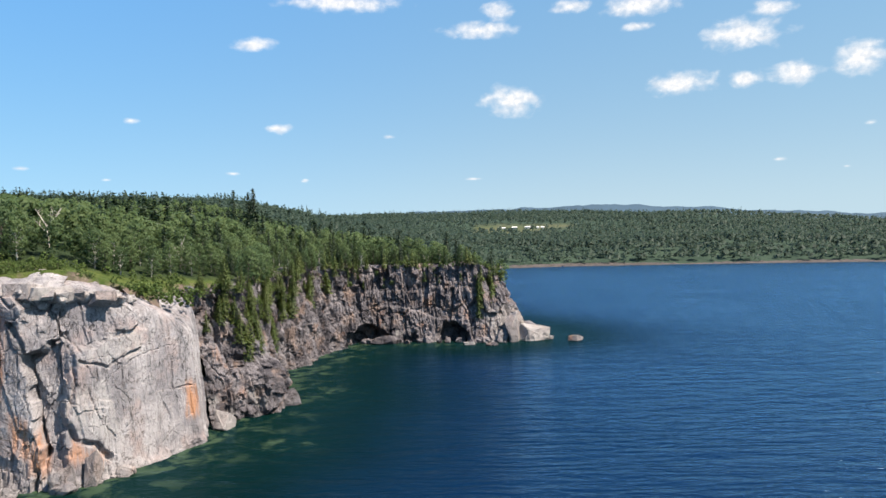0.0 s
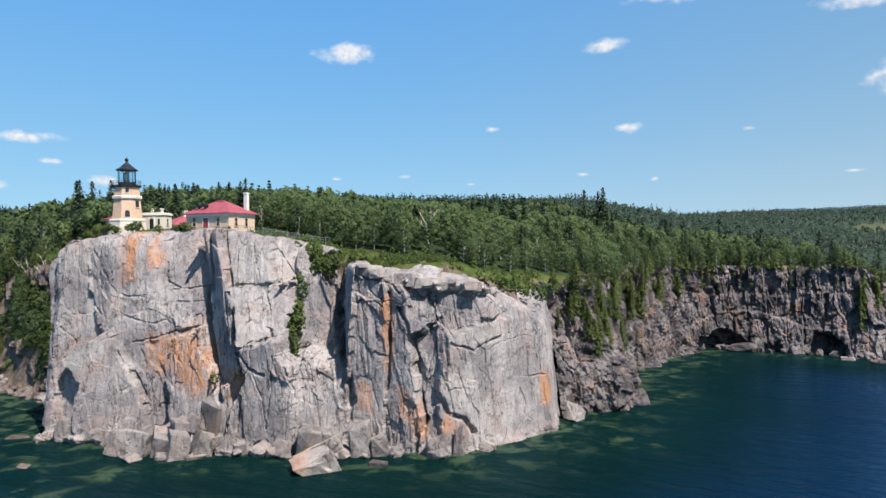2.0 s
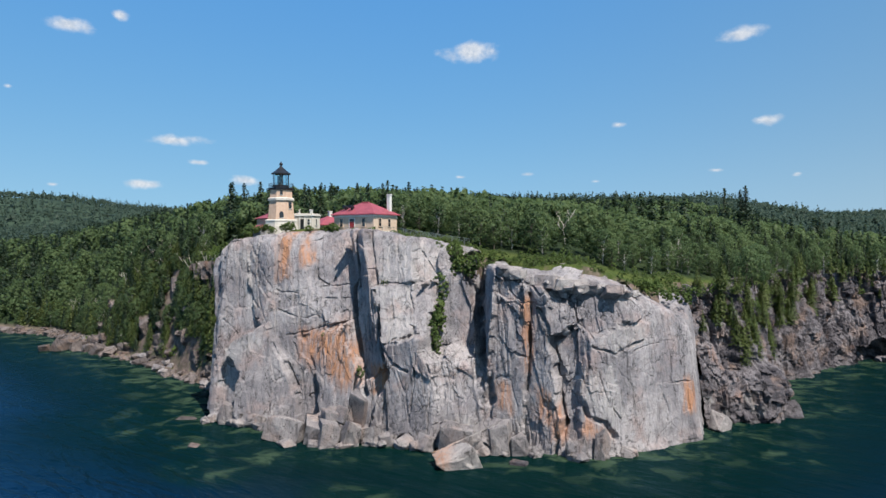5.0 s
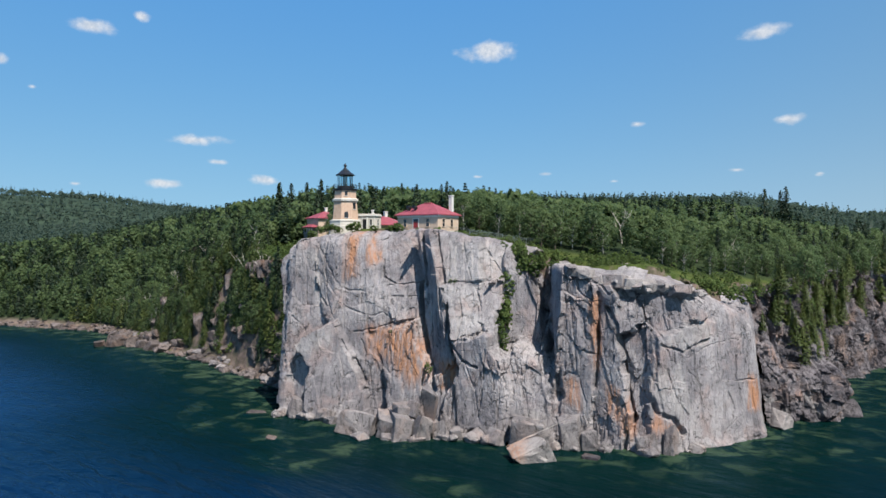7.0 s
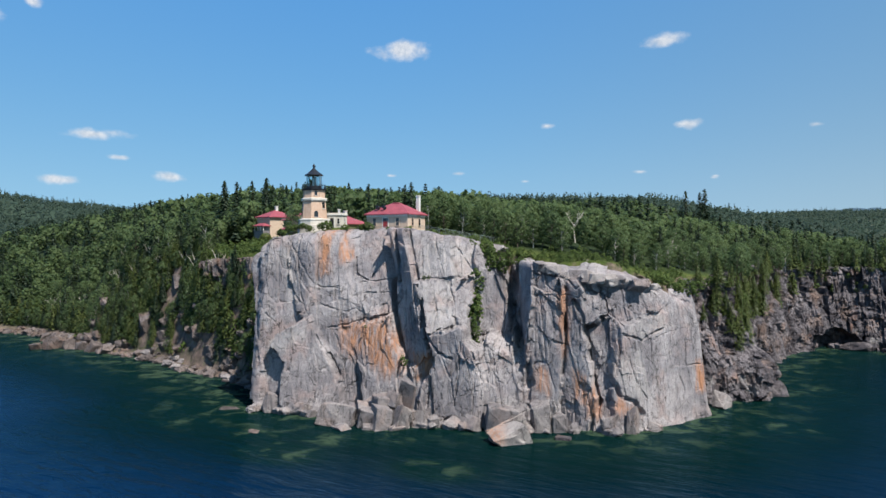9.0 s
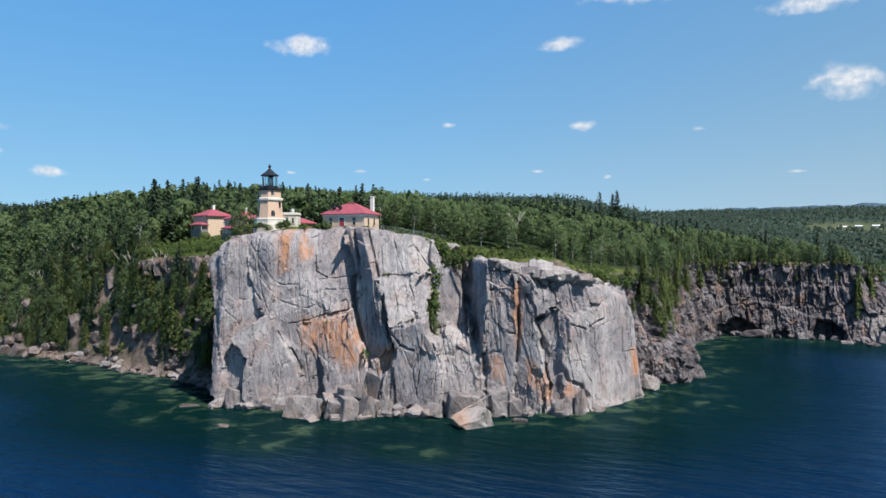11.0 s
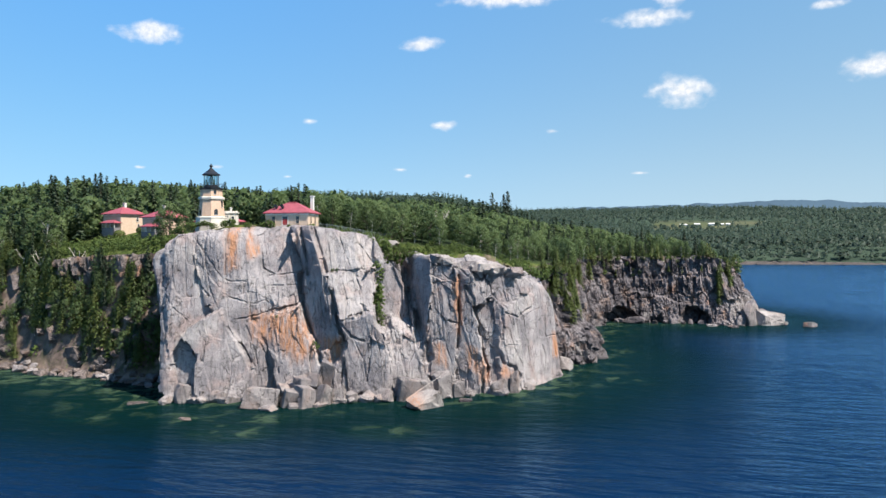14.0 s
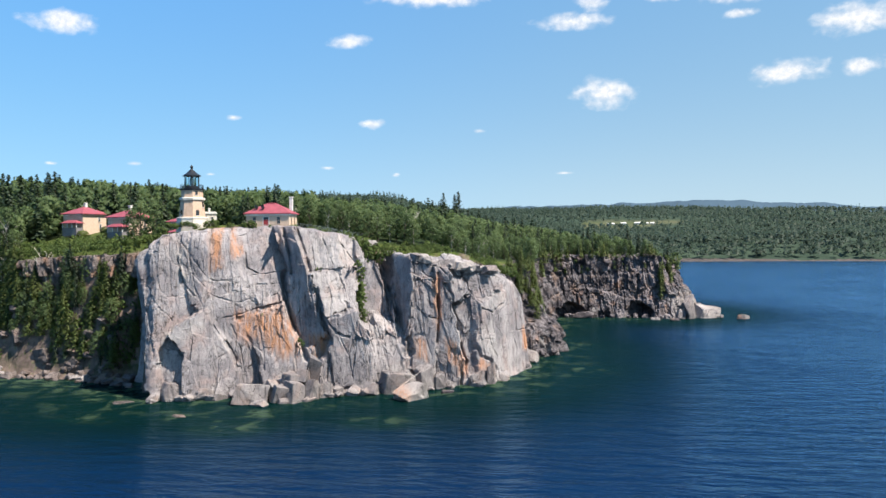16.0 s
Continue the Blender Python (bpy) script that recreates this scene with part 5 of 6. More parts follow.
def keepers_house(x, y, z, turn, scale=1.0):
    h = thing("keepers_house", pose(x, y, z, 0, 0, turn), "two-storey buff brick dwelling with red hip roof and porch", "house", "keepers' houses")
    L, D, H = 9.6, 8.8, 5.6
    part("wall", box(0, 0, -2.0, L, D, H, 0.03), M_CREAM, h)
    part("upper_band", box(-0.05, -0.05, H - 0.35, L + 0.05, D + 0.05, H), M_TRIM, h)
    part("roof", hip_roof(0, 0, L, D, H, 2.5, 0.75), M_ROOF, h)
    chimney(h, L / 2 + 0.3, D / 2, H + 1.0, H + 4.1, 0.9, M_TRIM)
    part("dormer", box(6.0, 1.6, H + 0.7, 7.4, 2.8, H + 1.5, 0.05), M_SHADE, h)
    for xx, zz in ((7.0, 0.9), (6.6, 3.3)):
        window(h, xx, -0.03, zz, 0.75, 1.4, 0)
    for yy in (2.0, 6.0):
        for zz in (0.8, 3.4):
            window(h, L + 0.03, yy, zz, 0.8, 1.45, 90)
    porch = thing_part("porch", h)
    part("porch_roof", hip_roof(-2.4, 0.3, 0.0, 6.5, 2.5, 0.9, 0.45), M_ROOF, porch)
    part("porch_wall", box(-2.4, 0.3, -1.5, 0.0, 6.5, 1.0), M_SHADE, porch)
    for yy in (0.4, 2.4, 4.4, 6.4):
        part("porch_post", box(-2.38, yy - 0.09, 1.0, -2.2, yy + 0.09, 2.5), M_TRIM, porch)
    return h


house_base = keepers_house(-192.9, 145.6, 41.0, 76)
copy_thing(house_base, pose(-171.5, 137.2, 39.4, 0, 0, 76))
copy_thing(house_base, pose(-144.0, 125.0, 37.4, 0, 0, 76))


# ---------------------------------------------------------------- fence on the brow
def fence(points, label):
    f = thing("fence", pose(*points[0], float(plateau(*points[0]))), label, "fence")
    inv = f.matrix_world.inverted()
    spots = []
    for (a, b), (c, d) in zip(points, points[1:]):
        count = max(1, int(math.hypot(c - a, d - b) / 2.4))
        spots += [(a + (c - a) * k / count, b + (d - b) * k / count) for k in range(count)]
    spots.append(points[-1])
    feet = [inv @ Vector((x, y, float(plateau(x, y)) + 0.35)) for x, y in spots]
    for p in feet:
        part("post", tube(p - Vector((0, 0, 0.8)), p + Vector((0, 0, 1.35)), 0.045, sides=6), M_STEEL, f)
    for p, q in zip(feet, feet[1:]):
        part("rail", tube(p + Vector((0, 0, 1.3)), q + Vector((0, 0, 1.3)), 0.03, sides=5), M_STEEL, f)
        net = bmesh.new()
        for k in range(9):
            k0, k1 = k / 9, (k + 1) / 9
            for s0, s1 in ((0.05, 1.28), (1.28, 0.05)):
                tube(p.lerp(q, k0) + Vector((0, 0, s0)), p.lerp(q, k1) + Vector((0, 0, s1)), 0.012, sides=3, bm=net)
        part("wire_mesh", net, M_STEEL, f)
    return f


fence([(-107, 109), (-101.5, 110.5), (-96.5, 116), (-93.5, 121), (-92, 126)], "grey chain-link fence on steel posts along the cliff top")


# ---------------------------------------------------------------- boulders at the foot
PALE = "angular pale grey boulder at the foot of the cliff"
boulder(-130.2, 86.0, 1.6, 3.0, 2.6, 3.4, 20, 11, "rounded pale boulder block below the cliff corner")
boulder(-126.6, 86.6, 0.9, 2.4, 2.2, 2.2, 60, 12, PALE)
boulder(-122.8, 87.2, 0.8, 2.6, 2.2, 2.0, 10, 13, PALE)
boulder(-110.0, 84.8, 1.5, 4.6, 2.7, 3.2, 14, 14, "long flat-topped pale slab lying in the water", square=True)
for k, (x, y, z, wide, deep, tall, turn, lean) in enumerate(((-103.8, 86.4, 1.7, 2.3, 2.3, 3.1, 30, 12), (-100.5, 86.6, 1.8, 2.1, 2.1, 3.2, -15, -10), (-97.2, 89.4, 2.0, 2.3, 2.1, 2.9, 50, 8), (-94.4, 92.4, 1.2, 2.0, 1.7, 2.4, 20, -8),
                                                           (-101.8, 88.8, 4.3, 2.1, 1.9, 2.2, 65, 6), (-99.4, 90.0, 5.0, 1.9, 1.8, 1.9, 10, -14), (-106.2, 88.2, 2.6, 2.0, 1.8, 2.0, 40, 10), (-104.6, 90.0, 3.6, 1.8, 1.6, 1.7, 75, -6), (-92.0, 93.4, 0.9, 1.6, 1.4, 1.6, 35, 10))):
    boulder(x, y, z, wide, deep, tall, turn, 210 + k, PALE, lean, square=True)
boulder(-97.6, 91.8, 6.0, 2.0, 1.5, 4.7, 24, 18, "tilted grey rock slab leaning against the cliff", 20, square=True)
boulder(-96.8, 92.8, 1.1, 2.5, 2.2, 2.2, 25, 20, PALE)
boulder(-102.0, 85.4, 0.2, 2.4, 1.6, 1.0, 20, 21, PALE)
boulder(-107.0, 82.2, 0.1, 2.0, 1.4, 0.9, 0, 22, PALE)
boulder(-97.4, 87.6, 0.2, 2.2, 1.5, 1.0, 45, 23, PALE)
boulder(-88.4, 94.6, 0.5, 2.3, 2.0, 1.6, 10, 24, PALE)
boulder(-84.2, 95.6, 1.2, 2.2, 1.9, 2.0, 50, 25, "white-faced angular boulder at the waterline")
boulder(-73.8, 92.2, 1.0, 4.5, 3.2, 3.0, 30, 15, "large pale boulder with an orange lichen patch", mat=M_PALE, orange=0.7)
boulder(-79.2, 97.8, 2.2, 4.0, 2.8, 3.2, 12, 27, PALE, square=True)
boulder(-76.6, 99.2, 2.2, 2.4, 2.4, 3.2, 40, 28, PALE)
boulder(-72.0, 102.2, 2.2, 2.4, 2.1, 4.4, 16, 29, PALE, square=True)
boulder(-69.2, 103.4, 1.4, 1.9, 1.9, 2.6, 75, 30, PALE)
boulder(-59.8, 108.2, 1.2, 2.5, 2.0, 2.9, 22, 31, "triangular pale block at the foot of the cliff", 6)
boulder(-56.0, 110.4, 1.6, 1.6, 1.6, 3.0, 22, 32, PALE)
boulder(-66.0, 98.6, -0.1, 1.9, 1.4, 0.8, 0, 33, "low wet rock breaking the water", mat=M_DARK)
boulder(-140.4, 82.6, -0.5, 3.2, 2.0, 0.8, 30, 34, "low wet rock breaking the water", mat=M_REDROCK)
boulder(-120.0, 71.8, -0.5, 3.0, 1.6, 0.8, 15, 35, "low wet rock breaking the water", mat=M_REDROCK)
boulder(-45.4, 143.0, 1.2, 2.3, 2.0, 2.8, 40, 36, "pale block wedged at the cliff foot")
boulder(-36.4, 163.0, 1.6, 2.6, 2.2, 1.9, 10, 37, "dark boulder at the cliff nose", mat=M_DARK)
# rounded blocks along the lower brow of the cliff
rnd = random.Random(31)
for k in range(20):
    a = 89.5 + 1.35 * k + rnd.uniform(-0.4, 0.4)
    inland = rnd.uniform(1.8, 4.6)
    x, y = (float(np.interp(a, _run, [p[i] for p in GREAT_PLAN])) for i in (0, 1))
    s = rnd.uniform(0.9, 2.0)
    boulder(x - 0.45 * inland, y + 0.89 * inland, float(np.interp(a, *zip(*GREAT_BROW))) - 0.1 + 0.1 * inland, 1.35 * s, s, 0.75 * s, rnd.uniform(0, 180), 240 + k, "bleached rock block on the brow of the cliff", rnd.uniform(-10, 10), mat=M_PALE if k % 3 else M_BOULDER, group="blocks on the cliff brow", subdiv=2, square=k % 2 == 0)
# rubble among the large blocks along the foot
rnd = random.Random(9)
for k in range(115):
    f = rnd.random()
    x = -134 + 84 * f
    y = np.interp(x, [-135, -123, -113, -98, -89, -83, -75, -68, -60, -55, -50], [84.5, 88.5, 91, 93.5, 95.5, 98, 101.5, 104.5, 108, 112, 122]) - rnd.uniform(-1.0, 3.2)
    s = rnd.uniform(0.35, 1.25)
    boulder(x, y, 0.25 * s + rnd.uniform(0, 0.5), s * 1.3, s, s * 0.95, rnd.uniform(0, 360), 300 + k % 24, "broken pale rock among the boulders of the cliff foot", rnd.uniform(-15, 15), group="rubble at the cliff foot", subdiv=2)
# the point
boulder(32.6, 261.5, 1.2, 7.0, 5.0, 4.8, 12, 17, "huge white block at the tip of the headland", mat=M_PALE, group="boulders at the headland point")
boulder(24.6, 258.0, 2.6, 4.6, 3.6, 8.2, 65, 42, "pale angular block at the headland point", group="boulders at the headland point")
boulder(21.5, 256.5, 1.6, 3.0, 2.8, 3.6, 10, 43, "pale angular block at the headland point", group="boulders at the headland point")
boulder(38.0, 261.5, 0.4, 3.4, 2.2, 1.6, 0, 44, "low grey rock at the headland point", group="boulders at the headland point")
boulder(47.4, 256.6, 0.5, 3.4, 2.2, 1.8, 5, 45, "orange lichen-covered rock standing alone in the lake", orange=1.0, group="boulders at the headland point")
boulder(32.5, 274.0, 2.0, 4.6, 4.0, 4.4, 35, 46, "dark rock behind the headland point", mat=M_DARK, group="boulders at the headland point")
boulder(8.5, 251.0, 0.1, 2.6, 1.6, 0.9, 0, 47, "low pale rock in the shallows", group="boulders at the headland point")
boulder(17.0, 248.5, 0.0, 3.0, 1.6, 1.1, 20, 48, "low dark rock in the shallows", mat=M_DARK, group="boulders at the headland point")
boulder(-22.0, 257.0, 1.0, 5.5, 2.6, 2.2, 8, 49, "long dark rock shelf below the cave", mat=M_DARK, group="boulders at the headland point")
rnd = random.Random(5)
for k in range(14):
    boulder(-30 + k * 4.0 + rnd.uniform(-1, 1), 257.2 + rnd.uniform(-1.5, 1.5), 0.5, rnd.uniform(1, 2.2), rnd.uniform(1, 1.8), rnd.uniform(0.8, 1.7), rnd.uniform(0, 180), 60 + k, "dark fallen block along the cliff foot", mat=M_DARK, group="fallen blocks", subdiv=2)
# western shore
loose = []
for k in range(300):
    x = -147 - 255 * rnd.random() ** 1.1
    y = np.interp(x, [-450, -390, -353, -324, -280, -262, -240, -206, -197, -180, -166, -157, -146], [82, 107, 116, 127, 125, 118, 117, 114, 110.5, 108, 105, 103.5, 99]) + rnd.uniform(-2.2, 3.4)
    s = rnd.uniform(0.45, 1.0) + 1.1 * rnd.random() ** 4
    z = max(0.2 * s, float(land(np.array([x]), np.array([y]))[0][0]) + 0.15 * s)
    if s > 1.0 and x > -300:
        boulder(x, y, z, s * 1.4, s, s * 0.85, rnd.uniform(0, 180), 100 + k % 24, "reddish grey shore rock at the water's edge", mat=M_REDROCK if k % 4 else M_BOULDER, group="western shore rocks", subdiv=2)
    else:
        loose.append((x, y, z, s))
# the smaller stones lie in one bank
stones, tris, base = [], [], 0
for k, (x, y, z, s) in enumerate(loose):
    me = boulder_mesh(100 + k % 24, (s * 1.4, s, s * 0.85), 1)
    co = np.zeros(len(me.vertices) * 3)
    me.vertices.foreach_get("co", co)
    me.calc_loop_triangles()
    tri = np.zeros(len(me.loop_triangles) * 3, dtype=np.int32)
    me.loop_triangles.foreach_get("vertices", tri)
    a = 2.4 * k
    turned = co.reshape(-1, 3) @ np.array([[math.cos(a), math.sin(a), 0], [-math.sin(a), math.cos(a), 0], [0, 0, 1]])
    stones.append(turned + np.array([x, y, z]))
    tris.append(tri.reshape(-1, 3) + base)
    base += len(me.vertices)
    bpy.data.meshes.remove(me)
stones = np.vstack(stones)
bank = new("shore_rubble", mesh_of("shore_rubble", stones, np.vstack(tris), M_REDROCK, False, {"orange": np.zeros(len(stones)), "pale": np.zeros(len(stones))}))
tagged(bank, "reddish grey rubble banked along the western shore", "rubble", kind="stuff")
# bare outcrops of the western slope
for k in range(24):
    x = -150 - 130 * rnd.random()
    y = np.interp(x, [-324, -280, -262, -240, -206, -197, -180, -166, -157, -146], [127, 125, 118, 117, 114, 110.5, 108, 105, 103.5, 101]) + rnd.uniform(2.4, 7.0)
    z = float(land(np.array([x]), np.array([y]))[0][0])
    boulder(x, y, z - 0.6, rnd.uniform(1.6, 3.0), rnd.uniform(1.6, 2.6), rnd.uniform(1.0, 2.0), rnd.uniform(0, 180), 140 + k % 12, "reddish brown rock outcrop on the steep western slope", rnd.uniform(-12, 12), mat=M_REDROCK, group="outcrops of the western slope", subdiv=2)
OUTCROPS = ((-258.9, 127.0, 3.4, 5.0), (-217.4, 126.6, 3.6, 6.0), (-207.0, 121.4, 3.0, 5.5), (-215.5, 119.6, 2.6, 4.5), (-228.9, 122.6, 3.8, 6.5), (-192.0, 115.2, 2.8, 5.0), (-258.7, 121.0, 3.6, 4.0), (-236.0, 120.6, 2.6, 4.2), (-183.0, 112.4, 3.0, 4.4), (-171.0, 109.6, 2.6, 4.0))
for x, y, wide, tall in OUTCROPS:
    z = float(land(np.array([x]), np.array([y]))[0][0])
    boulder(x, y + 0.6, z - 0.4, wide * 1.2, 2.8, tall * 0.62, x * 11 % 40 - 35, int(-x) + 3, "reddish brown rock outcrop on the steep western slope", 4, mat=M_REDROCK, group="outcrops of the western slope")
for x, y, s in ((-268, 112, 4.2), (-262, 115, 3.6), (-274, 116, 3.8), (-256, 116, 3.2), (-281, 120, 3.4), (-248, 115.5, 3.6), (-240, 115, 2.8), (-290, 121, 2.6), (-270, 107, 2.4)):
    boulder(x, y, 0.8, s, s * 0.8, s * 0.75, x * 7 % 180, int(-x), "big dark grey boulder on the western shore", mat=M_REDROCK, group="western shore boulders")
boulder(-199.5, 110.2, 0.9, 2.2, 1.7, 1.4, 20, 201, "white boulder on the western shore", group="western shore boulders")
boulder(-91.0, 118.0, float(plateau(-91.0, 118.0)) - 0.2, 6.5, 3.6, 1.3, -35, 203, "bare pale rock dome on the cliff top beside the fence", mat=M_PALE, group="rock domes of the cliff top")
boulder(-193.0, 107.6, 0.7, 1.6, 1.3, 1.1, 20, 202, "pale boulder on the western shore", group="western shore boulders")


# ---------------------------------------------------------------- trees
def leaf_clumps(centres, normals, size, rnd_np, round_off=None):
    """Small three-cornered sprays of leaves at the centres: corners, faces and the way each spray shades."""
    count = len(centres)
    nrm = normals / (np.linalg.norm(normals, axis=1, keepdims=True) + 1e-9)
    u = np.cross(nrm, rnd_np.normal(size=(count, 3)))
    u /= np.linalg.norm(u, axis=1, keepdims=True) + 1e-9
    v = np.cross(nrm, u)
    sz = size * rnd_np.uniform(0.6, 1.4, (count, 1))
    c = np.asarray(centres)
    verts = np.stack([c - u * sz * 0.5 - v * sz * 0.6, c + u * sz, c - u * sz * 0.4 + v * sz * 0.6], 1).reshape(-1, 3)
    way = nrm if round_off is None else np.asarray(round_off) + 0.28 * nrm
    way = way / (np.linalg.norm(way, axis=1, keepdims=True) + 1e-9)
    return verts, np.arange(count * 3).reshape(-1, 3), np.repeat(way, 3, 0)


def tubes(segments, sides=5):
    """Tapered limbs as one array mesh: (start, end, r0, r1)."""
    vs, fs, base = [], [], 0
    for a, b, r0, r1 in segments:
        a, b = np.array(a, float), np.array(b, float)
        d = (b - a) / (np.linalg.norm(b - a) + 1e-9)
        u = np.cross(d, (0.3, 0.9, 0.1))
        u /= np.linalg.norm(u)
        w = np.cross(d, u)
        ang = np.arange(sides) * 2 * np.pi / sides
        ring = np.cos(ang)[:, None] * u + np.sin(ang)[:, None] * w
        vs += [a + ring * r0, b + ring * r1]
        for i in range(sides):
            j = (i + 1) % sides
            fs.append((base + i, base + j, base + sides + j, base + sides + i))
        base += 2 * sides
    return np.vstack(vs), np.array(fs)


def broadleaf(seed, h, clumps, per, size, spread=0.3):
    r = np.random.RandomState(seed)
    lean = r.normal(0, 0.04, 2) * h
    top = np.array([lean[0], lean[1], h * 0.72])
    limbs = [((0, 0, -0.6), top * 0.5, 0.017 * h, 0.013 * h), (top * 0.5, top, 0.013 * h, 0.004 * h)]
    centres = []
    for k in range(clumps):
        t = 0.17 + 0.81 * (k + 0.5) / clumps
        a = k * 2.4 + r.uniform(-0.5, 0.5)
        reach = spread * h * math.sin(math.pi * min(0.97, max(0.14, (t - 0.02) / 0.98))) ** 0.7 * r.uniform(0.5, 1.0)
        c = np.array([lean[0] * t + reach * math.cos(a), lean[1] * t + reach * math.sin(a), h * t])
        centres.append((c, h * r.uniform(0.085, 0.145)))
        start = top * min(1.0, t * 1.05 - 0.1)
        if t < 0.9:
            limbs.append((start, c, 0.006 * h, 0.002 * h))
    pts, nrm, bulge = [], [], []
    heart = np.array([lean[0] * 0.5, lean[1] * 0.5, 0.5 * h])
    for c, rad in centres:
        d = r.normal(size=(per, 3))
        d /= np.linalg.norm(d, axis=1, keepdims=True)
        k = r.uniform(0.45, 1.0, (per, 1)) ** 0.5
        pts.append(c + d * k * rad * np.array([1.15, 1.15, 0.8]))
        nrm.append(d * 0.9 + r.normal(size=(per, 3)) * 0.3 + np.array([0, 0, 0.3]))
        bulge.append(0.75 * d + 0.55 * (c - heart) / (0.35 * h) + np.array([0, 0, 0.25]))
    return tubes(limbs), leaf_clumps(np.vstack(pts), np.vstack(nrm), size, r, np.vstack(bulge))


def conifer(seed, h, levels, arms, size, width=0.17, droop=0.25, cut=0.1, along_arm=(0.2, 0.42, 0.62, 0.82, 1.0)):
    r = np.random.RandomState(seed)
    pts, nrm, wide = [], [], []
    for k in range(levels):
        t = cut + (0.99 - cut) * ((k + 0.5) / levels) ** 0.85
        reach = width * h * (1.0 - t) ** 0.8 * r.uniform(0.78, 1.1) + 0.006 * h
        count = max(3, int(arms * (1.15 - t)))
        for j in range(count):
            a = k * 1.7 + j * 2 * math.pi / count + r.uniform(-0.4, 0.4)
            out = reach * r.uniform(0.65, 1.15)
            for q in along_arm:
                pts.append((out * q * math.cos(a), out * q * math.sin(a), h * t - droop * out * q + r.uniform(-0.1, 0.1)))
                wide.append(size * (0.55 + 0.6 * (1 - t)))
                nrm.append((0.5 * math.cos(a) + r.normal(0, 0.35), 0.5 * math.sin(a) + r.normal(0, 0.35), 0.9))
    pts = np.array(pts)
    bulge = np.c_[pts[:, :2] / (np.linalg.norm(pts[:, :2], axis=1, keepdims=True) + 0.02 * h), np.full(len(pts), 0.45)]
    crown = leaf_clumps(pts, np.array(nrm), np.array(wide)[:, None], r, bulge)
    return tubes([((0, 0, -0.6), (0, 0, h * 0.5), 0.016 * h, 0.01 * h), ((0, 0, h * 0.5), (0, 0, h * 0.98), 0.01 * h, 0.002 * h)]), crown


def tree_kind(name, made, bark, leaf, label, category, group):
    """One tree of trunk and crown, kept as the first of its kind."""
    (tv, tf), (cv, cf, cn) = made
    top = thing(name, pose(0, 0, -500), label, category, group)
    for key, v, f, mat, way in (("trunk", tv, tf, bark, None), ("crown", cv, cf, leaf, cn)):
        ob = new(key, mesh_of(key, v, f, mat, normals=way))
        ob.parent = top
    return top


class Grove:
    """The plants of one kind, gathered first: the ones nearest the open water stand singly, the rest are joined."""

    def __init__(self, models):
        self.models, self.spots = models, []

    def plant(self, x, y, z, size, turn, k):
        self.spots.append((x, y, z, size, turn, k))

    def grow(self, most):
        self.spots.sort(key=lambda p: math.hypot(p[0] + 60, p[1] + 20))
        used = set()
        for x, y, z, size, turn, k in self.spots[:most]:
            k %= len(self.models)
            m = pose(x, y, z, 0, 0, turn) @ Matrix.Diagonal((size, size, size, 1))
            if k in used:
                copy_thing(self.models[k], pose(0, 0, 0)).matrix_basis = m
            else:
                self.models[k].matrix_basis = m
                used.add(k)
        return [np.array(c) for c in zip(*[p[:4] for p in self.spots[most:]])] if len(self.spots) > most else [np.zeros(0)] * 4


birches = Grove([tree_kind("birch_tree", broadleaf(10 + k, 10, 18, 66, 0.29, 0.25 + 0.025 * (k % 3)), M_BIRCH if k % 2 else M_TRUNK, M_LEAF,
                           "leafy green birch in the headland wood", "tree", "birches of the headland") for k in range(7)])
spruces = Grove([tree_kind("spruce_tree", conifer(30 + k, 12, 32, 10, 0.46, 0.225 + 0.02 * (k % 3)), M_TRUNK, M_NEEDLE,
                           "tall dark green spruce in the headland wood", "tree", "spruces of the headland") for k in range(5)])
cedars = Grove([tree_kind("cedar_tree", conifer(50 + k, 7, 26, 13, 0.25, 0.28, 0.12, 0.0), M_TRUNK, M_CEDAR,
                          "yellowish green cedar clinging to the cliff", "tree", "cedars on the cliffs") for k in range(4)])
bushes = Grove([tree_kind("bush", broadleaf(70 + k, 2.2, 11, 80, 0.125, 0.5), M_TRUNK, M_BUSH,
                          "low bright green bush on rocky ground", "bush", "bushes on the cliff top") for k in range(4)])

# scatter over the headland
rnd_np = np.random.RandomState(12)


def scatter(x0, x1, y0, y1, gap, gap_y=None):
    gap_y = gap_y or gap
    gx, gy = np.meshgrid(np.arange(x0, x1, gap), np.arange(y0, y1, gap_y))
    x = gx.ravel() + rnd_np.uniform(-0.45, 0.45, gx.size) * gap
    y = gy.ravel() + rnd_np.uniform(-0.45, 0.45, gx.size) * gap_y
    z, g = land(x, y)
    return x, y, z, g


def bared(x, y):
    """True before the faces of the western outcrops."""
    free = np.zeros(x.shape, dtype=bool)
    for a, b, wide, _ in OUTCROPS:
        free |= (np.abs(x - a - 0.55 * (b - y)) < 0.7 * wide) & (y < b + 0.6) & (y > b - 4.0)
    return free


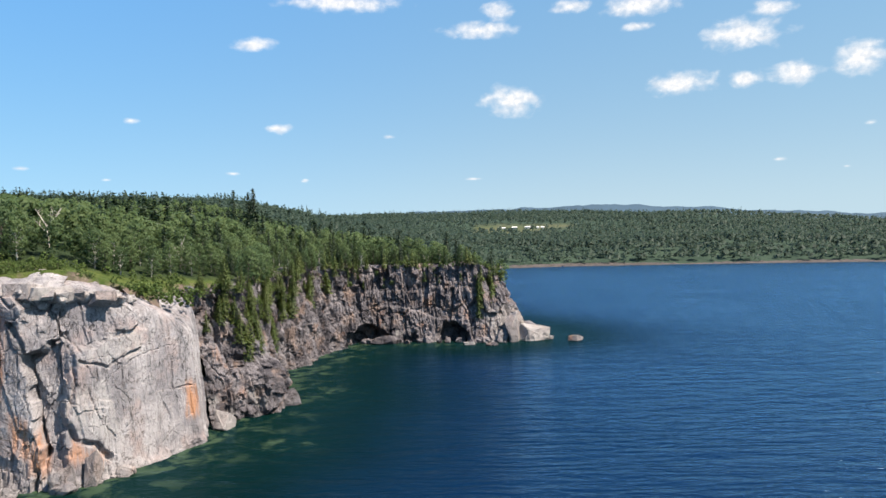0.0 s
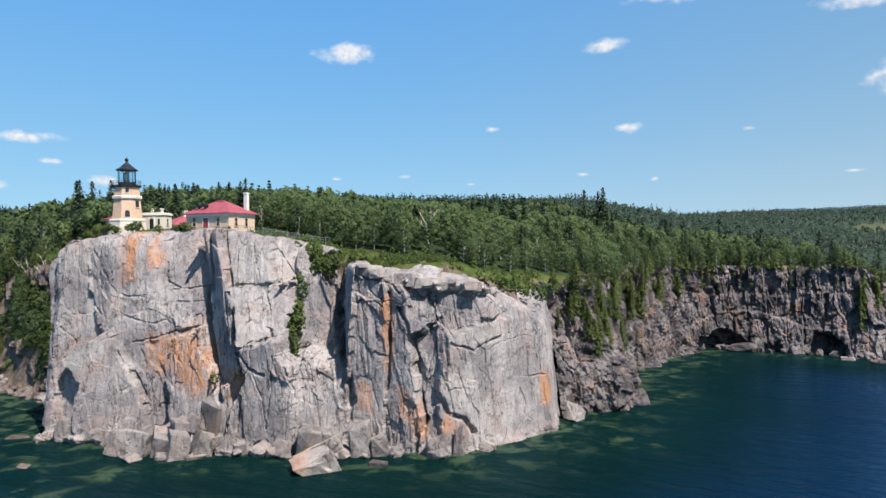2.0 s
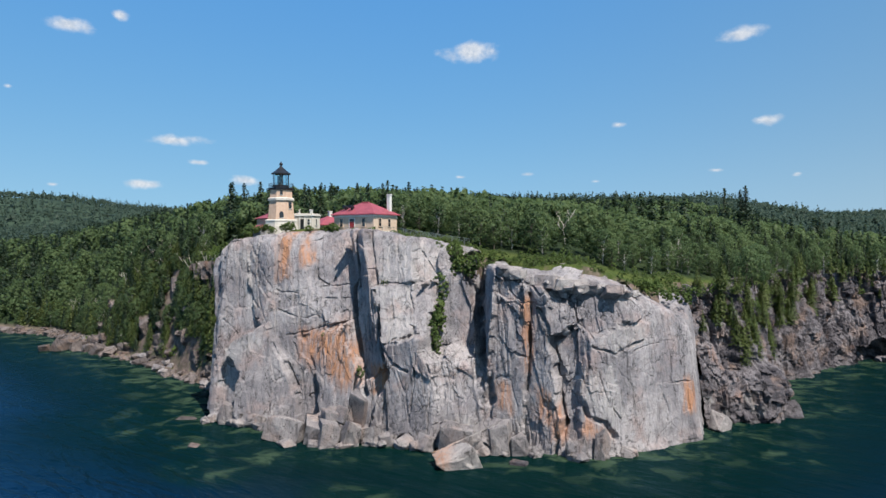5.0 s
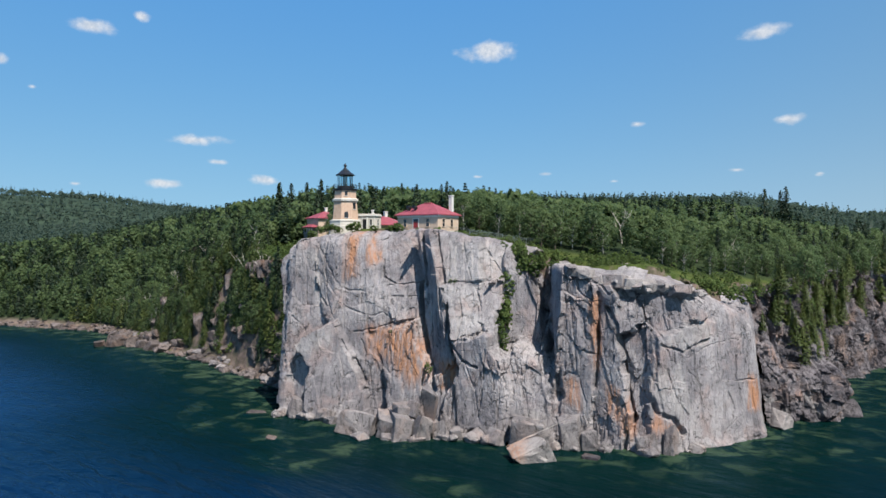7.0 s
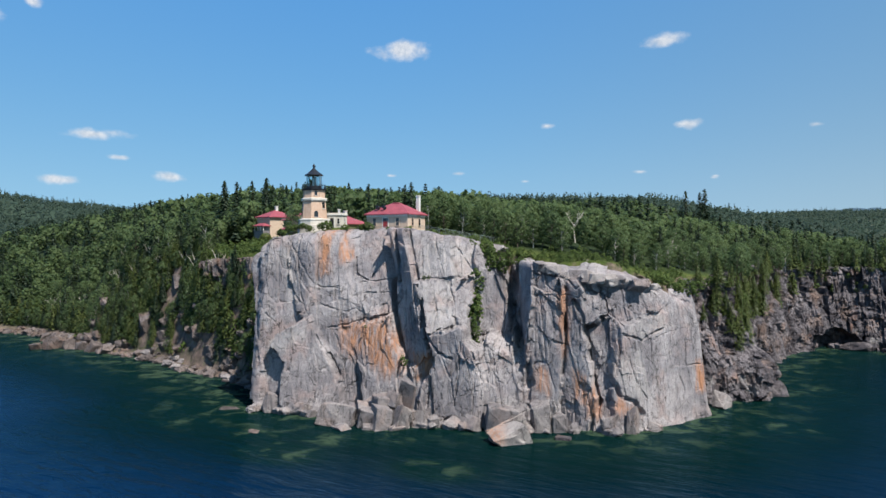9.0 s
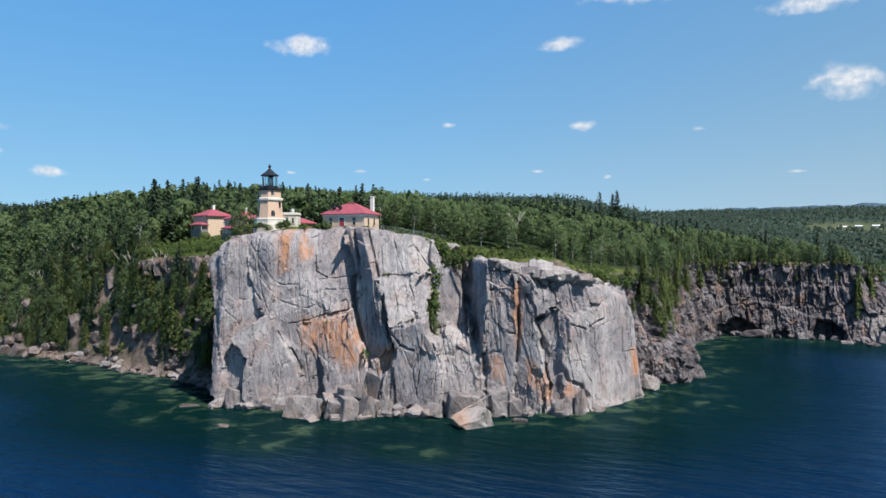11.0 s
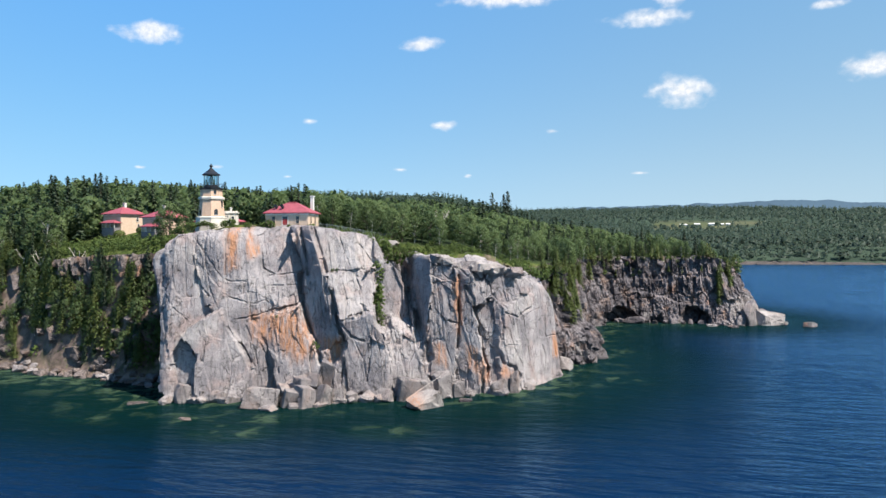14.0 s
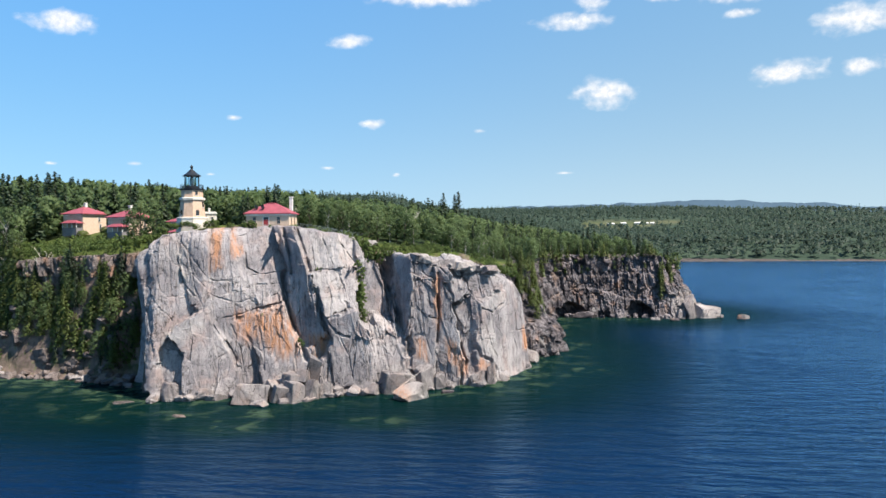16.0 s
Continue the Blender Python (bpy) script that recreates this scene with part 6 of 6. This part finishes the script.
x, y, z, g = scatter(-430, 60, 95, 360, 4.0)
keep = ~bared(x, y) & (g > 2.6) & (z > 2.2) & (clear(x, y, (0, 1)) < -0.5)
keep &= (np.hypot(x + 80.5, y - 143.5) > 7.5) & ((z < 14) | (z > 33.5) | (x < -198) | (x > -140) | (g > 12))
keep &= (g < 45) | (rnd_np.rand(x.size) < 0.33)
x, y, z, g = x[keep], y[keep], z[keep], g[keep]
spruce = rnd_np.rand(x.size) < ((0.24 + 0.25 * (field(x / 40, y / 40, 91, 2) > 0.15)) * np.where((x > -118) & (x < -55) & (y < 185), 0.3, 1.0) + 0.3 * (x < -215))
size = np.where(spruce, rnd_np.uniform(0.6, 1.35, x.size), rnd_np.uniform(0.72, 1.25, x.size) * np.where(x < -130, 1.15, 1.0))
size *= np.where((z < 30) & (x < -140), 0.78, 1.0) * np.where(g < 7, 0.55, np.where((g < 16) & (x > -70), 0.75, 1.0))  * np.where((x > -118) & (x < -55) & (y < 190), 0.8, 1.0)
front = (x > -320) & (x < 45) & (y < 290)
order = np.argsort(np.where(front, g, 1e6) + 4 * rnd_np.rand(x.size))
single = np.zeros(x.size, dtype=bool)
single[order[spruce[order]][:170]] = True
single[order[~spruce[order]][:200]] = True
for i in np.flatnonzero(single):
    (spruces if spruce[i] else birches).plant(x[i], y[i], z[i] - 0.2, size[i], rnd_np.uniform(0, 360), int(rnd_np.randint(99)))


# steep western slope and the brows of the dark cliffs
sx, sy, sz, sg = scatter(-340, -146, 100, 135, 1.7, 0.45)
keep = ~bared(sx, sy) & (rnd_np.rand(sx.size) < np.where((sz > 14) & (sx > -200), 0.6, np.where((sz < 11) & (sx > -225), 0.24, 0.42))) & (sg > 1.8) & (sg < 15) & (sz > 2.5) & (sz < 33.5) & (clear(sx, sy, (0,)) < -1.5) & (field(sx / 8, sz / 8, 97, 2) > -0.34) & ((sz < 28.5) | (sx < -196) | (rnd_np.rand(sx.size) < 0.35))
for a, b, c in zip(sx[keep], sy[keep], sz[keep]):
    pick, size_by = rnd_np.rand(), rnd_np.rand()
    if pick < 0.36:
        cedars.plant(a, b, c - 0.3, 0.55 + 0.95 * size_by, rnd_np.uniform(0, 360), int(rnd_np.randint(99)))
    elif pick < 0.48:
        spruces.plant(a, b, c - 0.3, 0.35 + 0.5 * size_by, rnd_np.uniform(0, 360), int(rnd_np.randint(99)))
    elif pick < 0.6:
        birches.plant(a, b, c - 0.3, 0.35 + 0.5 * size_by, rnd_np.uniform(0, 360), int(rnd_np.randint(99)))
    elif pick < 0.86:
        bushes.plant(a, b, c - 0.3, 0.7 + 0.9 * size_by, rnd_np.uniform(0, 360), int(rnd_np.randint(99)))
for k in range(70):
    a, b = rnd_np.uniform(-163, -147), rnd_np.uniform(103.5, 110.5)
    c = float(land(np.array([a]), np.array([b]))[0][0])
    if 3.5 < c < 26:
        bushes.plant(a, b, c - 0.3, rnd_np.uniform(0.7, 1.4), rnd_np.uniform(0, 360), k)
rim = np.array(DARK_RIBS)
for k in range(len(rim) - 2):
    span_m = math.hypot(*(rim[k + 1, 2:4] - rim[k, 2:4]))
    for j in range(int(span_m / 0.8)):
        f = rnd_np.rand()
        top = rim[k] + (rim[k + 1] - rim[k]) * f
        deep = rnd_np.rand()
        if deep < (0.62 if 2 <= k <= 10 else 0.8):
            a, b = top[2:4] + rnd_np.uniform(-1, 1, 2)
            c = top[4] + rnd_np.uniform(-1.2, 0.4)
        else:
            drop = rnd_np.uniform(1.5, 9)
            f = 1 - drop / top[4]
            a, b = top[0:2] * (1 - f) + top[2:4] * f
            c = top[4] - drop
        pick = rnd_np.rand()
        grove = (cedars if pick < 0.3 else bushes) if deep >= 0.62 else birches if pick < 0.1 else cedars if pick < 0.36 else bushes
        grove.plant(a, b, c - 0.4, rnd_np.uniform(0.55, 1.05) if deep < 0.8 else rnd_np.uniform(0.4, 0.75), rnd_np.uniform(0, 360), int(rnd_np.randint(99)))
# scrub on the open top
sx, sy, sz, sg = scatter(-150, -40, 92, 156, 1.9)
keep = (clear(sx, sy, (0,)) > -2) & ((sg > 4.5) | ((sx > -72) & (sy > 124) & (sg > 1.0)) | ((sx < -82) & (sx > -98) & (sg > 2.0))) & ~((sx < -104) & (sy < 121)) & (field(sx / 7, sy / 7, 98, 2) > -0.2)
for a, b, c in zip(sx[keep], sy[keep], sz[keep]):
    bushes.plant(a, b, c - 0.25, rnd_np.uniform(0.35, 0.85), rnd_np.uniform(0, 360), int(rnd_np.randint(99)))
sx, sy, sz, sg = scatter(-208, -144, 112, 140, 2.0)
keep = (clear(sx, sy, (1,)) > -1) & (sg > 1) & (sz > 29) & (sy < 136)
for a, b, c in zip(sx[keep], sy[keep], sz[keep]):
    bushes.plant(a, b, c - 0.25, rnd_np.uniform(0.6, 1.3), rnd_np.uniform(0, 360), int(rnd_np.randint(99)))
for k in range(60):
    a, b = rnd_np.uniform(-97, -83), rnd_np.uniform(111, 121)
    bushes.plant(a, b, float(plateau(a, b)) - 0.3, rnd_np.uniform(0.5, 1.0), rnd_np.uniform(0, 360), k)
# cedars in the clefts of the dark cliff: from the upper to the lower end
for x0, y0, z0, x1, y1, z1, count in ((-45.5, 164, 27.5, -42.6, 159.2, 14.0, 12), (-46.8, 157.7, 24, -46.4, 156.3, 19.0, 4), (-49.4, 156, 27.5, -48.9, 154.6, 22.5, 4), (-49.0, 209.5, 27, -48.5, 207.6, 17.0, 8), (-47.2, 217.3, 26, -46.8, 214.1, 17.0, 6),
                                      (-45.6, 236, 27, -45.0, 231.1, 17.0, 6), (-41.5, 247.8, 27, -41.2, 247, 22.0, 3), (13.7, 265.0, 26.5, 13.1, 259.5, 12.0, 8), (18.0, 269.5, 26.0, 17.2, 262.5, 15.5, 7), (-49.0, 199.1, 17, -48.2, 193.7, 11.0, 5), (-44.8, 159.8, 21, -43.9, 156.6, 14.5, 5), (-47.5, 185, 28, -46.5, 182, 20, 5)):
    for k in range(count):
        f = (k + rnd_np.rand()) / count
        cedars.plant(x0 + (x1 - x0) * f + rnd_np.uniform(-0.7, 0.7), y0 + (y1 - y0) * f + rnd_np.uniform(-0.7, 0.7), z0 + (z1 - z0) * f - 3.6, rnd_np.uniform(0.75, 1.15), rnd_np.uniform(0, 360), k)
# tall spruces round the buildings: place and the height of the tip
for a, b, tip in ((-235, 162, 62.5), (-228, 156, 61.3), (-228, 162, 61.7), (-227, 169, 62.5), (-230, 179, 64.3), (-222, 172, 63.7), (-208, 158, 57.8), (-191, 160, 59.1), (-193, 174, 59.4), (-194, 179, 59.9), (-195, 190, 61.8), (-185, 185, 59.4),
                  (-162, 141, 55.8), (-166, 166, 58.4), (-160, 164, 56.5), (-161, 170, 56.6), (-160, 178, 57.4), (-160, 204, 59.0), (-177, 161, 57.2), (-177, 150, 56.2), (-94, 316, 62.2), (-86, 319, 63.2), (-88, 318, 61.4)):
    base = float(land(np.array([a]), np.array([b]))[0][0])
    spruces.plant(a, b, base - 0.3, (tip - base + 0.3) / 11.9, rnd_np.uniform(0, 360), int(a * 7))
# a broad tree before the dwellings and two clipped round bushes
birches.plant(-160.5, 125.0, 37.0, 1.2, 40, 2)
birches.plant(-157.0, 127.5, 37.2, 1.15, 140, 4)
birches.plant(-163.5, 127.0, 37.4, 1.0, 220, 1)
clip_rnd = np.random.RandomState(77)
for a, b in ((-189.2, 140.0), (-183.7, 144.0)):
    d = clip_rnd.normal(size=(1100, 3))
    d /= np.linalg.norm(d, axis=1, keepdims=True)
    d[:, 2] = np.maximum(d[:, 2], -0.55)
    v, f, way = leaf_clumps(d * clip_rnd.uniform(0.85, 1.02, (1100, 1)) * np.array([1.9, 1.9, 1.5]), d + clip_rnd.normal(0, 0.2, (1100, 3)), 0.24, clip_rnd, d)
    ob = new("clipped_bush", mesh_of("clipped_bush", v, f, M_CEDAR, normals=way))
    ob.location = (a, b, float(plateau(a, b)) + 1.3)
    tagged(ob, "round clipped dark green bush beside a keeper's house", "bush", "clipped bushes by the house")
for k in range(26):
    a, b = rnd_np.uniform(-58, -50.5), rnd_np.uniform(130, 147)
    bushes.plant(a, b, float(plateau(a, b)) - 0.2, rnd_np.uniform(0.7, 1.3), rnd_np.uniform(0, 360), k)
# scrub along the brow beside the gully
brow = np.array(GREAT_RIBS)
knots = np.r_[0, np.cumsum(np.linalg.norm(np.diff((brow[:, :2] + brow[:, 2:4]) / 2, axis=0), axis=1))]
for at in list(np.arange(82.0, 93.0, 0.6)) + [57.0, 58.5, 60.0, 61.5, 116.6, 117.4, 118.2, 126.0, 127.0]:
    a, b, c = (float(np.interp(at, knots, brow[:, q])) for q in (2, 3, 4))
    for k in range(2):
        bushes.plant(a - 0.4 + rnd_np.uniform(-1.2, 0.3), b + rnd_np.uniform(0.6, 3.2), c - 0.25 + rnd_np.uniform(-0.2, 0.2), rnd_np.uniform(0.35, 0.75), rnd_np.uniform(0, 360), k)
# the green gully in the great cliff, and lone bushes on its ledges
for a, b, c, e in ((-89.8, 112.8, 34.0, 1.1), (-90.5, 113.2, 34.4, 1.0), (-90.8, 111.0, 32.0, 1.0), (-90.4, 109.0, 29.0, 0.95), (-89.8, 108.3, 26.8, 0.9), (-89.6, 106.8, 24.2, 0.9), (-89.3, 105.7, 22.0, 0.85), (-89.1, 104.7, 19.8, 0.7), (-88.3, 104.2, 17.4, 0.6), (-87.8, 111.5, 32.6, 1.0), (-85.5, 111.5, 32.6, 0.8)):
    for k in range(4):
        bushes.plant(a + rnd_np.uniform(-0.7, 0.7), b + rnd_np.uniform(-0.6, 0.3), c - 0.6 * k + rnd_np.uniform(-0.4, 0.2), e * rnd_np.uniform(1.0, 1.7), rnd_np.uniform(0, 360), k)
for a, b, c, e in ((-101.9, 97.0, 10.9, 0.95), (-102.6, 97.4, 12.0, 0.6), (-98.9, 100.3, 29.5, 0.5), (-97.9, 100.6, 29.6, 0.45), (-111.6, 95.9, 18.6, 0.4), (-128.5, 96.2, 40.2, 0.5), (-124.8, 98.4, 40.6, 0.75), (-117.4, 104.4, 40.2, 0.8), (-119.0, 104.0, 40.0, 0.7), (-106.5, 105.4, 38.8, 0.9), (-137.5, 96.0, 39.2, 0.6), (-136.2, 97.4, 40.5, 0.5), (-134.6, 97.2, 40.8, 0.4), (-132.6, 97.0, 40.9, 0.45), (-131.2, 96.9, 40.9, 0.5), (-130.0, 97.0, 40.8, 0.4), (-126.4, 98.0, 40.7, 0.6), (-122.0, 101.2, 40.5, 0.5), (-139.0, 97.2, 39.4, 0.5), (-134.0, 96.0, 40.2, 0.5)):
    for k in range(4 if c > 38 else 1):
        bushes.plant(a + 0.7 * math.sin(2.1 * k + a) * (k > 0), b + 0.5 * math.cos(2.1 * k + a) * (k > 0), c + (0.25 - 0.12 * k if c > 38 else 0.0), e * (1.25 if c > 38 else 1.0), (50 * a + 80 * k) % 360, int(-a) + k)


def forest(name, models, x, y, z, size, leaf, label):
    """Many trees joined, for woods that nobody could count."""
    vs, fs, ns, tones, base = [], [], [], [], 0
    for i in range(len(x)):
        v, f, way = models[rnd_np.randint(len(models))]
        a = rnd_np.uniform(0, 6.283)
        c, s = math.cos(a), math.sin(a)
        ns.append(np.stack([way[:, 0] * c - way[:, 1] * s, way[:, 0] * s + way[:, 1] * c, way[:, 2]], 1))
        c, s = c * size[i], s * size[i]
        vs.append(np.stack([v[:, 0] * c - v[:, 1] * s + x[i], v[:, 0] * s + v[:, 1] * c + y[i], v[:, 2] * size[i] + z[i]], 1))
        fs.append(f + base)
        tones.append(np.full(len(v), rnd_np.rand()))
        base += len(v)
    ob = new(name, mesh_of(name, np.vstack(vs), np.vstack(fs), leaf, False, {"tone": np.concatenate(tones)}, np.vstack(ns)))
    return tagged(ob, label, "forest", kind="stuff")


near_birch = [broadleaf(190 + k, 10, 16, 52, 0.36, 0.28)[1] for k in range(6)]
mid_birch = [broadleaf(200 + k, 10, 14, 24, 0.6, 0.29)[1] for k in range(6)]
thin_birch = [broadleaf(210 + k, 10, 11, 12, 0.92, 0.3)[1] for k in range(6)]
mid_spruce = [conifer(220 + k, 12, 15, 6, 0.95, 0.21, 0.25, 0.1, (0.3, 0.6, 0.9))[1] for k in range(5)]
mid_cedar = [conifer(230 + k, 7, 13, 8, 0.55, 0.26, 0.12, 0.0, (0.3, 0.6, 0.95))[1] for k in range(4)]
mid_bush = [broadleaf(235 + k, 2.2, 8, 26, 0.22, 0.5)[1] for k in range(4)]
rest, deep, brim = ~single, g > 45, (g < 24) & (x > -260)
forest("brow_birch_wood", near_birch, *(a[rest & ~spruce & brim] for a in (x, y, z, size)), M_LEAF, "leafy birches along the headland brow")
forest("birch_wood", mid_birch, *(a[rest & ~spruce & ~deep & ~brim] for a in (x, y, z, size)), M_LEAF, "dense leafy birch and aspen wood on the headland")
forest("inner_birch_wood", thin_birch, *(a[rest & ~spruce & deep] for a in (x, y, z, size)), M_LEAF, "leafy birch and aspen wood behind the headland brow")
forest("spruce_wood", mid_spruce, *(a[rest & spruce] for a in (x, y, z, size)), M_NEEDLE, "dark spruces standing among the headland wood")
for name, grove, models, leaf, label in (("slope_spruce_wood", spruces, mid_spruce, M_NEEDLE, "dark pointed spruces on the steep western slope"),
                                         ("slope_birch_wood", birches, mid_birch, M_LEAF, "small birches covering the steep western slope"),
                                         ("slope_cedar_wood", cedars, mid_cedar, M_CEDAR, "yellowish cedars covering the steep western slope"),
                                         ("scrub", bushes, mid_bush, M_BUSH, "low green scrub on the slopes and cliff top")):
    left = grove.grow(300)
    if len(left[0]):
        forest(name, models, *left, leaf, label)

# far woods: even in bearing, thinning with distance
bearing = np.radians(np.arange(-82, 36, 0.3))
reach = 230 * 1.024 ** np.arange(0, 110)
bb, rr = np.meshgrid(bearing, reach)
bb = bb + rnd_np.uniform(-0.5, 0.5, bb.shape) * radians(0.3)
rr = rr * (1 + rnd_np.uniform(-0.02, 0.02, rr.shape))
x, y = (-20 + rr * np.sin(bb)).ravel(), (-20 + rr * np.cos(bb)).ravel()
z, g = land(x, y)
keep = (g > 6) & (z > 2.0) & (clear(x, y) < -2 + 22 * field(x / 35, y / 35, 96, 3) * (y > 900)) & ~((x > -430) & (x < 60) & (y > 95) & (y < 360))
x, y, z, rr = x[keep], y[keep], z[keep], rr.ravel()[keep]
size = rnd_np.uniform(0.8, 1.3, x.size) * np.clip(rr / 800, 1.0, 1.4)
spruce = rnd_np.rand(x.size) < (0.3 + 0.4 * (field(x / 120, y / 120, 95, 2) > 0.1))
near_far = rr < 560
thin_spruce = [conifer(255 + k, 12, 10, 4, 1.35, 0.2, 0.3, 0.1, (0.4, 0.85))[1] for k in range(4)]


def round_crown(seed, h):
    """A far leafy crown: a few large ragged sprays."""
    r = np.random.RandomState(seed)
    d = r.normal(size=(22, 3))
    d /= np.linalg.norm(d, axis=1, keepdims=True)
    d[:, 2] = np.abs(d[:, 2]) - 0.35
    return leaf_clumps(d * np.array([0.31, 0.31, 0.42]) * h + np.array([0, 0, 0.55 * h]), d * 0.8 + np.array([0, 0, 0.3]) + r.normal(0, 0.3, (22, 3)), 0.215 * h, r, 0.6 * d + np.array([0, 0, 0.8]))


def pointed_crown(seed, h):
    """A far spruce: ragged sprays that narrow to a tip."""
    r = np.random.RandomState(seed)
    t = np.linspace(0.1, 0.95, 15)
    a = np.arange(15) * 2.4 + r.uniform(-0.3, 0.3, 15)
    out = 0.2 * (1.05 - t) * r.uniform(0.6, 1.1, 15)
    nrm = np.stack([np.cos(a), np.sin(a), np.full(15, 0.5)], 1) + r.normal(0, 0.3, (15, 3))
    return leaf_clumps(np.stack([out * np.cos(a), out * np.sin(a), t], 1) * h, nrm, (0.05 + 0.17 * (1 - t))[:, None] * h, r, np.stack([0.6 * np.cos(a), 0.6 * np.sin(a), np.full(15, 0.8)], 1))


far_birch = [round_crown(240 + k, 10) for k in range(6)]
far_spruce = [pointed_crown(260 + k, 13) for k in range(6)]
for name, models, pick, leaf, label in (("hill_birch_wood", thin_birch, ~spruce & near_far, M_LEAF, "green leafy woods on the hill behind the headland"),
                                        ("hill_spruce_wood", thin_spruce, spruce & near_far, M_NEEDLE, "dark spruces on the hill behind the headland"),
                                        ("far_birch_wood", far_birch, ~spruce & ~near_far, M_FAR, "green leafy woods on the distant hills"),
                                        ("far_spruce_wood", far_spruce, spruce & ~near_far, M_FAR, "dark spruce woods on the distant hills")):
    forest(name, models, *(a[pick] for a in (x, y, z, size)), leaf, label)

# the last ridges, blue from haze painted into their colour
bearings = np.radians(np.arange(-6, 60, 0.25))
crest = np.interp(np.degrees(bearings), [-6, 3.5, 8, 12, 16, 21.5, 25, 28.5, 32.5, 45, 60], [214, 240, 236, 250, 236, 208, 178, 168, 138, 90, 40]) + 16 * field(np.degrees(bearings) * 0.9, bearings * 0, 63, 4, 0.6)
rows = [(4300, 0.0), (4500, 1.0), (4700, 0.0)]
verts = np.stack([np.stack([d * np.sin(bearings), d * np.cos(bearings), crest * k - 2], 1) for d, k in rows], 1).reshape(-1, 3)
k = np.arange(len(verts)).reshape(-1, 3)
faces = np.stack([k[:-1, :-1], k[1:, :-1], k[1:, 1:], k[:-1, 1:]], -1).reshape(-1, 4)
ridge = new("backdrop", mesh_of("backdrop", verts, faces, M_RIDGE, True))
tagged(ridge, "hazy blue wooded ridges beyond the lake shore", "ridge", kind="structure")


# ---------------------------------------------------------------- bare dead trees
def dead_tree(seed, h):
    r = random.Random(seed)
    segs = [((0, 0, -0.5), (0.1 * h * r.uniform(-1, 1), 0.1 * h * r.uniform(-1, 1), h * 0.5), 0.02 * h, 0.014 * h)]
    fork = segs[0][1]
    for k in range(5):
        a = k * 1.4 + r.uniform(-0.4, 0.4)
        lo = tuple(c * r.uniform(0.6, 1.0) for c in fork)
        tip = (lo[0] + 0.28 * h * math.cos(a), lo[1] + 0.28 * h * math.sin(a), lo[2] + h * r.uniform(0.25, 0.48))
        segs.append((lo, tip, 0.010 * h, 0.003 * h))
        for j in range(3):
            f = r.uniform(0.4, 0.9)
            st = tuple(lo[i] + (tip[i] - lo[i]) * f for i in range(3))
            segs.append((st, (st[0] + r.uniform(-0.1, 0.1) * h, st[1] + r.uniform(-0.1, 0.1) * h, st[2] + r.uniform(0.05, 0.14) * h), 0.005 * h, 0.002 * h))
    return tubes(segs)


for k, (a, b, h) in enumerate(((-82.4, 146.8, 10.0), (-77.0, 152.0, 6.5), (-62.0, 165.0, 7.0), (-100.0, 168.0, 8.0), (-52.0, 190.0, 7.0), (-215.0, 128.0, 8.0), (-238.0, 131.0, 8.5), (-262.0, 138.0, 9.0), (-268.0, 136.0, 8.5), (-255.0, 129.0, 7.0), (-45.0, 226.0, 6.5))
                              + tuple((-186 - 5.2 * k + 3 * math.sin(k * 2.3), float(np.interp(-186 - 5.2 * k, [-324, -280, -262, -240, -206, -197, -180], [127, 125, 118, 117, 114, 110.5, 108])) + 9.5 + 3.5 * math.sin(k * 1.7), 9.0 + 2.0 * math.cos(k * 2.9)) for k in range(0, 26, 4))):
    v, f = dead_tree(400 + k, h)
    ob = new("dead_tree", mesh_of("dead_tree", v, f, M_DEAD))
    ob.location = (a, b, float(land(np.array([a]), np.array([b]))[0][0]) - 0.2)
    tagged(ob, "bare bleached dead tree among the green wood", "tree", "dead trees")


# ---------------------------------------------------------------- sheds on the far meadow
def shed(x, y, turn, length):
    base = float(land(np.array([x]), np.array([y]))[0][0])
    s = thing("farm_shed", pose(x, y, base, 0, 0, turn), "long low white shed on a distant meadow", "shed", "sheds on the far meadow")
    part("wall", box(0, 0, -3, length, 7, 3.2), M_TRIM, s)
    bm = bmesh.new()
    a = [bm.verts.new(p) for p in ((-0.5, -0.5, 3.2), (length + 0.5, -0.5, 3.2), (length + 0.5, 7.5, 3.2), (-0.5, 7.5, 3.2), (-0.5, 3.5, 5.4), (length + 0.5, 3.5, 5.4))]
    for q in ((0, 1, 5, 4), (2, 3, 4, 5), (0, 4, 3), (1, 2, 5), (3, 2, 1, 0)):
        bm.faces.new([a[i] for i in q])
    part("roof", bm, M_TRIM, s)
    return s


for x, y, length in ((124, 1556, 15), (153, 1553, 12), (182, 1550, 17), (204, 1548, 9), (217, 1546, 8)):
    shed(x, y, -4, length)
